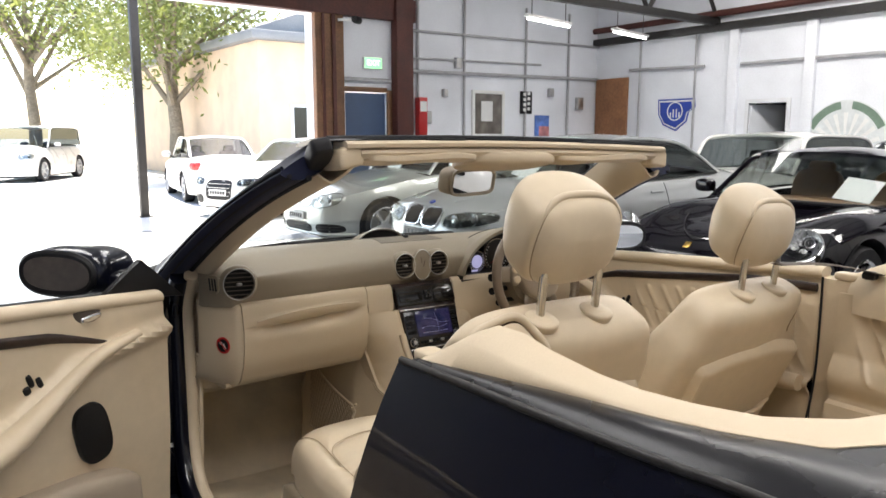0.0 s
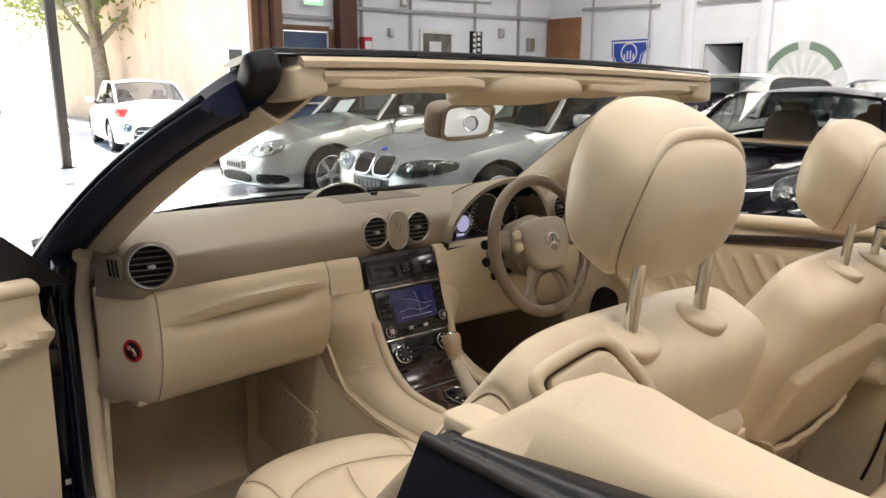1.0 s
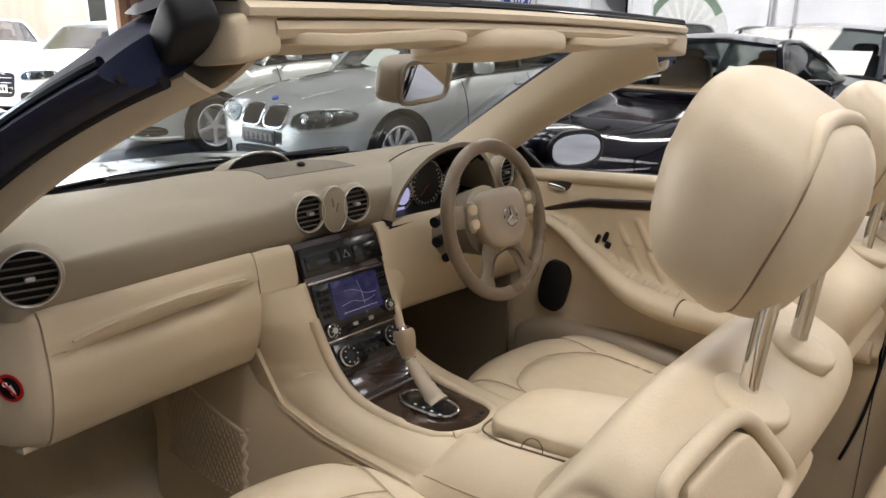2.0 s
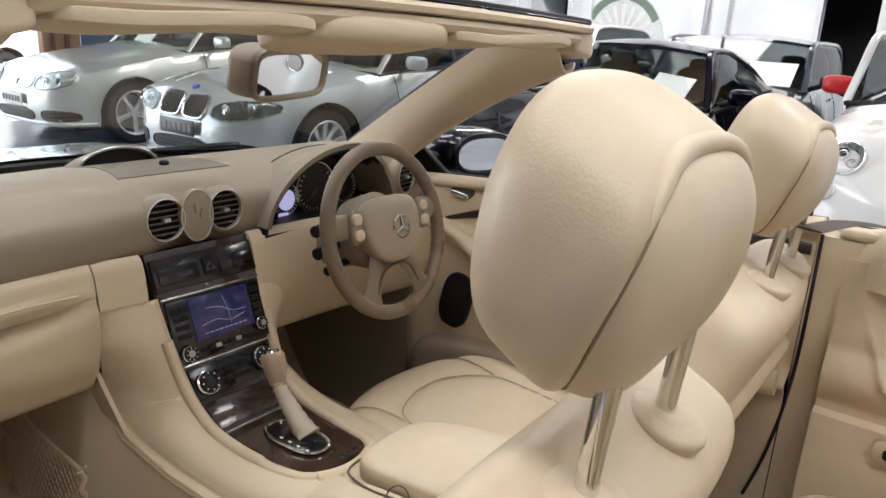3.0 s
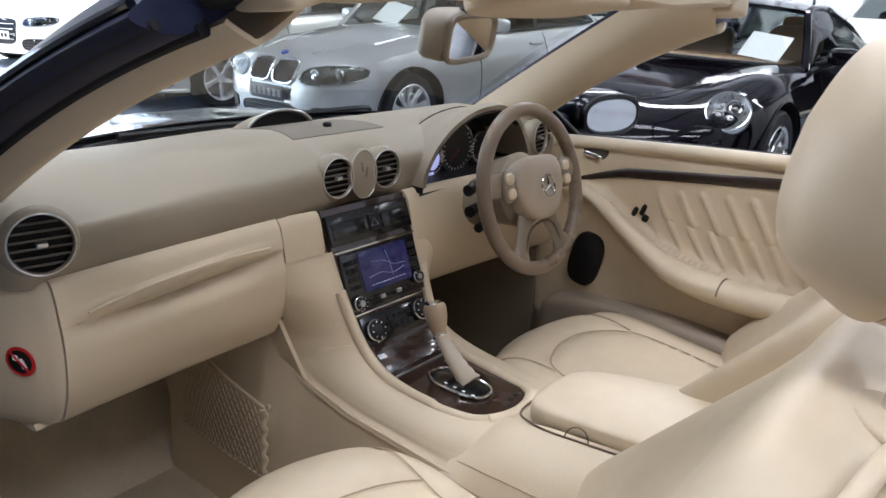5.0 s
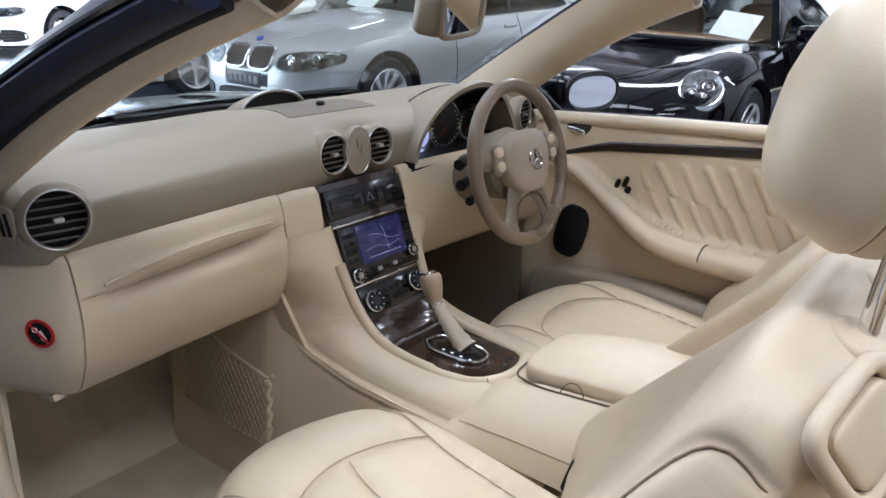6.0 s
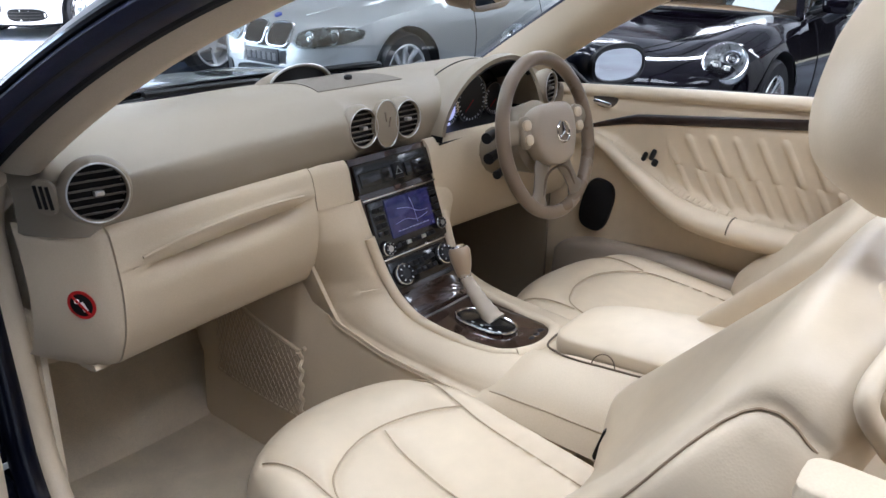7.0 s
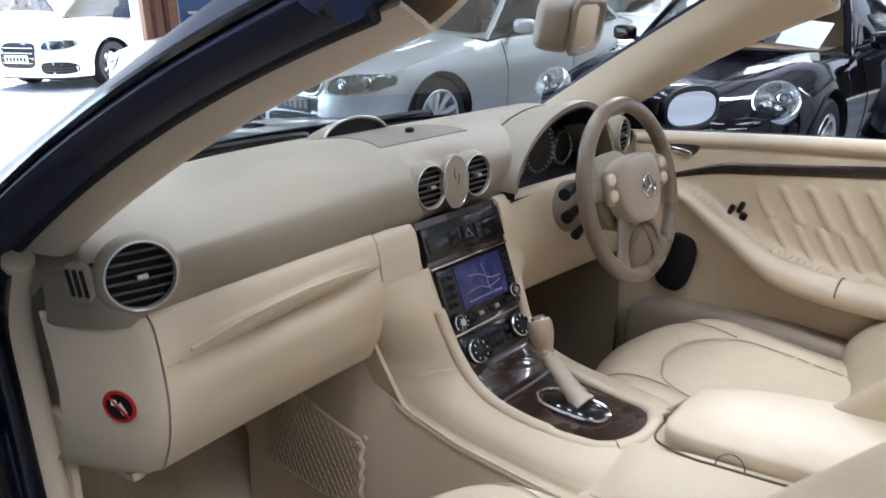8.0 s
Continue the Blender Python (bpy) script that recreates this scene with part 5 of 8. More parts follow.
part("grip_top", tube([kp[-1], kp[-1] + Vector((0, 0.002, 0.005))], [0.016, 0.013], 16), CHROME, lever, "chrome cap")
part("collar", tube([Vector((0.0235, -0.2065, 0.688)), Vector((0.0243, -0.2025, 0.696))], 0.0150, 14), CHROME, lever, "chrome collar")


# console body: cream cheeks and flanks that carry the wood panel
LOWX = [(0.17, 0.2165), (0.30, 0.2140), (0.38, 0.204), (0.45, 0.195), (0.52, 0.190), (0.60, 0.189), (0.72, 0.187), (1, 0.178)]
LOWY = [(0.17, -0.020), (0.30, -0.018), (0.38, 0.002), (0.45, 0.032), (0.52, 0.020), (0.60, -0.045), (0.72, -0.17), (1, -0.46)]
LOWZ = [(0.17, 0.866), (0.30, 0.79), (0.38, 0.735), (0.45, 0.680), (0.52, 0.635), (0.60, 0.605), (0.72, 0.588), (1, 0.575)]


def flank(s):
    def f(u, v):
        u = mix(0.17, 1.0, u)
        p = cons(u, s)
        top = p + Vector((s * 0.018, 0.004, 0.003 if u > 0.5 else 0))
        low = Vector((s * interp(u, LOWX), interp(u, LOWY), interp(u, LOWZ)))
        k = v ** 1.2
        q = top.lerp(low, k)
        q.x += s * 0.022 * math.sin(math.pi * min(v * 1.15, 1)) * min(1, max(0, (u - 0.4) / 0.2))
        q.y -= 0.010 * math.sin(math.pi * v) * min(1, max(0, (0.62 - u) / 0.2)) * min(1, (u - 0.17) / 0.1)
        q.z += 0.006 * math.sin(math.pi * min(1.0, v * 1.6)) * (1 if u > 0.5 else 0.3)
        if v < 0.02:
            q = p + Vector((0, 0, -0.004))
        return q
    return sheet(f, 70, 24, 0.008, s < 0)


for s in (-1, 1):
    part("console_flank", flank(s), CREAM_TRIM, car, "cream padded console side")
    part("console_edge", tube([cons(t, s, 0.002) + Vector((s * 0.010, 0, 0)) for t in np.linspace(0.30, 0.97, 40)], 0.011, 10), CREAM_TRIM, car, "cream rounded console edge")
part("console_side", sheet(lambda u, v: Vector((mix(-0.186, -0.2172, v ** 0.8), mix(mix(-0.055, 0.004, v), 0.36, u), mix(interp(u, [(0, 0.595), (0.2, 0.59), (0.5, 0.565), (1, 0.53)]), 0.742, v))), 20, 10, 0.008, True), CREAM_TRIM, car, "cream panel under the dashboard beside the tunnel")
def tunnel_side(u, v):
    y = mix(0.36, -0.60, u)
    zt = interp(-y, [(-0.36, 0.715), (-0.06, 0.700), (-0.03, 0.680), (0.045, 0.615), (0.17, 0.590), (0.46, 0.576), (0.6, 0.570)])
    xt = interp(-y, [(-0.36, 0.220), (-0.04, 0.205), (-0.02, 0.1915), (0.045, 0.1905), (0.17, 0.1885), (0.46, 0.1795), (0.6, 0.176)])
    return Vector((-(xt + 0.003 + 0.030 * math.sin(0.5 * math.pi * v) + 0.012 * v), y, mix(zt + 0.004, 0.250, v ** 1.1)))


part("tunnel_side", sheet(tunnel_side, 48, 16, 0.006, True), CREAM_TRIM, car, "cream lined side of the tunnel in the footwell")
part("tunnel_seam", tube([tunnel_side(u, 0.02) + Vector((-0.0045, 0, 0)) for u in np.linspace(0.40, 1, 30)], 0.0014, 6), CREASE, car)
part("console_end", tube([cons(0.955, k, 0.002) + Vector((0, -0.014 - 0.018 * (1 - k * k), 0)) for k in np.linspace(-1.1, 1.1, 16)], 0.014, 10), CREAM_TRIM, car)
part("tunnel", sheet(lambda u, v: Vector((0.205 * math.cos(math.pi * v) * 1.0, mix(0.50, -1.9, u), 0.24 + mix(0.345, 0.16, min(1, max(0, (u - 0.50) / 0.1))) * math.sin(math.pi * v) ** 0.45)), 24, 18, 0.01), CREAM_TRIM, car, "cream lined transmission tunnel")
# armrest box
def lid_line(y):
    """Height of the gap under the armrest lid, rising to the rear."""
    return 0.676 + 0.12 * (-0.589 - y)


part("armrest_base", cushion(0.104, 0.262, 0.066, 0.22, 0.22, 40, 14, lambda p: Vector((p.x, p.y, p.z - 0.12 * p.y)), pose(0.036, -0.682, 0.604)), CREAM_TRIM, car, "cream armrest box")
for s in (-1, 1):
    def skirt(u, v):
        y = mix(-0.93, -0.395, u)
        top = interp(y, [(-0.47, 0.0735), (-0.44, 0.060), (-0.395, 0.030)]) if s < 0 else interp(y, [(-0.47, 0.142), (-0.44, 0.125), (-0.395, 0.060)])
        zt = lid_line(y) - interp(y, [(-0.52, 0.0), (-0.45, 0.010), (-0.395, 0.040)])
        return Vector((s * (mix(top, 0.186, v) + (0.016 if s < 0 else 0.008) * math.sin(math.pi * v)), y, mix(zt, 0.574, v ** 1.5)))
    part("armrest_skirt", sheet(skirt, 36, 14, 0.005, s < 0), CREAM_TRIM, car, "cream padded flank below the armrest")
    part("skirt_seam", tube([skirt(u, 0.72) + Vector((s * 0.0055, 0, 0.002)) for u in np.linspace(0.25, 0.97, 24)], 0.0015, 6), CREASE, car)
lid = part("armrest_lid", cushion(0.111, 0.222, 0.022, 0.30, 0.36, 56, 16, lambda p: Vector((p.x * (1 - 0.10 * max(0, p.y / 0.2)), p.y, p.z - 0.12 * p.y + 0.010 * (1 - (p.x / 0.12) ** 2) - 0.010 * max(0, p.y / 0.2) ** 2)), pose(0.036, -0.680, lid_line(-0.680) + 0.011)), CREAM, car, "cream leather armrest lid")
part("lid_button", cushion(0.008, 0.006, 0.004, 0.7, 0.8, 12, 8, None, pose(0.046, -0.487, 0.683)), BLACK, lid)
part("lid_gap", tube(smooth_path([Vector((-0.0845, y, lid_line(y) + 0.004)) for y in np.linspace(-0.87, -0.53, 8)] + [Vector((-0.076, -0.488, 0.669)), Vector((-0.058, -0.461, 0.664)), Vector((-0.02, -0.450, 0.661)), Vector((0.05, -0.448, 0.660))], 4), 0.0022, 6), SEAM, lid)
part("finger_cut", tube([Vector((-0.0855 + 0.009 * math.sin(a), -0.585 + 0.021 * math.cos(a), lid_line(-0.585) + 0.004 + 0.020 * math.sin(a))) for a in np.linspace(0, math.pi, 14)], 0.0011, 6), SEAM, lid)

# ---- floor, footwells, net ----
for s in (-1, 1):
    x0, x1 = (-0.70, -0.19) if s < 0 else (0.19, 0.70)
    part("footwell_carpet", sheet(lambda u, v: Vector((mix(x0, x1, v), mix(-1.95, 0.55, u), 0.245 + 0.30 * max(0, (u - 0.925) / 0.075) ** 1.1 + 0.004 * math.sin(9 * u + 5 * v))), 50, 12, 0.01), CARPET, car, "beige footwell carpet")
part("kick_panel", sheet(lambda u, v: Vector((-0.695 + 0.01 * v, mix(0.12, 0.55, u), mix(0.24, 0.76, v))), 8, 8, 0.01), CARPET, car, "beige carpeted kick panel")
part("kick_panel", sheet(lambda u, v: Vector((0.665 - 0.01 * v, mix(-0.02, 0.55, u), mix(0.24, 0.76, v))), 8, 8, 0.01), TAUPE, car, "taupe kick panel")
part("pedal", box(0.07, 0.02, 0.09, 0.008, pose(0.36, 0.34, 0.40, -30, 0, 0)), RUBBER, car, "black rubber pedal")
part("pedal", box(0.045, 0.02, 0.14, 0.008, pose(0.47, 0.36, 0.36, -35, 0, 0)), RUBBER, car, "black rubber pedal")


def net_p(a, b):
    """A point of the sagging net on the tunnel side."""
    y = mix(0.30, 0.005, a)
    return Vector((-0.258 - 0.014 * math.sin(math.pi * a) * (0.4 + 0.6 * b) + 0.006 * b, y, mix(mix(0.40, 0.395, a), mix(0.64, 0.555, a), b)))


net = part("map_net", tube([net_p(a, 1) for a in np.linspace(0, 1, 20)], 0.005, 6), THREAD, car, "cream elastic map net beside the tunnel")
bmn = bmesh.new()
for k in range(-10, 24):
    for sgn in (1, -1):
        pts = []
        for t in np.linspace(0, 1, 14):
            a = k / 17 + (0.35 * t if sgn > 0 else 0.35 * (1 - t)) + 0.010 * math.sin(7 * k * sgn + 5 * t)
            if 0 <= a <= 1:
                pts.append(net_p(a, t) + Vector((-0.0015 * (1 + sgn), 0, 0)))
        if len(pts) > 2:
            tube(pts, 0.0015, 5, bm=bmn)
part("mesh", bmn, THREAD, net)
part("edge_cord", tube([net_p(1, b) + Vector((0.004 * math.sin(30 * b), 0, 0)) for b in np.linspace(0, 1, 24)], 0.0055, 6), CREAM_TRIM, net)
part("edge_cord", tube([net_p(a, 0) for a in np.linspace(0, 1, 12)], 0.003, 6), THREAD, net)
part("hook", cushion(0.005, 0.005, 0.005, 1, 1, 10, 6, None, pose(-0.252, -0.008, 0.566)), THREAD, net)

# ---- seats ----
def seat_back_ring(s, w, th, bol, e=0.42, thr=None, n=88, side=1, chamfer=0.0):
    """One section of a backrest: s is its place (x, y, z); front is +y tilted up."""
    out = []
    for k in range(n):
        a = 2 * math.pi * k / n
        x, q = w * spow(math.cos(a), e), th * spow(math.sin(a), e)
        if q < 0 and thr is not None:
            q = q * thr / th * (1 - chamfer * max(0, x * side / w) ** 1.3)
        if q > 0:
            q += bol * (abs(x) / max(w, 1e-4)) ** 3 - bol * 0.35
        out.append(Vector((s.x + x, s.y, s.z)) + LEAN_N * q)
    return out


LEAN_A = radians(27)
LEAN_N = Vector((0, math.cos(LEAN_A), math.sin(LEAN_A)))
LEAN_U = Vector((0, -math.sin(LEAN_A), math.cos(LEAN_A)))


def evened(pts, times=3):
    """The same line with its small kinks smoothed away."""
    for _ in range(times):
        pts = [pts[0]] + [(a + b * 2 + c) / 4 for a, b, c in zip(pts, pts[1:], pts[2:])] + [pts[-1]]
    return pts


def front_seat(x, y, z, driver):
    """A front seat; (x, y, z) is the middle of its backrest's foot."""
    o = Vector((x, y, z))
    cx, cy, cz = x + (-0.066 if not driver else 0.0), y + 0.225, z + 0.022
    HW = 0.197 if not driver else 0.246
    # sewn lines of the cushion: the round insert, its middle crease, the bolsters
    if driver:
        sewn = [((-0.165, -0.20), (-0.165, 0.02), (-0.145, 0.115), (-0.085, 0.145), (-0.02, 0.155), (0.055, 0.145), (0.12, 0.10), (0.150, 0.02), (0.155, -0.20)), ((-0.185, 0.255), (-0.165, 0.18), (-0.160, 0.10)), ((0.185, 0.25), (0.165, 0.18), (0.145, 0.08))]
    else:
        sewn = [((-0.168, -0.20), (-0.166, 0.02), (-0.148, 0.085), (-0.108, 0.112), (-0.058, 0.123), (-0.005, 0.122), (0.045, 0.112), (0.085, 0.095), (0.118, 0.072)), ((0.150, 0.268), (0.146, 0.215), (0.138, 0.16), (0.120, 0.08), (0.108, 0.0), (0.100, -0.20)),
                ((-0.012, 0.110), (-0.026, 0.069), (-0.036, 0.014), (-0.042, -0.06), (-0.045, -0.20)), ((-0.186, 0.240), (-0.172, 0.19), (-0.164, 0.14), (-0.166, 0.07), (-0.170, 0.0))]
    sewn = [smooth_path([(a + (0 if driver else 0.024), b, 0) for a, b in q], 8) for q in sewn]
    sew_xy = np.array([(q.x, q.y) for l in sewn for q in l])
    def cush_p(px, py):
        """A point on the top of the seat cushion, with its sewn-in panels."""
        edge = max(0, 1 - abs(py / 0.31) ** 5) ** 0.28 * max(0, 1 - abs(px / HW) ** 5) ** 0.28
        h = 0.080 * edge + 0.03 * (py / 0.31) + 0.024 * (abs(px) / HW) ** 3 * edge - 0.05 * max(0, py / 0.3) ** 4
        d = float(np.sqrt(((sew_xy - (px, py)) ** 2).sum(1).min()))
        h += edge * (0.010 * (1 - math.exp(-(d / 0.020) ** 1.3)) - 0.002 * math.exp(-(d / 0.007) ** 2))
        h += edge * 0.0015 * noise.noise(Vector((px * 14, py * 14, 3.0 if driver else 0.0)))
        k = 1 - 0.16 * max(0, py / 0.3) ** 3
        return Vector((cx + px * k, cy + py - 0.075 * (px / HW) ** 2 * max(0, py / 0.3), cz + h))
    root = part("front_seat", sheet(lambda u, v: cush_p(HW * math.sin(math.pi * (v - 0.5)), 0.31 * math.sin(math.pi * (u - 0.5))), 150, 130), CREAM, car, "cream leather front seat with a tall backrest")
    part("cushion_skirt", loft([[Vector((cx + a * (1 - 0.16 * max(0, b / 0.3) ** 3) * g, cy + b * g - 0.075 * (a / HW) ** 2 * max(0, b / 0.3), cz + 0.03 * (b / 0.31) - 0.05 * max(0, b / 0.3) ** 4 + zz)) for a, b in [(HW * spow(math.cos(t), 0.28), 0.31 * spow(math.sin(t), 0.28)) for t in np.linspace(0, 6.2832, 64, endpoint=False)]] for zz, g in ((0.012, 0.985), (-0.01, 1.0), (-0.05, 0.985), (-0.075, 0.93))]), CREAM, root, "cream leather cushion side")
    # darker rods along the sewn lines imitate the shade in their creases
    for q in sewn:
        part("cushion_seam", tube([cush_p(p.x, p.y) + Vector((0, 0, 0.0056)) for p in q], 0.0013, 6), CREASE, root)
    part("seat_base", box(0.42, 0.46, 0.18, 0.02, pose(x, y + 0.2, z - 0.12)), TAUPE, root, "taupe plastic seat base")
    for q in (-1, 1):
        part("seat_rail", box(0.04, 0.6, 0.03, 0.005, pose(x + 0.17 * q, y + 0.18, 0.268)), DARK_STEEL, root)
    part("side_trim", cushion(0.022, 0.26, 0.045, 0.4, 0.4, 28, 10, None, pose(x + (0.245 if driver else -0.245), y + 0.19, z - 0.045)), TAUPE, root, "taupe seat side cover")
    # backrest
    rows = ((0.00, 0.20, 0.075, 0.05, 0.6, 0.045), (0.02, 0.238, 0.112, 0.085, 0.45, 0.075), (0.10, 0.252, 0.128, 0.110, 0.42, 0.085), (0.17, 0.258, 0.128, 0.110, 0.42, 0.086), (0.30, 0.265, 0.114, 0.090, 0.42, 0.088), (0.50, 0.272, 0.092, 0.060, 0.42, 0.084), (0.66, 0.275, 0.074, 0.036, 0.42, 0.080),
            (0.78, 0.268, 0.068, 0.016, 0.42, 0.076), (0.87, 0.245, 0.068, 0.004, 0.44, 0.072), (0.93, 0.230, 0.067, 0.0, 0.45, 0.068), (0.965, 0.214, 0.064, 0.0, 0.47, 0.060), (0.987, 0.192, 0.056, 0.0, 0.5, 0.048), (1.0, 0.160, 0.042, 0, 0.55, 0.032), (1.005, 0.10, 0.024, 0, 0.6, 0.016))
    fine = smooth_path([(i, 0, 0) for i in range(len(rows))], 6)
    def row_at(k):
        i = min(int(k), len(rows) - 2)
        f = k - i
        a, b, c, d = (rows[min(max(i + j, 0), len(rows) - 1)] for j in (-1, 0, 1, 2))
        return [0.5 * (2 * b[q] + (c[q] - a[q]) * f + (2 * a[q] - 5 * b[q] + 4 * c[q] - d[q]) * f * f + (3 * b[q] - a[q] - 3 * c[q] + d[q]) * f ** 3) for q in range(6)]
    rings = []
    for p in fine:
        t, w, th, bol, e, thr = row_at(p.x)
        rings.append(seat_back_ring(o + LEAN_U * (0.60 * t), w, th, bol, e, thr, 88, 1 if driver else -1, 0.5 * min(1, max(0, (t - 0.68) / 0.15))))
    sd = 1 if driver else -1
    # sewn line from the flank over the shoulder
    line = smooth_path([o + Vector((sd * a, b, c)) for a, b, c in ((0.270, -0.02, 0.17), (0.272, -0.06, 0.25), (0.273, -0.097, 0.32), (0.273, -0.122, 0.368), (0.263, -0.151, 0.426), (0.248, -0.176, 0.464), (0.238, -0.196, 0.486), (0.234, -0.215, 0.496), (0.232, -0.234, 0.493), (0.222, -0.252, 0.474), (0.195, -0.268, 0.440), (0.175, -0.275, 0.405))], 8)
    tree0 = BVHTree.FromPolygons([v for r in rings for v in r], [(i * 88 + j, i * 88 + (j + 1) % 88, (i + 1) * 88 + (j + 1) % 88, (i + 1) * 88 + j) for i in range(len(rings) - 1) for j in range(88)])
    line = [tree0.find_nearest(q)[0] for q in line]
    centre = o + LEAN_U * 0.3
    for r in rings:
        for v in r:
            d2 = min((v - q).length_squared for q in line)
            if d2 < 0.0009:
                inward = (o + LEAN_U * (v - o).dot(LEAN_U) - v)
                inward = Vector((inward.x * 0.4, inward.y, inward.z)).normalized()
                v += inward * 0.007 * math.exp(-d2 / 0.00007)
    bk = loft(rings)
    back = part("backrest", bk, CREAM, root, "cream leather backrest")
    tree = surface(back)
    def on_skin(q):
        p, n = snap(tree, q)
        axis = o + LEAN_U * (p - o).dot(LEAN_U)
        return p + n * (0.0012 if n.dot(p - axis) > 0 else -0.0012)
    # darker rod for the soft shade of the shoulder fold
    part("shoulder_seam", tube(evened([on_skin(q) for q in line]), 0.0012, 6), LEATHER_SEAM, back)
    def on_back(px, t, lift):
        return o + LEAN_U * (0.60 * t) + Vector((px, 0, 0)) - LEAN_N * lift
    # padded rear panel with a gathered pocket
    def rear_lift(t):
        return interp(t, [(0.0, 0.070), (0.12, 0.085), (0.30, 0.088), (0.50, 0.084), (0.66, 0.080), (0.78, 0.076), (0.9, 0.066)])
    def panel(u, v):
        k = 2 * u - 1
        px, t = 0.222 * k, mix(0.06, 0.80 - 0.05 * abs(k) ** 3, v)
        edge = min(1, (1 - abs(k)) / 0.06, (1 - v) / 0.04)
        return on_back(px, t, rear_lift(t) - 0.008 + 0.025 * max(0, edge) ** 0.4)
    part("back_panel", sheet(panel, 48, 40, 0.004), CREAM, root, "cream padded rear panel of the seat")
    def pocket(u, v):
        k = 2 * u - 1
        px, t = 0.205 * k, mix(0.08, 0.46 - 0.06 * (1 - k * k), v)
        fold = 0.0016 * math.sin(34 * u + 2 * math.sin(5 * u)) * (0.25 + 0.75 * v)
        return on_back(px, t, rear_lift(t) + 0.012 + 0.018 * (1 - k * k) ** 0.5 * (0.35 + 0.65 * v) + fold)
    part("seat_pocket", sheet(pocket, 70, 20, 0.005), CREAM, root, "gathered cream leather seat-back pocket")
    part("pocket_hem", tube([Vector(pocket(u, 1.0)) for u in np.linspace(0.02, 0.98, 40)], 0.006, 8), CREAM, root)
    # shoulder loop and flap at the door side
    if not driver:
        at, n_s = snap(tree, o + Vector((sd * 0.160, -0.280, 0.505)), 0.002)
        n_out = (Vector((sd * 0.30, -0.90, 0.30)) * 0.5 + n_s * 0.5).normalized()
        fm = frame_on(n_out, at, (-sd, -0.3, -0.25)) @ Matrix.Diagonal((1.14, 0.80, 1, 1)) @ pose(0, 0, 0, 0, 0, 42)
        part("belt_loop", tube([fm @ Vector((0.053 * spow(math.cos(a), 0.45), 0.050 * spow(math.sin(a), 0.45), 0.003)) for a in np.linspace(0, 6.2832, 56, endpoint=False)], 0.0078, 12, True), CREAM, root, "cream padded release loop")
        part("release_well", prism([(0.049 * spow(math.cos(a), 0.45), 0.046 * spow(math.sin(a), 0.45)) for a in np.linspace(0, 6.2832, 40, endpoint=False)], 0.006, 0, fm @ pose(0, 0, -0.006)), SEAM, root)
        part("release_flap", cushion(0.042, 0.039, 0.010, 0.30, 0.40, 36, 12, None, fm @ pose(0.0, -0.002, 0.001)), CREAM_TRIM, root, "cream release flap")
    # head restraint on two posts
    top = o + LEAN_U * 0.590
    hc = Vector((x + 0.004, top.y + 0.033, top.z + 0.171))
    for q in (-1, 1):
        px = x + q * 0.0725
        part("post", tube(smooth_path([(px, top.y - 0.004, top.z - 0.06), (px, top.y - 0.008, top.z + 0.03), (px, top.y - 0.014, top.z + 0.104), (px, top.y - 0.010, top.z + 0.126), (px, top.y + 0.016, top.z + 0.140)], 6), 0.0082, 14), CHROME, root, "chrome headrest post")
        hit, n_c, _, _ = tree.ray_cast(Vector((px, top.y - 0.010, top.z + 0.15)), Vector((0, 0, -1)))
        n_c = (n_c if n_c.z > 0 else -n_c).lerp(Vector((0, 0, 1)), 0.35).normalized()
        part("post_collar", lathe([(0, -0.002), (0.031, -0.008), (0.0335, 0.001), (0.0328, 0.0055), (0.030, 0.008), (0.020, 0.0085), (0.015, 0.0115), (0.0095, 0.012), (0, 0.012)], 36, frame_on(n_c, hit - n_c * 0.0015, (1, 0, 0))), CREAM_TRIM, root, "cream collar round the post")
    HMt = pose(hc.x, hc.y, hc.z, 31, 0, 0)
    def shape(p):
        f = 1 + (0.05 if p.z > 0 else 0.09) * (p.z / 0.085)
        y = p.y * (1 + 0.22 * min(0, p.z) / 0.085) if p.y > 0 else -0.050 * (1 - (1 - min(1, -p.y / 0.066)) ** 1.8)
        return Vector((p.x * f, y - 0.03 * (p.x / 0.12) ** 2 + 0.014 * (p.z / 0.085), p.z))
    front = cushion(0.118, 0.068, 0.090, 0.60, 0.62, 80, 48, shape, HMt @ pose(0, 0.012, 0.0))
    head = part("headrest", front, CREAM, root, "cream leather headrest")
    SM_ = HMt @ pose(0, -0.021, -0.004, -30, 0, 0)
    def swell(p):
        return Vector((p.x * (1 + 0.07 * (p.z / 0.085)), p.y * (1 + (0.34 if p.z < 0 else 0.06) * p.z / 0.089) - 0.02 * (p.x / 0.12) ** 2, p.z))
    def shell_p(a, b):
        """a round the rear pole, b from the waist (0) to the pole (90 degrees)."""
        k = spow(math.cos(b), 0.66)
        return SM_ @ swell(Vector((0.110 * k * spow(math.cos(a), 0.68), -0.064 * spow(math.sin(b), 0.85), 0.089 * k * spow(math.sin(a), 0.68))))
    part("headrest_shell", loft([[shell_p(a, b) for a in np.linspace(0, 6.2832, 64, endpoint=False)] for b in np.linspace(-0.6, 1.565, 30)]), CREAM, head, "cream rear shell of the headrest")
    skin = surface(head)
    seam = []
    for a in np.linspace(0, 6.2832, 72, endpoint=False):
        for b in np.linspace(1.4, -0.6, 80):
            q = shell_p(a, b)
            near, n_, _, _ = skin.find_nearest(q)
            if (q - near).dot(n_) < 0.0015:
                seam.append(q)
                break
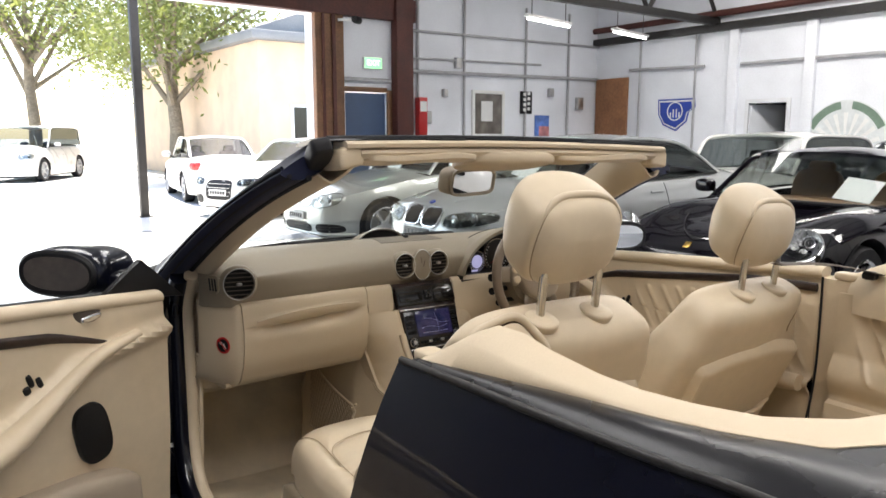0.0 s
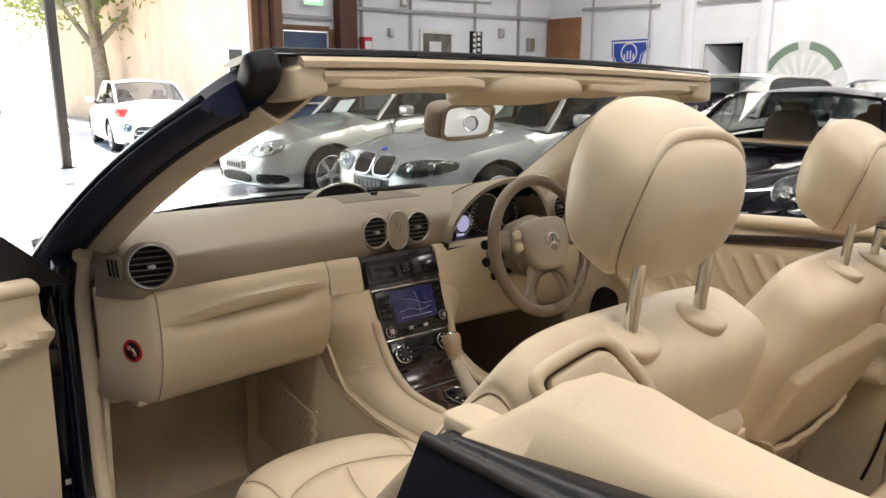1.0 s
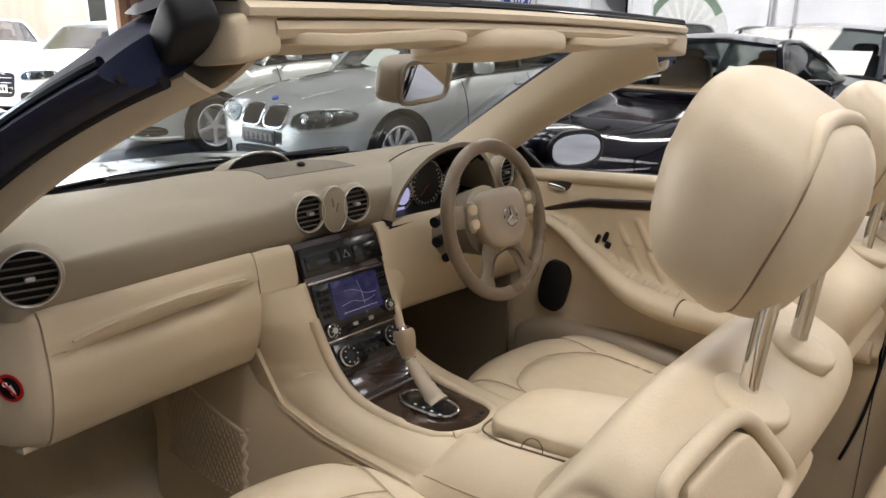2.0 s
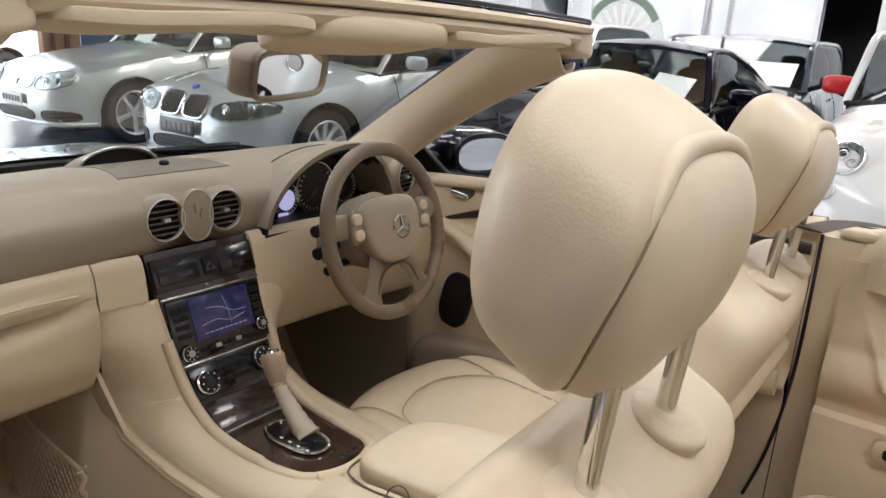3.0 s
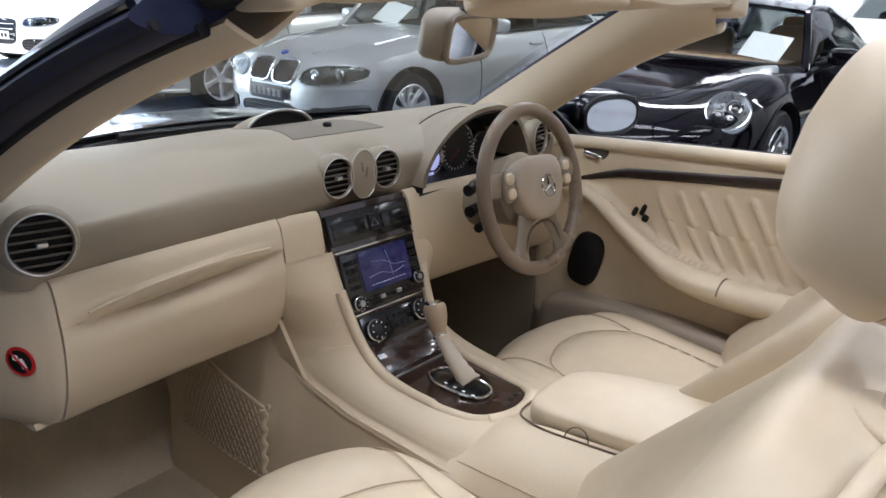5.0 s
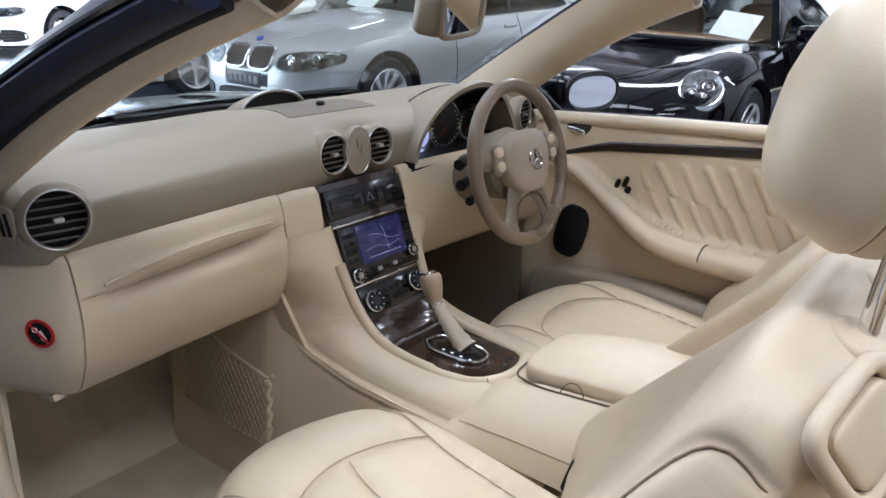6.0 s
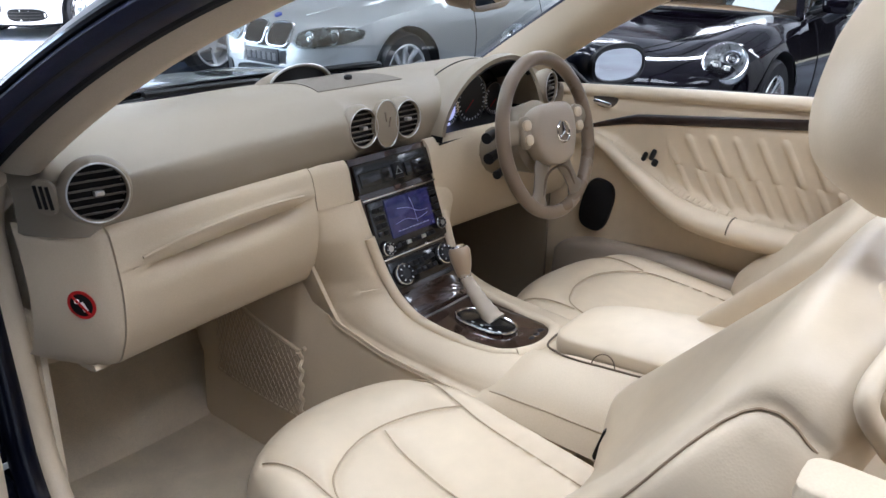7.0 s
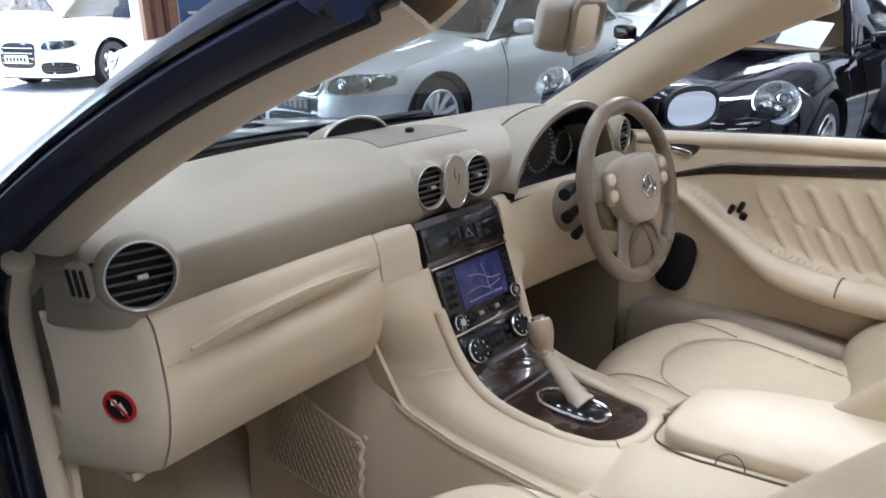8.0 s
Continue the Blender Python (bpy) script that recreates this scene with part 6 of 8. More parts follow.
    # darker rod for the shade at the step between pad and shell
    part("headrest_seam", tube([(seam[i - 1] + seam[i] * 2 + seam[(i + 1) % len(seam)]) / 4 for i in range(len(seam))], 0.0012, 8, True), LEATHER_SEAM, head)
    # the front pad's upper edge rolls over the shell
    roll = evened([q + (HMt.to_3x3() @ Vector((0, 0.0045, 0.0015))) for q in seam[2:35]], 4)
    part("headrest_roll", tube(roll, [0.0015 + 0.0062 * math.sin(math.pi * j / (len(roll) - 1)) ** 0.6 for j in range(len(roll))], 10), CREAM, head, "rolled upper edge of the headrest pad")
    return root


front_seat(-0.368, -0.735, 0.530, False)
front_seat(0.362, -0.685, 0.492, True)
for x in (-0.175, 0.175):
    b_ = part("belt_buckle", box(0.03, 0.022, 0.07, 0.006, pose(x, -0.648, 0.604, 15, 0, 0)), BLACK, car, "black seat belt buckle with a red button")
    part("button", box(0.022, 0.014, 0.008, 0.003, pose(x, -0.6575, 0.640, 15, 0, 0)), RED, b_)

# rear seats
for s in (-1, 1):
    rs = part("rear_seat", cushion(0.255, 0.27, 0.10, 0.35, 0.4, 44, 18, lambda p: Vector((p.x, p.y, p.z + 0.03 * (p.y / 0.25) - (0.02 * (1 - (p.x / 0.25) ** 2) if p.z > 0 else 0))), pose(s * 0.345, -1.285, 0.475)), CREAM, car, "cream leather rear seat")
    part("rear_backrest", cushion(0.26, 0.075, 0.26, 0.35, 0.35, 44, 20, lambda p: Vector((p.x * (1 - 0.08 * max(0, p.z / 0.26)), p.y, p.z)), pose(s * 0.335, -1.565, 0.74, 12, 0, 0)), CREAM, rs, "cream rear backrest")
part("rear_bulkhead", block(-0.68, 0.68, -2.02, -1.99, 0.2, 0.95), CARPET, car)

# ---- rear side panels ----
STRAP = material("belt_webbing", (0.075, 0.052, 0.036), 0.7, 0, 0.2, 600, 0.1, 10)
def pleat(t, z, slope, pitch=0.060):
    """Gathered leather folds that lean with height: a narrow crest, a long slack flank."""
    p = (t + slope * z) / pitch + 0.10 * math.sin(9.0 * t)
    k = math.floor(p)
    f = p - k - 0.45
    crest = math.exp(-(f / 0.075) ** 2) if f < 0 else math.exp(-(f / 0.11) ** 2)
    slack = math.exp(-(f / 0.22) ** 2)
    return (0.0036 + 0.0009 * math.sin(5.3 * k)) * crest + 0.0032 * slack


TRIMBLACK = material("satin_black_trim", (0.008, 0.008, 0.010), 0.28, 0, 0.1, 90, 0.1, 6, 0, 0, 0.22)
# rows along the rim: outer foot x, y; ridge x, z; inner edge x, y, z
RIM = [(0.722, -1.038, 0.712, 1.050, 0.668, -1.036, 1.048), (0.713, -1.086, 0.685, 1.079, 0.640, -1.082, 1.091), (0.707, -1.110, 0.682, 1.080, 0.626, -1.108, 1.104), (0.698, -1.150, 0.678, 1.076, 0.610, -1.150, 1.098), (0.687, -1.200, 0.673, 1.070, 0.601, -1.200, 1.082),
       (0.668, -1.280, 0.661, 1.064, 0.588, -1.280, 1.066), (0.654, -1.360, 0.648, 1.062, 0.581, -1.350, 1.061), (0.643, -1.430, 0.637, 1.062, 0.566, -1.420, 1.060), (0.620, -1.505, 0.613, 1.062, 0.532, -1.500, 1.060), (0.575, -1.595, 0.566, 1.062, 0.455, -1.562, 1.060), (0.455, -1.650, 0.448, 1.062, 0.355, -1.592, 1.060), (0.25, -1.672, 0.25, 1.062, 0.24, -1.605, 1.060), (0.0, -1.676, 0.0, 1.062, 0.0, -1.608, 1.060)]
for s in (-1, 1):
    def rear_side(u, v):
        y, z = mix(-1.055 if s < 0 else -1.02, -1.72, u), mix(0.26, 1.0, v)
        x = 0.655 - 0.05 * u ** 2 - 0.012 * math.cos(3.1 * v)
        if 0.72 < z < 0.83:
            x -= 0.022 * math.sin(math.pi * (z - 0.72) / 0.11)
        if 0.70 > z:
            x -= 0.02
        if 0.765 < z < 0.985 and 0.06 < u < 0.94:
            k = min(1, (u - 0.06) / 0.05, (0.94 - u) / 0.06, (z - 0.765) / 0.012, (0.985 - z) / 0.012)
            band = 0.5 + 0.5 * abs(math.tanh((z - 0.880) / 0.006))
            x -= pleat(y, z, -0.45) * k * band * 1.35
        return Vector((s * x, y, z))
    rp = part("rear_side_panel", sheet(rear_side, 260 if s > 0 else 120, 110 if s > 0 else 60, 0.008, s < 0), CREAM, car, "cream rear side panel with gathered leather")
    # top pad that rises behind the door
    if s > 0:
        def pad(u, v):
            u *= 0.60
            y = mix(-1.012, -1.97, u)
            hump = interp(u, [(0, 0.0), (0.04, 0.008), (0.09, 0.040), (0.13, 0.062), (0.20, 0.060), (0.40, 0.030), (0.7, 0.008), (1, 0.0)])
            xo, xi = 0.722 - 0.07 * u ** 1.5, interp(u, [(0, 0.685), (0.1, 0.645), (0.3, 0.595), (0.6, 0.575), (1, 0.565)])
            zt = belt_z(y) + 0.006 + hump * math.sin(math.pi * min(1, 0.08 + v * 1.1)) ** 0.7 * (0.6 + 0.4 * v)
            return Vector((mix(xo, xi, min(1, v * 1.12)), y, zt - 0.10 * max(0, (v - 0.72) / 0.28) ** 1.7))
        part("quarter_trim", sheet(pad, 40, 24, 0.012, True), CREAM, car, "cream padded top of the rear side panel")
    def rim(u, v):
        """The cream rim from the folded hump behind the door round to the middle of the rear seats."""
        k = mix(0 if s < 0 else 7.6, len(RIM) - 1, u)
        ox, oy, rx, rz, ix, iy, iz = (interp(k, [(i, row[j]) for i, row in enumerate(RIM)]) for j in range(7))
        oz = belt_z(oy) + 0.004
        ry = mix(oy, iy, (ox - rx) / max(0.02, ox - ix) if k < 8 else 0.12)
        foot, ridge, top = Vector((ox, oy, oz)), Vector((rx, ry, rz)), Vector((ix, iy, iz))
        inw = (top - ridge).normalized()
        pts = [foot, foot.lerp(ridge, 0.6), ridge - Vector((0, 0, 0.0015)), ridge.lerp(top, 0.07), ridge.lerp(top, 0.5) + Vector((0, 0, 0.001)), ridge.lerp(top, 0.90), top + inw * 0.003 - Vector((0, 0, 0.003)), top + inw * 0.006 - Vector((0, 0, 0.016)), top + inw * 0.004 - Vector((0, 0, 0.055)), top - inw * 0.012 - Vector((0, 0, 0.10))]
        q = pts[round(v * (len(pts) - 1))]
        return Vector((s * q.x, q.y, q.z))
    part("rear_rim", sheet(rim, 90, 9, 0.004, s > 0), CREAM_TRIM, car, "cream padded rim round the rear seats")
    def cover(u, v):
        k = mix(0, len(RIM) - 1, u)
        ox, oy = (interp(k, [(i, row[j]) for i, row in enumerate(RIM)]) for j in (0, 1))
        by = interp(k, [(0, -1.035), (8, -1.55), (9, -1.75), (10, -1.95), (11, -2.02), (12, -2.03)])
        bx = half_width(by, belt_z(by)) - 0.004 if k < 9.5 else mix(0.70, 0.0, (k - 9.5) / 2.5)
        x, y = mix(ox - 0.006, bx, v), mix(oy, by, v)
        return Vector((s * x, y, belt_z(y) + 0.002 + interp(k, [(0, 0.004), (3, 0.008), (8, 0.012), (12, 0.022)]) * math.sin(math.pi * v) - 0.006 * v))
    part("roof_cover", sheet(cover, 70, 10, 0.006, s < 0), TRIMBLACK, car, "gloss black cover over the folded roof")
    part("quarter_end", block(-0.735, -0.668, -1.045, -1.012, 0.30, belt_z(-1.0), 0.006) if s < 0 else block(0.675, 0.74, -1.062, -0.9645, 0.25, belt_z(-1.0) - 0.01), BLACK if s < 0 else CREAM_TRIM, car, "door jamb behind the seat")
    part("quarter_end_cap", cushion(0.021, 0.038, 0.011, 0.4, 0.4, 24, 10, None, pose(s * 0.692, -1.034, 1.043)), CREAM_TRIM, car, "cream end cap of the side trim")
    # thin grey rod imitates the reflection running along the wing's top crease
    part("belt_moulding", tube([Vector((s * (half_width(y, belt_z(y)) + 0.001), y, belt_z(y) + 0.001)) for y in np.linspace(-2.2, -1.015, 30)], 0.006, 10), DARK_STEEL, car, "grey rod in place of the highlight along the rear wing's top edge")
    if s > 0:
        # a solid black block, not a hole, marks the roof mechanism
        part("roof_recess", box(0.030, 0.035, 0.022, 0.008, pose(s * 0.640, -1.105, 1.062)), BLACK, car, "small black block at the roof mechanism")
        part("belt_strap", tube(smooth_path([(0.40, -0.985, 1.095), (0.52, -1.02, 1.092), (0.60, -1.07, 1.082), (0.655, -1.125, 1.066)], 6), 0.023, 8, flat=0.09), STRAP, car, "brown seat belt strap")
    part("belt_anchor", join(lathe([(0, 0), (0.02, 0), (0.02, 0.01), (0, 0.012)], 16, pose(s * 0.5, -1.07, 0.30, 0, 0, 0)), tube([(s * 0.52, -1.10, 0.29), (s * 0.46, -1.02, 0.31)], 0.012, 8)), CHROME, car, "chrome belt anchor")
    sk = part("switch_plate", cushion(0.006, 0.040, 0.022, 0.4, 0.5, 24, 8, None, pose(s * 0.628, -1.170, 0.665)), CREAM_TRIM, car, "cream plate with a black window switch")
    part("switch", cushion(0.006, 0.022, 0.011, 0.5, 0.6, 20, 8, None, pose(s * 0.622, -1.170, 0.665)), BLACK, sk)


# ---- doors ----
BROWNSHELL = material("dark_brown_shell", (0.055, 0.042, 0.032), 0.3, 0, 0.1, 90, 0, 4, 0, 0.3)
def door_inner_x(z):
    return interp(z, [(0.25, 0.70), (0.45, 0.695), (0.62, 0.685), (0.85, 0.684), (0.95, 0.682), (1.0, 0.690), (1.05, 0.700)])


def car_door(s, root_m):
    """A door in its closed place; s is its side; root_m swings it on its hinges."""
    Y0, Y1 = (-1.000 if s < 0 else -0.966), 0.165
    def put(bm):
        bmesh.ops.transform(bm, matrix=root_m, verts=bm.verts)
        return bm
    d = part("door", put(side_panel(s, Y0, Y1, lambda y: 0.27, 40, 18, 0.03)), NAVY, car, "open dark navy front passenger door" if s < 0 else "closed dark navy driver's door")
    # inner trim: top roll, wood strip, pleats, armrest
    def inner(u, v):
        y, z = mix(Y0 + 0.004, Y1 - (0.02 if s > 0 else 0.095), u), mix(0.29, belt_z(mix(Y0, Y1, u)) + 0.004, v)
        x = door_inner_x(z)
        ins = 0.0
        zb = 0.915 + 0.105 * (-0.2 - y)       # foot of the wood strip
        fr = interp(y, [(-1, 0.735), (-0.5, 0.745), (-0.36, 0.775), (-0.28, 0.815), (-0.20, 0.865), (0.2, 0.93)])
        if fr + 0.006 < z < zb - 0.014 and y < -0.33:
            k = max(0, min(1, (z - fr - 0.006) / 0.012, (zb - 0.014 - z) / 0.012, (-0.33 - y) / 0.03, (y + 0.95) / 0.03))
            mid = 0.5 * (fr + zb) - 0.012
            band = abs(math.tanh((z - mid) / 0.005))
            ins = -(pleat(y, z, -0.60) if z > mid else 0.8 * pleat(y, z, -0.62, 0.048)) * k * (0.2 + 0.8 * band)
        if abs(z - fr) < 0.05:
            x -= 0.022 * math.exp(-((z - fr + 0.01) / 0.018) ** 2)
        if z < fr:
            x -= 0.012
        return Vector((s * (x + ins), y, z))
    part("inner_panel", put(sheet(inner, 520 if s > 0 else 160, 190 if s > 0 else 80, 0.006, s < 0)), CREAM, d, "cream leather door lining with gathered insert")
    part("door_top", put(loft([[Vector((s * (0.700 + 0.028 * math.cos(a)), y, belt_z(y) + 0.004 + 0.018 * math.sin(a))) for a in np.linspace(0, 6.2832, 14, endpoint=False)] for y in np.linspace(Y0, Y1 if s > 0 else Y1 - 0.095, 24)])), CREAM, d, "cream padded door top")
    part("window_seal", put(tube([Vector((s * (half_width(y, belt_z(y)) - 0.012), y, belt_z(y) + 0.006)) for y in np.linspace(Y0, Y1 - 0.05, 24)], 0.012, 8)), BLACK, d, "black window rubber")
    strip = [Vector((s * (0.6755), y, 0.931 + 0.118 * (-0.2 - y) - 0.25 * max(0, y + 0.25) ** 1.2 - 0.10 * max(0, -0.75 - y) ** 1.1)) for y in np.linspace(Y0 + 0.01, -0.10, 30)]
    part("wood_strip", put(tube(strip, [0.0125 * min(1, 0.35 + (29 - i) / 8) for i in range(30)], 10, flat=0.38, up=(1, 0, 0))), STRIP, d, "dark wood door strip")
    hs = part("handle_shell", put(cushion(0.008, 0.040, 0.021, 0.5, 0.8, 30, 12, None, pose(s * 0.684, -0.150, 0.966))), BROWNSHELL, d, "chrome door opener in a dark shell")
    part("opener", put(cushion(0.007, 0.028, 0.008, 0.6, 0.7, 24, 10, None, pose(s * 0.675, -0.144, 0.964, 8, 0, 0))), CHROME, hs)
    # arm rest sweeping back from the front
    arm = smooth_path([(s * 0.668, -0.02, 0.90), (s * 0.652, -0.16, 0.868), (s * 0.638, -0.28, 0.802), (s * 0.624, -0.40, 0.742), (s * 0.618, -0.52, 0.722), (s * 0.620, -0.70, 0.722), (s * 0.630, -0.95, 0.735)], 6)
    part("armrest", put(tube(arm, [interp(i / (len(arm) - 1), [(0, 0.016), (0.3, 0.024), (0.55, 0.040), (0.8, 0.044), (1, 0.03)]) for i in range(len(arm))], 14, flat=0.75)), CREAM, d, "cream leather door armrest")
    part("arm_seam", put(tube([Vector((s * (0.617 + 0.040 * math.cos(a)), -0.545, 0.722 + 0.031 * math.sin(a))) for a in np.linspace(0, math.pi, 10)], 0.002, 6)), SEAM, d)
    # seat adjusters
    for yy, zz, a, b in ((-0.235, 0.842, 0.018, 0.007), (-0.278, 0.842, 0.007, 0.015), (-0.300, 0.852, 0.007, 0.016), (-0.308, 0.832, 0.009, 0.010)):
        part("seat_switch", put(cushion(0.008, a, b, 0.6, 0.7, 16, 8, None, pose(s * 0.680, yy, zz, 20, 0, 0))), BLACK, d, "black seat adjuster")
    sp = part("door_speaker", put(prism(ellipse(0.045, 0.075, 32, 0.7), 0.02, 0.005, pose(s * 0.672, -0.165, 0.690, 90, 0, -90 * s) @ pose(0, 0, 0, 0, 0, -12 * s))), BLACK, d, "black speaker grille")
    part("door_pocket", put(cushion(0.052, 0.36, 0.10, 0.35, 0.3, 36, 12, lambda p: Vector((p.x, p.y, p.z + 0.05 * math.cos(3 * p.y) - 0.04)), pose(s * 0.655, -0.42, 0.50))), AIRBAG, d, "taupe door pocket")
    part("lock_pin", put(lathe([(0, 0), (0.006, 0), (0.006, 0.018), (0.0075, 0.022), (0.0075, 0.032), (0, 0.034)], 12, pose(s * 0.704, -0.936, belt_z(-0.936) + 0.018))), BLACK, d, "black lock pin")
    # outer handle
    hx = half_width(-0.86, 0.86)
    part("outer_handle", put(tube(smooth_path([(s * (hx - 0.01), -0.775, 0.868), (s * (hx + 0.03), -0.80, 0.868), (s * (hx + 0.036), -0.88, 0.872), (s * (hx + 0.03), -0.955, 0.876), (s * (hx - 0.01), -0.975, 0.876)], 6), 0.011, 10)), CHROME, d, "chrome outer door handle")
    part("handle_cup", put(cushion(0.012, 0.06, 0.045, 0.7, 0.8, 24, 10, None, pose(s * (hx - 0.002), -0.86, 0.868))), PIANO, d)
    part("side_moulding", put(tube([Vector((s * (half_width(y, 0.46) + 0.004), y, 0.46)) for y in np.linspace(Y0 + 0.02, Y1 - 0.02, 16)], 0.02, 8, flat=0.5)), NAVY, d)
    # mirror
    mm = pose(s * 0.930, 0.02, 1.032, 0, 0, s * -14)
    m_ = part("door_mirror", put(cushion(0.124, 0.075, 0.066, 0.7, 0.6, 36, 18, lambda p: Vector((p.x, p.y + 0.03 * max(0, p.y / 0.07), p.z + 0.006 * s * p.x)), mm)), NAVY, d, "dark navy door mirror")
    part("mirror_rim", put(tube([mm @ Vector((0.006 * s + x, -0.076, z)) for x, z in ellipse(0.108, 0.052, 36, 0.8)], 0.010, 6, True)), BLACK, m_)
    part("mirror_glass", put(prism(ellipse(0.102, 0.046, 36, 0.8), 0.004, 0, mm @ pose(0.006 * s, -0.0775, 0, 90, 0, 0) @ pose(0, 0, 0))), MIRROR, m_)
    part("mirror_arm", put(cushion(0.06, 0.04, 0.03, 0.6, 0.6, 20, 10, None, pose(s * 0.80, 0.05, 1.005, 0, s * -10, 0))), NAVY, m_)
    part("mirror_triangle", put(prism([(0.16, 0.955), (-0.10, 0.995), (0.02, 1.075)], 0.02, 0.004, Matrix(((0, 0, s, s * 0.715), (1, 0, 0, 0.02), (0, 1, 0, 0), (0, 0, 0, 1))))), BLACK, d)
    return d


HINGE = Vector((-0.815, 0.15, 0))
car_door(-1, Matrix.Translation(HINGE) @ pose(0, 0, 0, 0, 0, -64) @ Matrix.Translation(-HINGE))
car_door(1, Matrix.Identity(4))

# door aperture on the open side
ap = [(-0.706, -1.004, 0.96), (-0.712, -1.005, 0.80), (-0.725, -0.995, 0.55), (-0.725, -0.93, 0.40), (-0.722, -0.78, 0.352), (-0.722, -0.4, 0.345), (-0.722, -0.10, 0.355), (-0.722, 0.05, 0.40), (-0.716, 0.125, 0.50), (-0.712, 0.150, 0.65), (-0.712, 0.160, 0.80), (-0.716, 0.150, 0.92), (-0.722, 0.085, 1.01)]
for s in (-1, 1):
    pts = smooth_path([(-s * x, y, z) for x, y, z in ap], 6)
    if s < 0:
        part("aperture_seal", tube(pts, 0.019, 10), CREAM_TRIM, car, "cream door aperture seal")
    else:
        part("aperture_seal", tube(smooth_path([(0.672, -0.970, 1.035), (0.673, -0.972, 0.80), (0.669, -0.966, 0.68), (0.664, -0.950, 0.56), (0.660, -0.925, 0.46)], 8), 0.0034, 8), RUBBER, car, "dark rubber door seal")
    if s < 0:
        part("jamb", tube([q + Vector((s * 0.030, 0.010 if q.y > 0 else 0, -0.006)) for q in pts], 0.026, 10), NAVY, car, "dark painted door jamb")
part("sill_trim", sheet(lambda u, v: Vector((mix(-0.80, -0.66, v), mix(-1.0, 0.12, u), 0.30 + 0.05 * math.sin(math.pi * v))), 16, 8, 0.01), NAVY, car, "dark painted door sill")
part("sill_lining", sheet(lambda u, v: Vector((mix(-0.715, -0.665, v), mix(-1.0, 0.14, u), mix(0.350, 0.25, v ** 1.5))), 16, 8, 0.01), CREAM_TRIM, car, "cream sill lining")
part("sill_lining", block(0.655, 0.725, -1.08, 0.14, 0.235, 0.297, 0.006), CREAM_TRIM, car, "cream sill lining")
part("jamb_panel", block(-0.80, -0.735, 0.155, 0.20, 0.30, 0.93, 0.006), NAVY, car, "dark painted hinge pillar")
part("hinge", box(0.05, 0.05, 0.07, 0.01, pose(-0.795, 0.15, 0.78)), NAVY, car)
part("hinge", box(0.05, 0.05, 0.07, 0.01, pose(-0.795, 0.15, 0.45)), NAVY, car)
lab = part("jamb_label", box(0.002, 0.05, 0.06, 0, pose(-0.806, 0.128, 0.52)), BLACK, car, "dark label with unreadable white bars")
for k in range(4):
    part("print_bar", box(0.001, 0.03 - 0.006 * (k % 2), 0.004, 0, pose(-0.8075, 0.128, 0.538 - 0.011 * k)), WHITE_PLASTIC, lab)
part("label_bar", box(0.03, 0.002, 0.012, 0, pose(-0.765, 0.153, 0.50)), WHITE_PLASTIC, car)
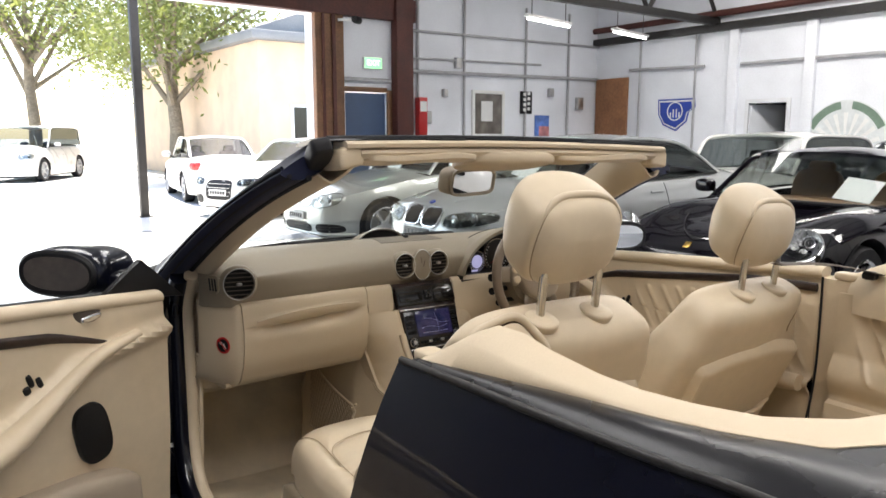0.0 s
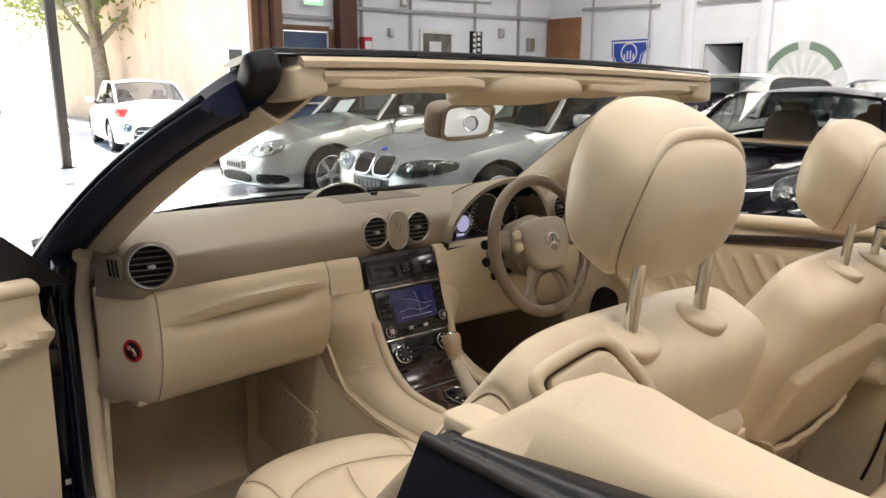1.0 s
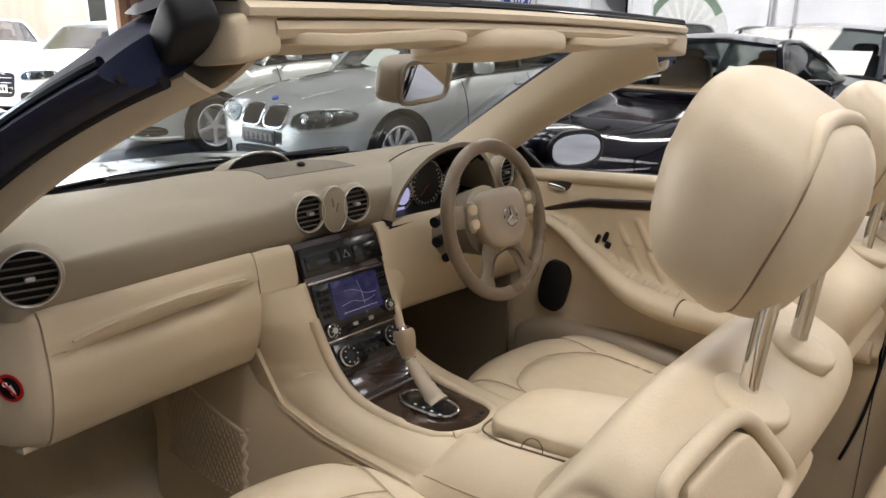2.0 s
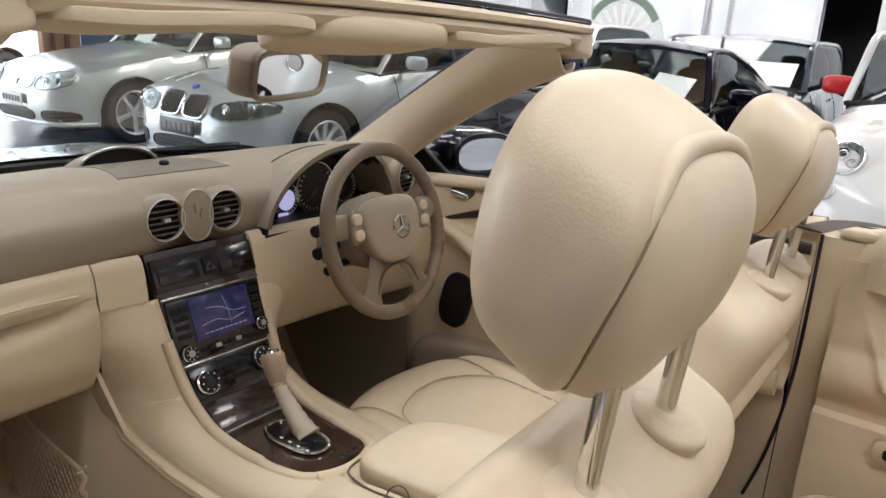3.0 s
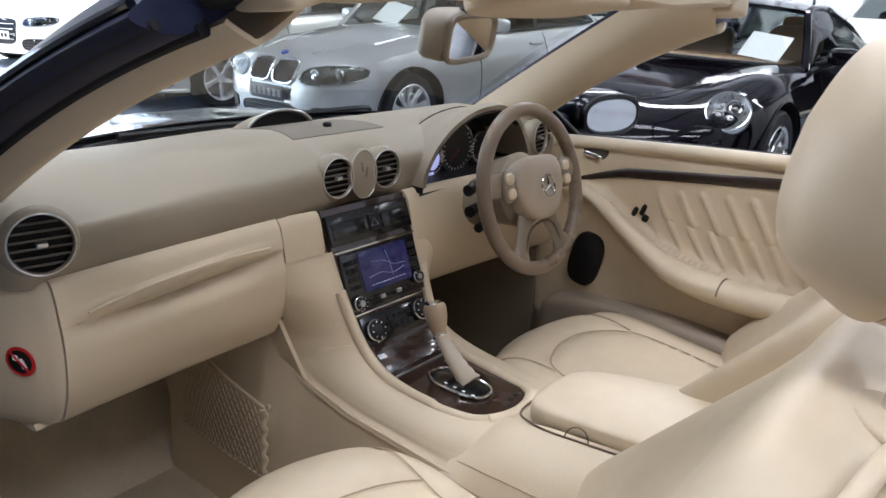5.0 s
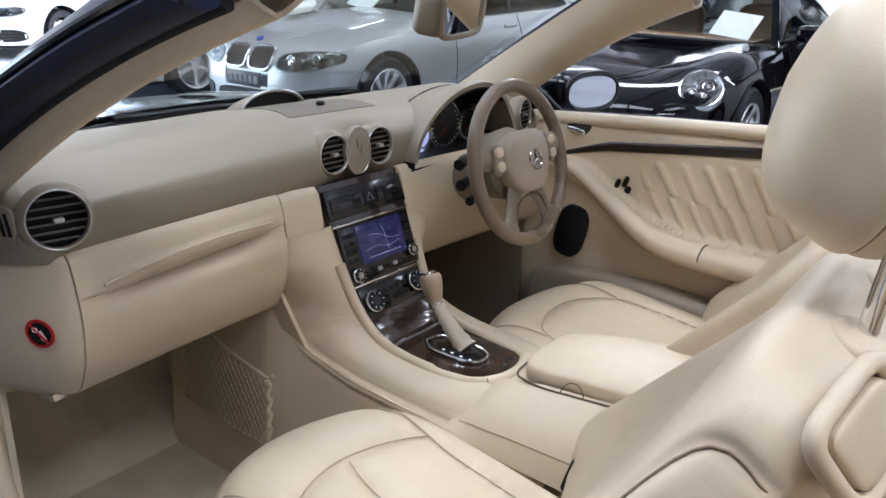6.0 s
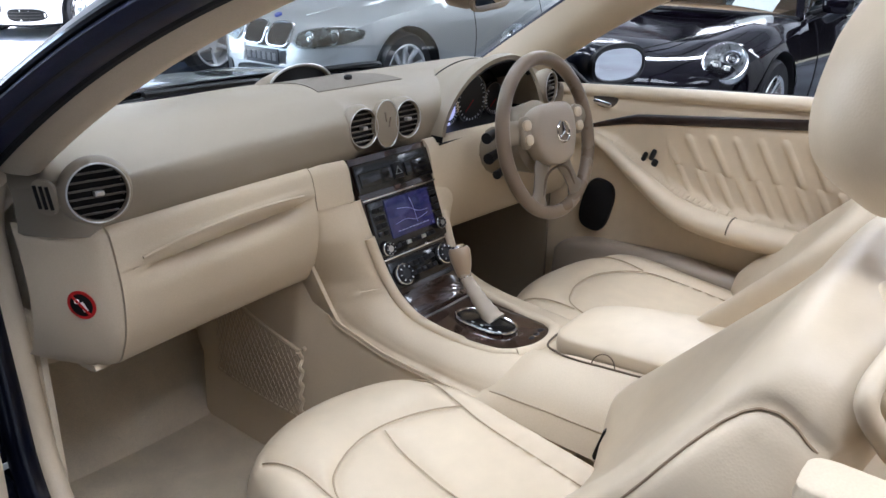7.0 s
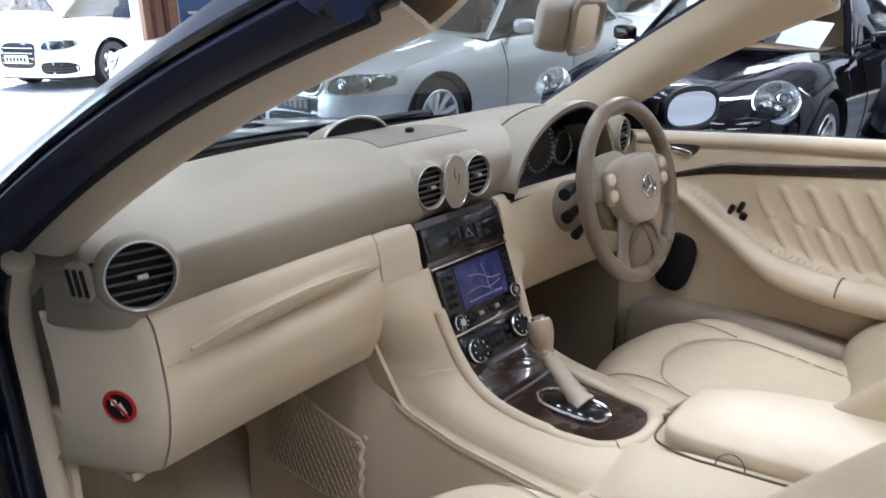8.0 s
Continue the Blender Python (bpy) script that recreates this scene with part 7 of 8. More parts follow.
# ---- parked cars ----
def parked_car(name, label, m, P):
    """A parked car; its nose looks along -x of m. P holds lengths, heights and finishes."""
    c = empty(name, label, "car", P.get("group", "parked cars"), m=m)
    L, W, HT = P["length"], P["width"] / 2, P["height"]
    fa, ra, wr = P["front_axle"], P["rear_axle"], P["wheel"]
    paint = P["paint"]
    top = P["deck"]          # (x, z) of the bonnet, belt and tail line at the car's side
    crown = P.get("crown", 0.06)
    def deck(x):
        return interp(x, top)
    def plan(x):
        return interp(x / L, P.get("plan", [(0, 0.30), (0.004, 0.48), (0.012, 0.63), (0.025, 0.745), (0.05, 0.855), (0.09, 0.93), (0.15, 0.97), (0.22, 0.99), (0.5, 1.0), (0.8, 0.99), (0.92, 0.94), (0.98, 0.84), (1, 0.74)]))
    def wide(x, z):
        b = 1 - (0.14 * (max(z - 0.55, 0) / 0.4) ** 2 if z > 0.55 else 0.05 * ((0.55 - z) / 0.35) ** 2)
        hump = P.get("hip", 0.0) * math.exp(-((x - ra) / 0.5) ** 2) + P.get("wing", 0.0) * math.exp(-((x - fa) / 0.45) ** 2)
        return W * plan(x) * b + hump
    def low(x):
        z = 0.20
        for a in (fa, ra):
            d = (wr + 0.05) ** 2 - (x - a) ** 2
            if d > 0:
                z = max(z, wr + math.sqrt(d))
        return z
    def shear(z):
        """How far the nose leans back with height."""
        return P.get("rake", 0.10) * (max(0, z - 0.42) / 0.3) ** 2 + 0.03 * (max(0, 0.36 - z) / 0.16) ** 2
    def lean(x, z):
        return x + shear(z) * math.exp(-x / 0.16)
    xs = sorted(set([0, 0.008, 0.02, 0.035, 0.055, 0.08, 0.11, 0.15] + list(np.linspace(0.2, L, 62)) + [fa + (wr + 0.05) * math.cos(t) for t in np.linspace(0, math.pi, 18)] + [ra + (wr + 0.05) * math.cos(t) for t in np.linspace(0, math.pi, 18)]))
    n = 9
    rings = []
    for x in xs:
        z0, z1 = low(x), deck(x)
        ring = []
        for k in range(n):
            z = mix(z0, z1 - 0.03, k / (n - 1))
            ring.append(Vector((x, wide(x, z), z)))
        w = ring[-1].y
        wing = P.get("wing_top", 0.0) * math.exp(-((x - fa) / 0.55) ** 2)
        for k in range(1, 9):
            q = 1 - k / 8
            ring.append(Vector((x, w * q, z1 - 0.03 + 0.03 * (1 - q ** 6) + crown * (1 - q * q) + wing * (math.exp(-((q - 0.78) / 0.2) ** 2) - (0.4 if q < 0.5 else 0)))))
        ring = [Vector((lean(p.x, p.z), p.y, p.z)) for p in ring]
        rings.append(ring + [Vector((p.x, -p.y, p.z)) for p in ring[-2::-1]])
    V, F = [], []
    nr = len(rings[0])
    for r in rings:
        V += r
    for i in range(len(rings) - 1):
        for j in range(nr - 1):
            a = i * nr + j
            F.append((a, a + 1, a + nr + 1, a + nr))
    b0 = len(V)
    V += [rings[0][j] + Vector((0.0, 0, 0)) for j in range(nr)] + [rings[-1][j] for j in range(nr)]
    F.append(tuple(range(b0, b0 + nr)))
    F.append(tuple(range(b0 + nr, b0 + 2 * nr)))
    # cabin opening: leave out the deck where the cabin stands
    g0, g1 = P["screen_foot"], P["rear_foot"]
    keep = []
    for f in F:
        cx = sum(V[i].x for i in f) / len(f)
        cy = sum(abs(V[i].y) for i in f) / len(f)
        cz = sum(V[i].z for i in f) / len(f)
        if len(f) == 4 and g0 + 0.25 < cx < g1 - 0.25 and cy < W * 0.70 and cz > deck(cx) - 0.02:
            continue
        keep.append(f)
    body = link("body", V, keep, paint, c, angle=50)
    part("underbody", block(0.25, L - 0.25, -W + 0.25, W - 0.25, 0.14, 0.5, 0.03), RUBBER, c)
    for a in (fa, ra):
        for s in (-1, 1):
            part("wheel_arch", sheet(lambda u, v: Vector((a + (wr + 0.052) * math.cos(math.pi * u), s * (wide(a, wr + 0.1) - 0.012 - 0.25 * v), wr + (wr + 0.052) * math.sin(math.pi * u))), 16, 2, 0.004), RUBBER, body)
            t = road_wheel(c, 0, 0, 0, wr, 1, P.get("rim"), P.get("spokes", 7), 0.21)
            for o in (t, *t.children_recursive):
                o.data.transform(pose(a, s * (wide(a, wr) - 0.115), wr, 0, 0, 90 * s))
    # cabin: roof, pillars and panes
    rf, rr = P["roof_front"], P["roof_rear"]
    wf, wb = P.get("roof_width", 0.74) * W, 0.86 * W
    zf, zb = deck(g0) + 0.01, deck(g1) + 0.01
    zr = HT - 0.03
    def ends(s):
        return [Vector((g0 + 0.24, s * wb, zf)), Vector((rf, s * wf, zr - 0.03)), Vector((rr, s * wf * 0.96, zr - 0.05)), Vector((g1 - 0.10, s * wb * 0.92, zb))]
    A, B = ends(-1), ends(1)
    def bow(p, q, v, out):
        k = 4 * v * (1 - v)
        return p.lerp(q, v) + out * k
    roof = part("roof", sheet(lambda u, v: bow(A[1].lerp(A[2], u), B[1].lerp(B[2], u), v, Vector((-0.06 * (1 - u) + 0.06 * u, 0, 0.045 + 0.03 * math.sin(math.pi * u)))) + Vector((0, 0, 0.018 * math.sin(math.pi * u))), 14, 20, 0.03), P.get("roof_paint", paint), c)
    ws = part("windscreen", sheet(lambda u, v: bow(A[0].lerp(A[1], u), B[0].lerp(B[1], u), v, Vector((-0.24 * (1 - u) - 0.06 * u, 0, 0.012 + 0.035 * u + 0.04 * (1 - u) * P.get("crown_foot", 0.6)))), 12, 20), PANE, c, "clear windscreen")
    ws.visible_shadow = False
    part("rear_window", sheet(lambda u, v: bow(A[3].lerp(A[2], u), B[3].lerp(B[2], u), v, Vector((0.14 * (1 - u) + 0.06 * u, 0, 0.03 + 0.015 * u))), 10, 16), PANE_DARK, c)
    part("screen_band", tube([bow(A[0], B[0], v, Vector((-0.245, 0, 0.036))) for v in np.linspace(0, 1, 20)], 0.018, 6), BLACK, c)
    for s, E in ((-1, A), (1, B)):
        beltm = [Vector((mix(g0 + 0.24, g1 - 0.10, t), s * (wide(mix(g0, g1, t), deck(mix(g0, g1, t)) - 0.03) - 0.035), deck(mix(g0, g1, t)) + 0.0)) for t in np.linspace(0, 1, 24)]
        rail = [E[0], E[0].lerp(E[1], 0.5) + Vector((0, 0, 0.012)), E[1], E[1].lerp(E[2], 0.5) + Vector((0, 0, 0.03)), E[2], E[2].lerp(E[3], 0.5) + Vector((0, 0, 0.03)), E[3]]
        rails = smooth_path(rail, 6)
        part("roof_rail", tube(rails, 0.027, 8, flat=0.8), P.get("roof_paint", paint), roof)
        def side(u, v):
            k = u * (len(rails) - 1)
            i = min(int(k), len(rails) - 2)
            up = rails[i].lerp(rails[i + 1], k - i)
            kk = u * 23
            j = min(int(kk), 22)
            dn = beltm[j].lerp(beltm[j + 1], kk - j)
            dn = Vector((up.x, dn.y, interp(up.x, [(q.x, q.z) for q in beltm])))
            return dn.lerp(up, v) + Vector((0, s * 0.02 * math.sin(math.pi * v), 0))
        part("side_window", sheet(side, 30, 8), PANE_DARK, c)
        part("window_trim", tube([q + Vector((0, s * 0.008, 0.004)) for q in beltm], 0.012, 6), P.get("trim", BLACK), c)
        for t in P.get("pillars", ()):
            x = mix(g0, g1, t)
            k = min(range(len(rails)), key=lambda i: abs(rails[i].x - x))
            part("pillar", tube([Vector((x, beltm[12].y + 0 * s, deck(x))), rails[k]], 0.035, 8, flat=0.6), BLACK, c)
        # mirror
        mx = g0 + P.get("mirror_x", 0.55)
        mir = part("mirror", cushion(0.055, 0.10, 0.06, 0.6, 0.6, 24, 14, None, pose(mx, s * (W + P.get("mirror_out", 0.06)), deck(mx) + 0.08, 0, 0, s * -10)), P.get("mirror_paint", paint), c)
        part("mirror_stem", tube([(mx + 0.02, s * (W * 0.86), deck(mx) + 0.0), (mx + 0.01, s * (W + 0.0), deck(mx) + 0.05)], 0.022, 8), BLACK, mir)
        part("door_gap", tube([Vector((g0 + 0.42, s * (wide(g0 + 0.42, z) + 0.0005), z)) for z in np.linspace(0.28, deck(g0 + 0.4) - 0.04, 10)], 0.004, 5), BLACK, c)
        part("door_gap", tube([Vector((g0 + 1.5, s * (wide(g0 + 1.5, z) + 0.0005), z)) for z in np.linspace(0.30, deck(g0 + 1.5) - 0.04, 10)], 0.004, 5), BLACK, c)
        part("door_handle", tube([Vector((g0 + 1.22, s * (wide(g0 + 1.2, 0.82) + 0.012), 0.82)), Vector((g0 + 1.42, s * (wide(g0 + 1.4, 0.82) + 0.012), 0.82))], 0.012, 8), paint, c)
    # cabin inside
    part("cabin_floor", block(g0 + 0.3, g1 - 0.2, -W * 0.78, W * 0.78, 0.45, 0.5), BLACK, c)
    part("dash", cushion(0.20, W * 0.80, 0.10, 0.5, 0.3, 30, 12, None, pose(g0 + 0.50, 0, zf - 0.06)), P.get("dash", BLACK), c)
    for s in (-1, 1):
        st = part("seat", cushion(0.075, 0.23, 0.32, 0.5, 0.45, 28, 16, None, pose(g0 + 1.28, s * 0.36, 0.80, 0, 14, 0)), P.get("seat", BLACK), c)
        part("headrest", cushion(0.05, 0.12, 0.085, 0.5, 0.5, 20, 12, None, pose(g0 + 1.37, s * 0.36, min(1.14, HT - 0.2), 0, 10, 0)), P.get("seat", BLACK), st)
    if P.get("card"):
        y, tilt, w, h = P["card"]
        cp = A[0].lerp(A[1], 0.30).lerp(B[0].lerp(B[1], 0.30), 0.5)
        part("price_card", box(0.004, w, h, 0, pose(cp.x - 0.05, y, cp.z + 0.02, tilt, 48, 0)), WHITE_PLASTIC, c, "white paper card behind the windscreen")
    def top_z(x, y):
        z1, w = deck(x), wide(x, deck(x) - 0.03)
        q = min(1, abs(y) / w)
        wing = P.get("wing_top", 0.0) * math.exp(-((x - fa) / 0.55) ** 2)
        return z1 - 0.03 + 0.03 * (1 - q ** 6) + crown * (1 - q * q) + wing * (math.exp(-((q - 0.78) / 0.2) ** 2) - (0.4 if q < 0.5 else 0))
    def front_x(y, z):
        """Where the nose is met from ahead at that place."""
        lo, hi = 0.0, 1.6
        for _ in range(22):
            m_ = (lo + hi) / 2
            if abs(y) <= wide(m_, min(z, deck(m_) - 0.03)) and z <= top_z(m_, y):
                hi = m_
            else:
                lo = m_
        return lean(hi, z)
    c_f = dict(c=c, body=body, wide=wide, deck=deck, W=W, plan=plan, front_x=front_x)
    return c_f


def fitted(S, yc, zc, ry, rz, e, off, slant=0.0, n=28, rings=5):
    """A patch that hugs the nose of the car S, its outline a rounded shape seen from ahead."""
    bm = bmesh.new()
    rows = []
    sg = 1 if yc >= 0 else -1
    for k in range(rings + 1):
        f = k / rings
        row = []
        for a, b in ellipse(ry * f, rz * f, n, e) if k else [(0, 0)]:
            y, z = yc + a, zc + b + slant * sg * a
            row.append(bm.verts.new((S["front_x"](y, z) - off, y, z)))
        rows.append(row)
    for i in range(n):
        bm.faces.new((rows[0][0], rows[1][i], rows[1][(i + 1) % n]))
    for p, q in zip(rows[1:], rows[2:]):
        for i in range(n):
            bm.faces.new((p[i], q[i], q[(i + 1) % n], p[(i + 1) % n]))
    # a skirt back into the body gives the patch its depth
    last = rows[-1]
    deep = [bm.verts.new(v.co + Vector((off + 0.02, 0, 0))) for v in last]
    for i in range(n):
        bm.faces.new((last[i], deep[i], deep[(i + 1) % n], last[(i + 1) % n]))
    return bm


def outline(S, yc, zc, ry, rz, e, off, r, slant=0.0, n=36):
    sg = 1 if yc >= 0 else -1
    return tube([Vector((S["front_x"](yc + a, zc + b + slant * sg * a) - off, yc + a, zc + b + slant * sg * a)) for a, b in ellipse(ry, rz, n, e)], r, 6, True)


def lamp_unit(S, yc, zc, ry, rz, e=0.7, slant=0.0, n=2, name="headlight", inner=None):
    """A headlight let into the nose: dark or chrome bowl, bulbs, clear lens."""
    c = S["c"]
    h = part(name, fitted(S, yc, zc, ry, rz, e, 0.004, slant), inner or SATIN, c, "clear headlight")
    sg = 1 if yc >= 0 else -1
    for k in range(n):
        y = yc + (k - (n - 1) / 2) * ry * 0.85
        z = zc + slant * sg * (y - yc) - rz * 0.05
        r = min(rz * 0.78, ry * (0.36 if n > 1 else 0.6))
        M = pose(S["front_x"](y, z) - 0.004, y, z, 0, -75, 0)
        part("bowl", lathe([(r * 0.45, -0.02), (r * 0.9, -0.004), (r, 0.004), (r * 0.92, 0.006), (r * 0.4, -0.016)], 24, M), CHROME, h)
        part("bulb", cushion(r * 0.5, r * 0.5, r * 0.2, 1, 1, 16, 10, None, M), CHROME if k else DIALDARK, h)
    part("lens", fitted(S, yc, zc, ry * 1.0, rz * 1.0, e, 0.022, slant), PANE, h)
    part("rim", outline(S, yc, zc, ry, rz, e, 0.006, 0.006, slant), P_RIM, h)
    return h


LAMPBOWL = material("lamp_reflector", (0.36, 0.37, 0.37), 0.30, 0.6, 0, 1, 0.35, 45)
LAMPGLASS = glass("lamp_glass", (1, 1, 1), 0.94)


def round_lamp(S, y, z, r, up=32, out=14, proud=0.0):
    """A round headlight in its own barrel, set square into a sloping wing."""
    sg = 1 if y >= 0 else -1
    n = Vector((-math.cos(radians(up)) * math.cos(radians(out)), sg * math.cos(radians(up)) * math.sin(radians(out)), math.sin(radians(up))))
    at = Vector((S["front_x"](y, z), y, z)) + n * proud
    M = frame_on(n, at, (0, 1, 0))
    h = part("headlight", lathe([(r * 0.98, -0.10), (r * 1.09, -0.08), (r * 1.10, 0.0), (r * 1.06, 0.010), (r * 1.0, 0.009), (r * 0.98, 0.0)], 40, M, False), CHROME, S["c"], "round clear headlight")
    part("bowl", lathe([(0, -0.05), (r * 0.45, -0.045), (r * 0.85, -0.018), (r * 0.99, 0.006), (r * 0.985, 0.008), (r * 0.4, -0.055), (0, -0.06)], 40, M), LAMPBOWL, h)
    for k, (a, b, q) in enumerate(((0.26 * sg, -0.34, 0.42), (0.16 * sg, 0.34, 0.22), (-0.40 * sg, 0.24, 0.30))):
        L = M @ pose(a * r, b * r, -0.03)
        part("bulb", lathe([(0, 0.004), (q * r * 0.6, 0.006), (q * r * 0.85, 0.016), (q * r, 0.024), (q * r * 0.94, 0.024), (q * r * 0.7, 0.010), (0, 0.006)], 24, L), CHROME, h)
        part("projector", cushion(q * r * 0.55, q * r * 0.55, q * r * 0.35, 1, 1, 16, 10, None, L @ pose(0, 0, 0.010)), SATIN if k else DIALDARK, h)
    part("lens", lathe([(r * 1.0, 0.009), (r * 0.9, 0.020), (r * 0.6, 0.036), (r * 0.3, 0.043), (0.001, 0.045)], 32, M), LAMPGLASS, h)
    return h


P_RIM = material("lamp_rim", (0.30, 0.30, 0.30), 0.3, 0.7, 0, 1, 0.1, 30)
SMOKE = material("lamp_bowl", (0.055, 0.058, 0.06), 0.25, 0.7, 0, 1, 0.3, 25)
SILVER = material("silver_metallic_paint", (0.42, 0.435, 0.43), 0.32, 0.45, 0.04, 900, 0, 3, 0, 1.0)
GREYGREEN = material("pale_silver_paint", (0.47, 0.485, 0.455), 0.32, 0.45, 0.04, 900, 0, 3, 0, 1.0)
MAROON = material("near_black_paint", (0.004, 0.003, 0.006), 0.10, 0.0, 0.02, 900, 0, 3, 0, 0.55, 0.06)
WHITEP = material("white_car_paint", (0.70, 0.69, 0.66), 0.3, 0, 0.02, 300, 0.03, 3, 0, 0.8)
GREYP = material("dark_blue_grey_paint", (0.035, 0.045, 0.06), 0.3, 0.3, 0.05, 900, 0.03, 3, 0, 1.0)
TANSEAT = material("tan_seat", (0.26, 0.15, 0.07), 0.5, 0, 0.1, 60, 0.1, 5)
PLATE = material("dark_plate", (0.03, 0.03, 0.035), 0.4, 0, 0.05, 60, 0.1, 9)
TAIL = material("red_lens", (0.45, 0.02, 0.02), 0.15, 0, 0, 1, 0.1, 30, 0, 0.5)


PLATE_BAR = material("grey_plate_print", (0.20, 0.20, 0.20), 0.6, 0, 0.1, 60)


def number_plate(c, x, y, z, w, h, mat=PLATE, bars=PLATE_BAR, face=-1):
    p = part("number_plate", box(0.012, w, h, 0.003, pose(x, y, z)), mat, c, "number plate with plain bars")
    for k in range(6):
        part("bar", box(0.003, w * 0.10, h * 0.5, 0, pose(x + face * 0.0075, y - w * 0.38 + w * 0.152 * k, z)), bars, p)
    return p


def intake(S, yc, zc, w, h, slats=0, mat=None, e=0.6, slant=0.0):
    q = part("air_intake", fitted(S, yc, zc, w / 2, h / 2, e, 0.003, slant), mat or BLACK, S["c"])
    part("intake_edge", outline(S, yc, zc, w / 2, h / 2, e, 0.004, 0.005, slant), mat or BLACK, q)
    for k in range(slats):
        z = zc + h * (k + 1 - (slats + 1) / 2) / (slats + 1)
        part("slat", tube([Vector((S["front_x"](y, z) - 0.006, y, z)) for y in np.linspace(yc - w * 0.44, yc + w * 0.44, 9)], 0.005, 5), DARK_STEEL if mat is None else CHROME, q)
    return q


# silver saloon with twin kidney-shaped grille
S = parked_car("silver_saloon", "silver saloon car with twin grille openings", pose(2.72, 3.95, 0), dict(length=4.52, width=1.82, height=1.42, front_axle=0.78, rear_axle=3.54, wheel=0.325, paint=SILVER, hip=0.0,
    deck=[(0, 0.60), (0.06, 0.68), (0.2, 0.735), (0.6, 0.815), (1.3, 0.895), (1.6, 0.92), (3.0, 0.96), (4.0, 0.99), (4.4, 0.96), (4.52, 0.80)], crown=0.065, screen_foot=1.22, rear_foot=3.95, roof_front=2.0, roof_rear=3.1, pillars=(0.52,), card=(0.15, 12, 0.36, 0.26), spokes=10))
c = S["c"]
for s in (-1, 1):
    kd = part("grille", fitted(S, s * 0.150, 0.640, 0.128, 0.085, 0.55, 0.006), BLACK, c, "dark grille opening in a chrome frame")
    part("grille_frame", outline(S, s * 0.150, 0.640, 0.132, 0.090, 0.55, 0.012, 0.010), CHROME, kd)
    for k in range(9):
        y = s * 0.150 - 0.10 + 0.025 * k
        part("bar", tube([Vector((S["front_x"](y, z) - 0.010, y, z)) for z in np.linspace(0.572, 0.708, 6)], 0.0035, 5), DARK_STEEL, kd)
    lamp_unit(S, s * (0.580 if s < 0 else 0.54), 0.640, 0.235 if s < 0 else 0.19, 0.072, 0.7, 0.10, 2, inner=SMOKE)
    intake(S, s * 0.60, 0.34, 0.26, 0.11)
    part("bonnet_line", tube([Vector((x, s * interp(x, [(0.15, 0.30), (1.2, 0.62)]), S["deck"](x) + 0.055 - 0.03 * (x / 1.2))) for x in np.linspace(0.2, 1.15, 14)], 0.006, 6), SILVER, c)
part("badge", lathe([(0, -0.01), (0.032, -0.01), (0.032, 0.003), (0.029, 0.006), (0, 0.007)], 24, pose(0.17, 0, S["deck"](0.17) + 0.050, 0, -22, 0)), SIGN_BLUE, c, "small round badge")
number_plate(c, -0.022, 0, 0.47, 0.42, 0.12)
intake(S, 0, 0.325, 0.75, 0.12, 3)

# pale silver coupe with a wide slatted grille
S = parked_car("silver_coupe", "pale silver coupe with a wide slatted grille", pose(2.70, 6.62, 0), dict(length=4.35, width=1.75, height=1.39, front_axle=0.80, rear_axle=3.50, wheel=0.315, paint=GREYGREEN,
    deck=[(0, 0.56), (0.08, 0.66), (0.3, 0.735), (0.8, 0.83), (1.35, 0.915), (1.6, 0.94), (3.0, 0.99), (3.9, 1.0), (4.25, 0.95), (4.35, 0.80)], crown=0.06, screen_foot=1.25, rear_foot=3.85, roof_front=1.95, roof_rear=2.95, card=(0.1, -8, 0.32, 0.24), spokes=5))
c = S["c"]
gr = intake(S, 0, 0.605, 0.62, 0.13, 4, SATIN, 0.5)
part("badge", lathe([(0, 0), (0.06, 0), (0.06, 0.01), (0, 0.012)], 24, pose(S["front_x"](0, 0.6) - 0.006, 0, 0.605, 0, -75, 0)), CHROME, gr, "round chrome grille badge")
for s in (-1, 1):
    lamp_unit(S, s * 0.550, 0.632, 0.190, 0.082, 0.85, 0.14, 2)
    intake(S, s * 0.60, 0.30, 0.30, 0.10, 2)
number_plate(c, -0.022, 0, 0.43, 0.40, 0.11, WHITE_PLASTIC, BLACK)
intake(S, 0, 0.29, 0.7, 0.11, 2)
part("front_lip", tube([Vector((S["front_x"](y, 0.225) - 0.004, y, 0.225)) for y in np.linspace(-0.78, 0.78, 30)], 0.018, 8), GREYGREEN, c)

# near-black sports car with round lamps
S = parked_car("sports_coupe", "near-black sports coupe with round headlights", pose(3.02, 1.20, 0), dict(length=4.45, width=1.80, height=1.30, front_axle=0.92, rear_axle=3.28, wheel=0.335, paint=MAROON, hip=0.02, wing=0.015, wing_top=0.055,
    deck=[(0, 0.50), (0.06, 0.60), (0.25, 0.68), (0.6, 0.755), (1.0, 0.815), (1.4, 0.865), (1.7, 0.88), (2.6, 0.92), (3.4, 0.93), (4.1, 0.84), (4.4, 0.72), (4.45, 0.6)], crown=0.02, crown_foot=0.9, screen_foot=1.32, rear_foot=3.7, roof_front=2.0, roof_rear=2.75, roof_width=0.68, seat=TANSEAT, dash=TANSEAT, card=(-0.46, 8, 0.30, 0.24), mirror_x=0.42, rim=CHROME, spokes=5))
c = S["c"]
for s in (-1, 1):
    round_lamp(S, s * 0.735, 0.690, 0.118, 36, 16, 0.035)
    part("driving_light", fitted(S, s * 0.56, 0.455, 0.17, 0.035, 0.6, 0.006), SATIN, c)
    intake(S, s * 0.56, 0.31, 0.36, 0.13, 2)
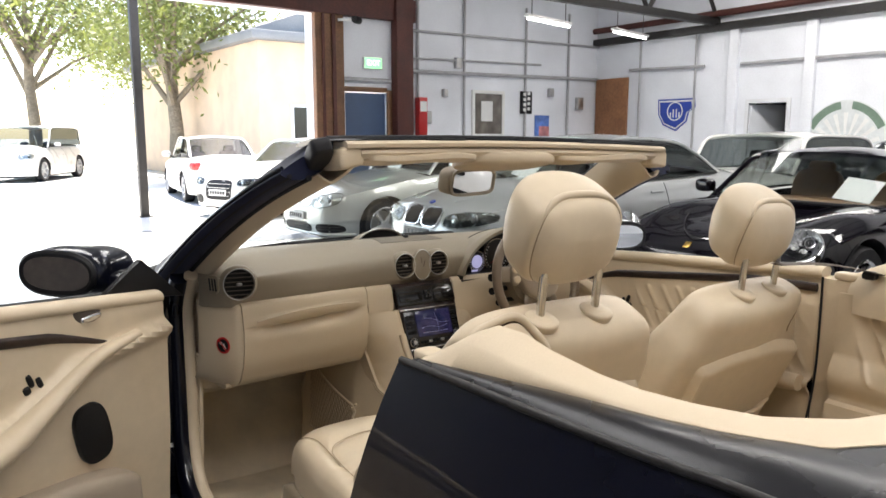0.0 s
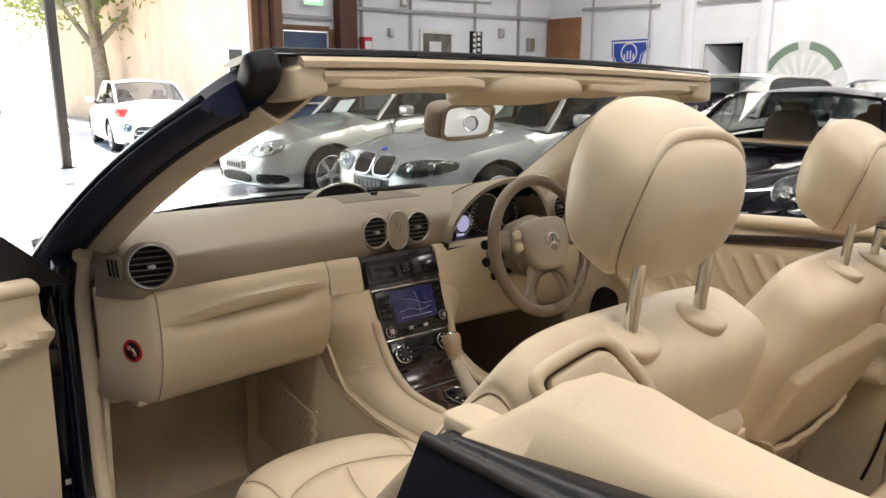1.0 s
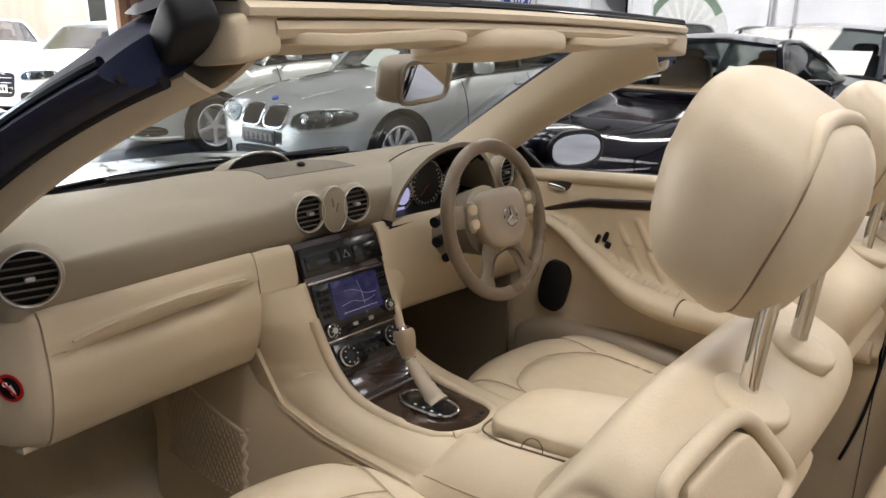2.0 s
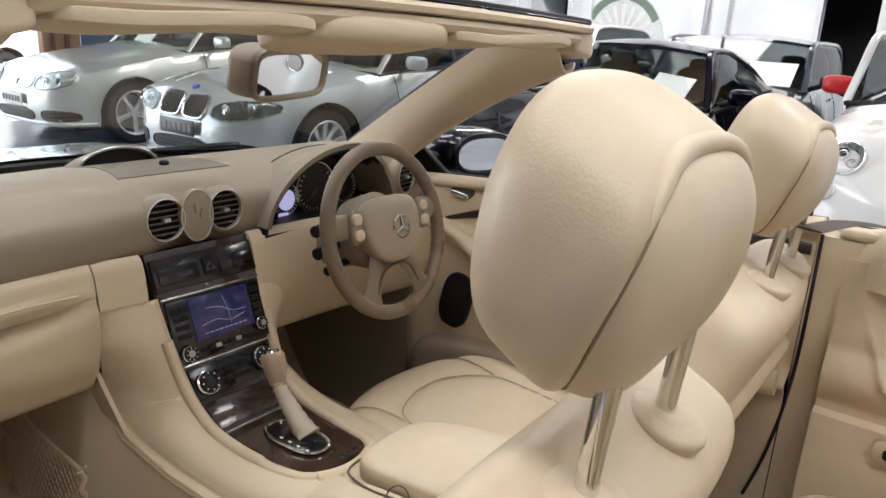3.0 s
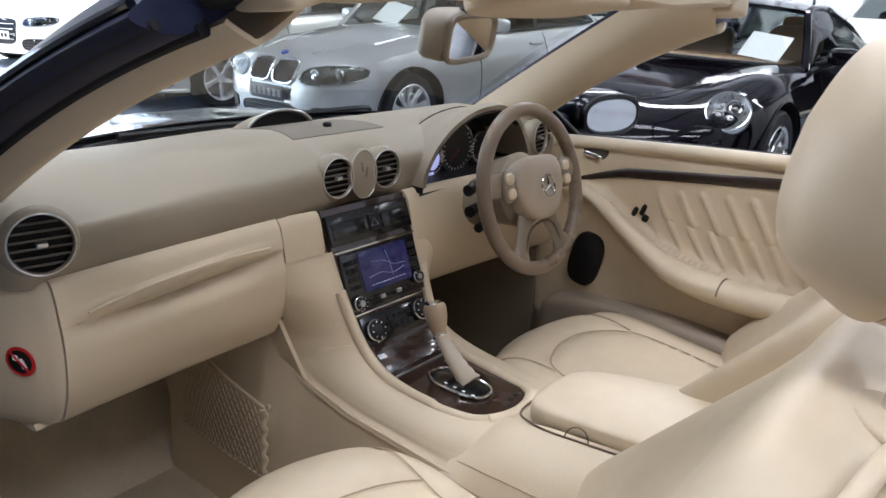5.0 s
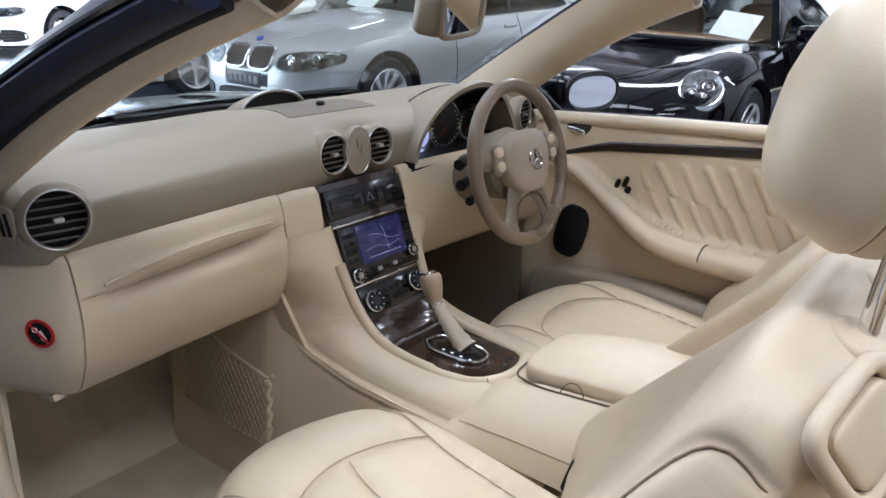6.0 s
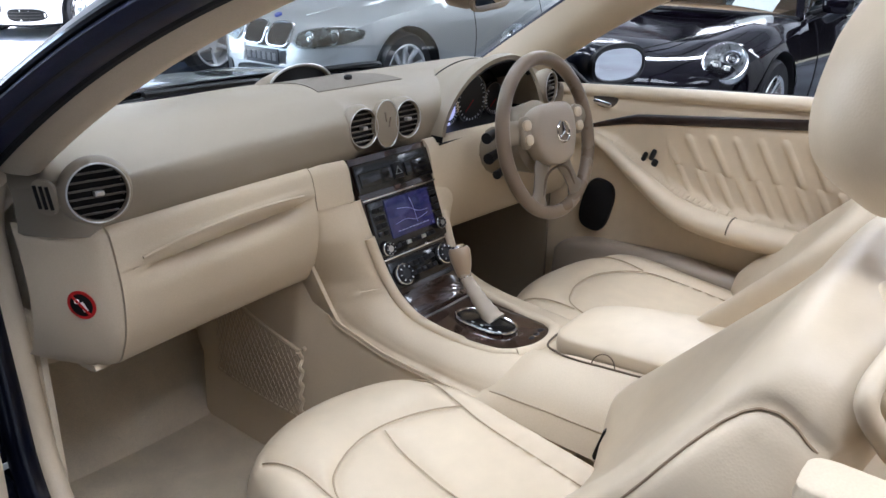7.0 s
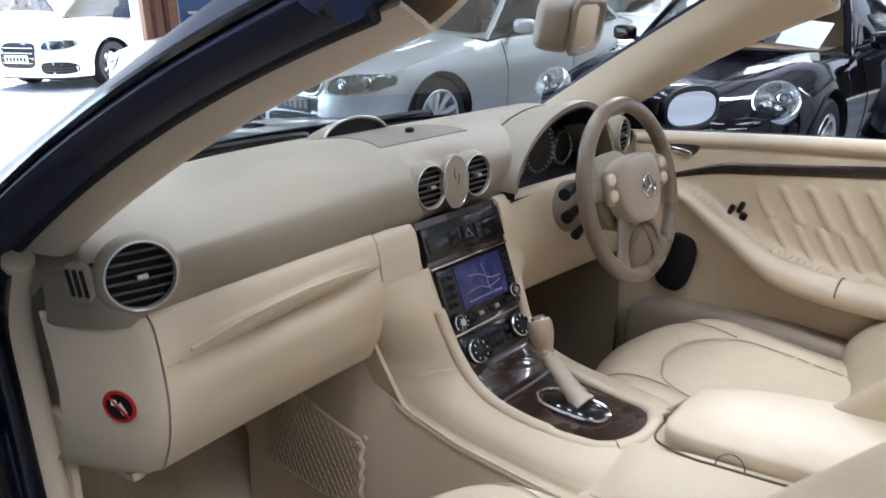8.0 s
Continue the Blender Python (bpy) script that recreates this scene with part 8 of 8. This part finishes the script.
part("badge", box(0.006, 0.05, 0.06, 0.004, pose(S["front_x"](0, 0.64) - 0.004, 0, 0.645, 0, 50, 0)), material("gold_badge", (0.5, 0.32, 0.08), 0.3, 0.8, 0, 1, 0.2, 60), c, "small gold bonnet badge")
part("bonnet_gap", tube([Vector((0.22 + 0.95 * abs(t) ** 1.6 * 1.0, 0.62 * t, 0.0)) + Vector((0, 0, S["deck"](0.22 + 0.95 * abs(t) ** 1.6) + 0.022)) for t in np.linspace(-1, 1, 30)], 0.004, 5), BLACK, c)

# small white hatchback
S = parked_car("white_hatchback", "small white hatchback with round lamps and red mirrors", pose(3.30, -1.16, 0), dict(length=3.55, width=1.63, height=1.49, front_axle=0.72, rear_axle=3.02, wheel=0.30, paint=WHITEP, roof_paint=WHITEP,
    deck=[(0, 0.62), (0.05, 0.76), (0.2, 0.87), (0.5, 0.955), (0.95, 1.02), (1.2, 1.03), (2.5, 1.06), (3.3, 1.08), (3.5, 1.0), (3.55, 0.85)], crown=0.055, screen_foot=0.88, rear_foot=3.50, roof_front=1.55, roof_rear=2.9, roof_width=0.80, card=(0.06, 0, 0.34, 0.26), mirror_x=0.5, mirror_out=-0.02, mirror_paint=RED,
    plan=[(0, 0.40), (0.006, 0.56), (0.018, 0.70), (0.035, 0.80), (0.07, 0.89), (0.15, 0.965), (0.3, 1.0), (0.8, 1.0), (0.95, 0.92), (1, 0.8)]))
c = S["c"]
for s in (-1, 1):
    round_lamp(S, s * 0.520, 0.800, 0.092, 30, 16, 0.012)
    round_lamp(S, s * 0.575, 0.640, 0.050, 16, 22)
    part("whisker", tube([Vector((S["front_x"](s * y, z) - 0.008, s * y, z)) for y, z in ((0.05, 0.70), (0.12, 0.702), (0.19, 0.705), (0.25, 0.708), (0.30, 0.712))], [0.010, 0.010, 0.009, 0.007, 0.004], 8, flat=0.6), P_RIM, c, "dull chrome whisker trim")
bd = part("badge", prism([(-0.05, 0.05), (0.05, 0.05), (0.05, -0.02), (0, -0.06), (-0.05, -0.02)], 0.02, 0.004, Matrix(((0, 0, -1, S["front_x"](0, 0.70) + 0.004), (-1, 0, 0, 0), (0, 1, 0, 0.705), (0, 0, 0, 1)))), CHROME, c, "shield badge in red and yellow")
part("badge_red", box(0.004, 0.08, 0.03, 0, pose(S["front_x"](0, 0.70) - 0.018, 0, 0.735)), RED, bd)
part("badge_yellow", box(0.004, 0.07, 0.04, 0, pose(S["front_x"](0, 0.70) - 0.018, 0, 0.695)), material("yellow_enamel", (0.6, 0.4, 0.05), 0.3, 0, 0, 1, 0.1, 50), bd)
intake(S, 0, 0.60, 0.52, 0.035)
intake(S, 0, 0.40, 1.0, 0.16, 2)

# second row
S = parked_car("dark_hatchback", "dark blue-grey hatchback with a white card inside", pose(5.55, 0.92, 0), dict(length=3.7, width=1.68, height=1.40, front_axle=0.65, rear_axle=3.1, wheel=0.30, paint=GREYP,
    deck=[(0, 0.60), (0.06, 0.74), (0.3, 0.84), (0.9, 0.92), (1.2, 0.94), (3.3, 0.98), (3.7, 0.8)], screen_foot=0.85, rear_foot=3.55, roof_front=1.45, roof_rear=3.0, roof_width=0.8, card=(-0.40, 0, 0.42, 0.30), mirror_x=0.45))
for s in (-1, 1):
    lamp_unit(S, s * 0.54, 0.74, 0.11, 0.10, 1.0, 0.0, 1)
S = parked_car("white_wagon", "white car parked against the far wall", pose(6.2, 3.6, 0), dict(length=4.2, width=1.78, height=1.46, front_axle=0.8, rear_axle=3.4, wheel=0.31, paint=WHITEP,
    deck=[(0, 0.62), (0.06, 0.72), (0.3, 0.82), (1.0, 0.92), (1.3, 0.95), (3.6, 1.0), (4.2, 0.85)], screen_foot=1.1, rear_foot=4.0, roof_front=1.8, roof_rear=3.4, roof_width=0.8))
for s in (-1, 1):
    lamp_unit(S, s * 0.60, 0.68, 0.18, 0.075)

# outdoors: white coupe nose-on and white saloon from behind
S = parked_car("white_coupe", "white coupe parked just outside the doorway", pose(3.15, 10.75, -0.02, 0, 0, 22), dict(length=4.6, width=1.85, height=1.38, front_axle=0.9, rear_axle=3.65, wheel=0.33, paint=WHITEP,
    deck=[(0, 0.60), (0.06, 0.70), (0.3, 0.77), (1.0, 0.86), (1.4, 0.90), (3.8, 0.99), (4.5, 0.92), (4.6, 0.75)], screen_foot=1.35, rear_foot=4.1, roof_front=2.1, roof_rear=3.0, rim=BLACK, group="cars in the yard"))
c = S["c"]
for s in (-1, 1):
    lamp_unit(S, s * 0.61, 0.645, 0.20, 0.062, 0.65, 0.08, 2, inner=SMOKE)
    intake(S, s * 0.60, 0.33, 0.40, 0.16, 3)
intake(S, 0, 0.50, 0.62, 0.34, 4, BLACK, 0.4)
number_plate(c, -0.02, 0, 0.45, 0.42, 0.11, WHITE_PLASTIC, BLACK)
S = parked_car("white_saloon", "white saloon seen from behind in the yard", pose(5.05, 17.8, -0.02, 0, 0, 261), dict(length=4.5, width=1.73, height=1.43, front_axle=0.8, rear_axle=3.55, wheel=0.315, paint=WHITEP,
    deck=[(0, 0.60), (0.06, 0.70), (0.3, 0.77), (1.0, 0.86), (1.4, 0.92), (3.6, 0.97), (4.3, 0.98), (4.46, 0.90), (4.5, 0.75)], screen_foot=1.25, rear_foot=3.9, roof_front=2.0, roof_rear=3.05, pillars=(0.5,), group="cars in the yard"))
c = S["c"]
for s in (-1, 1):
    part("tail_light", cushion(0.12, 0.13, 0.085, 0.5, 0.5, 20, 12, None, pose(4.36, s * 0.66, 0.80, 0, 0, s * -18)), TAIL, c, "red tail light")
number_plate(c, 4.51, 0, 0.62, 0.40, 0.11, material("yellow_plate", (0.6, 0.42, 0.08), 0.5, 0, 0, 1, 0.1, 20), BLACK, 1)
S = parked_car("white_van", "white utility vehicle at the end of the yard", pose(1.2, 24.0, -0.02, 0, 0, 60), dict(length=4.8, width=1.9, height=1.75, front_axle=0.9, rear_axle=3.8, wheel=0.36, paint=WHITEP,
    deck=[(0, 0.70), (0.06, 0.85), (0.4, 0.98), (1.2, 1.05), (1.5, 1.08), (4.6, 1.1), (4.8, 0.9)], screen_foot=1.2, rear_foot=4.6, roof_front=1.9, roof_rear=4.2, roof_width=0.84, group="cars in the yard"))
for s in (-1, 1):
    lamp_unit(S, s * 0.64, 0.80, 0.18, 0.085)
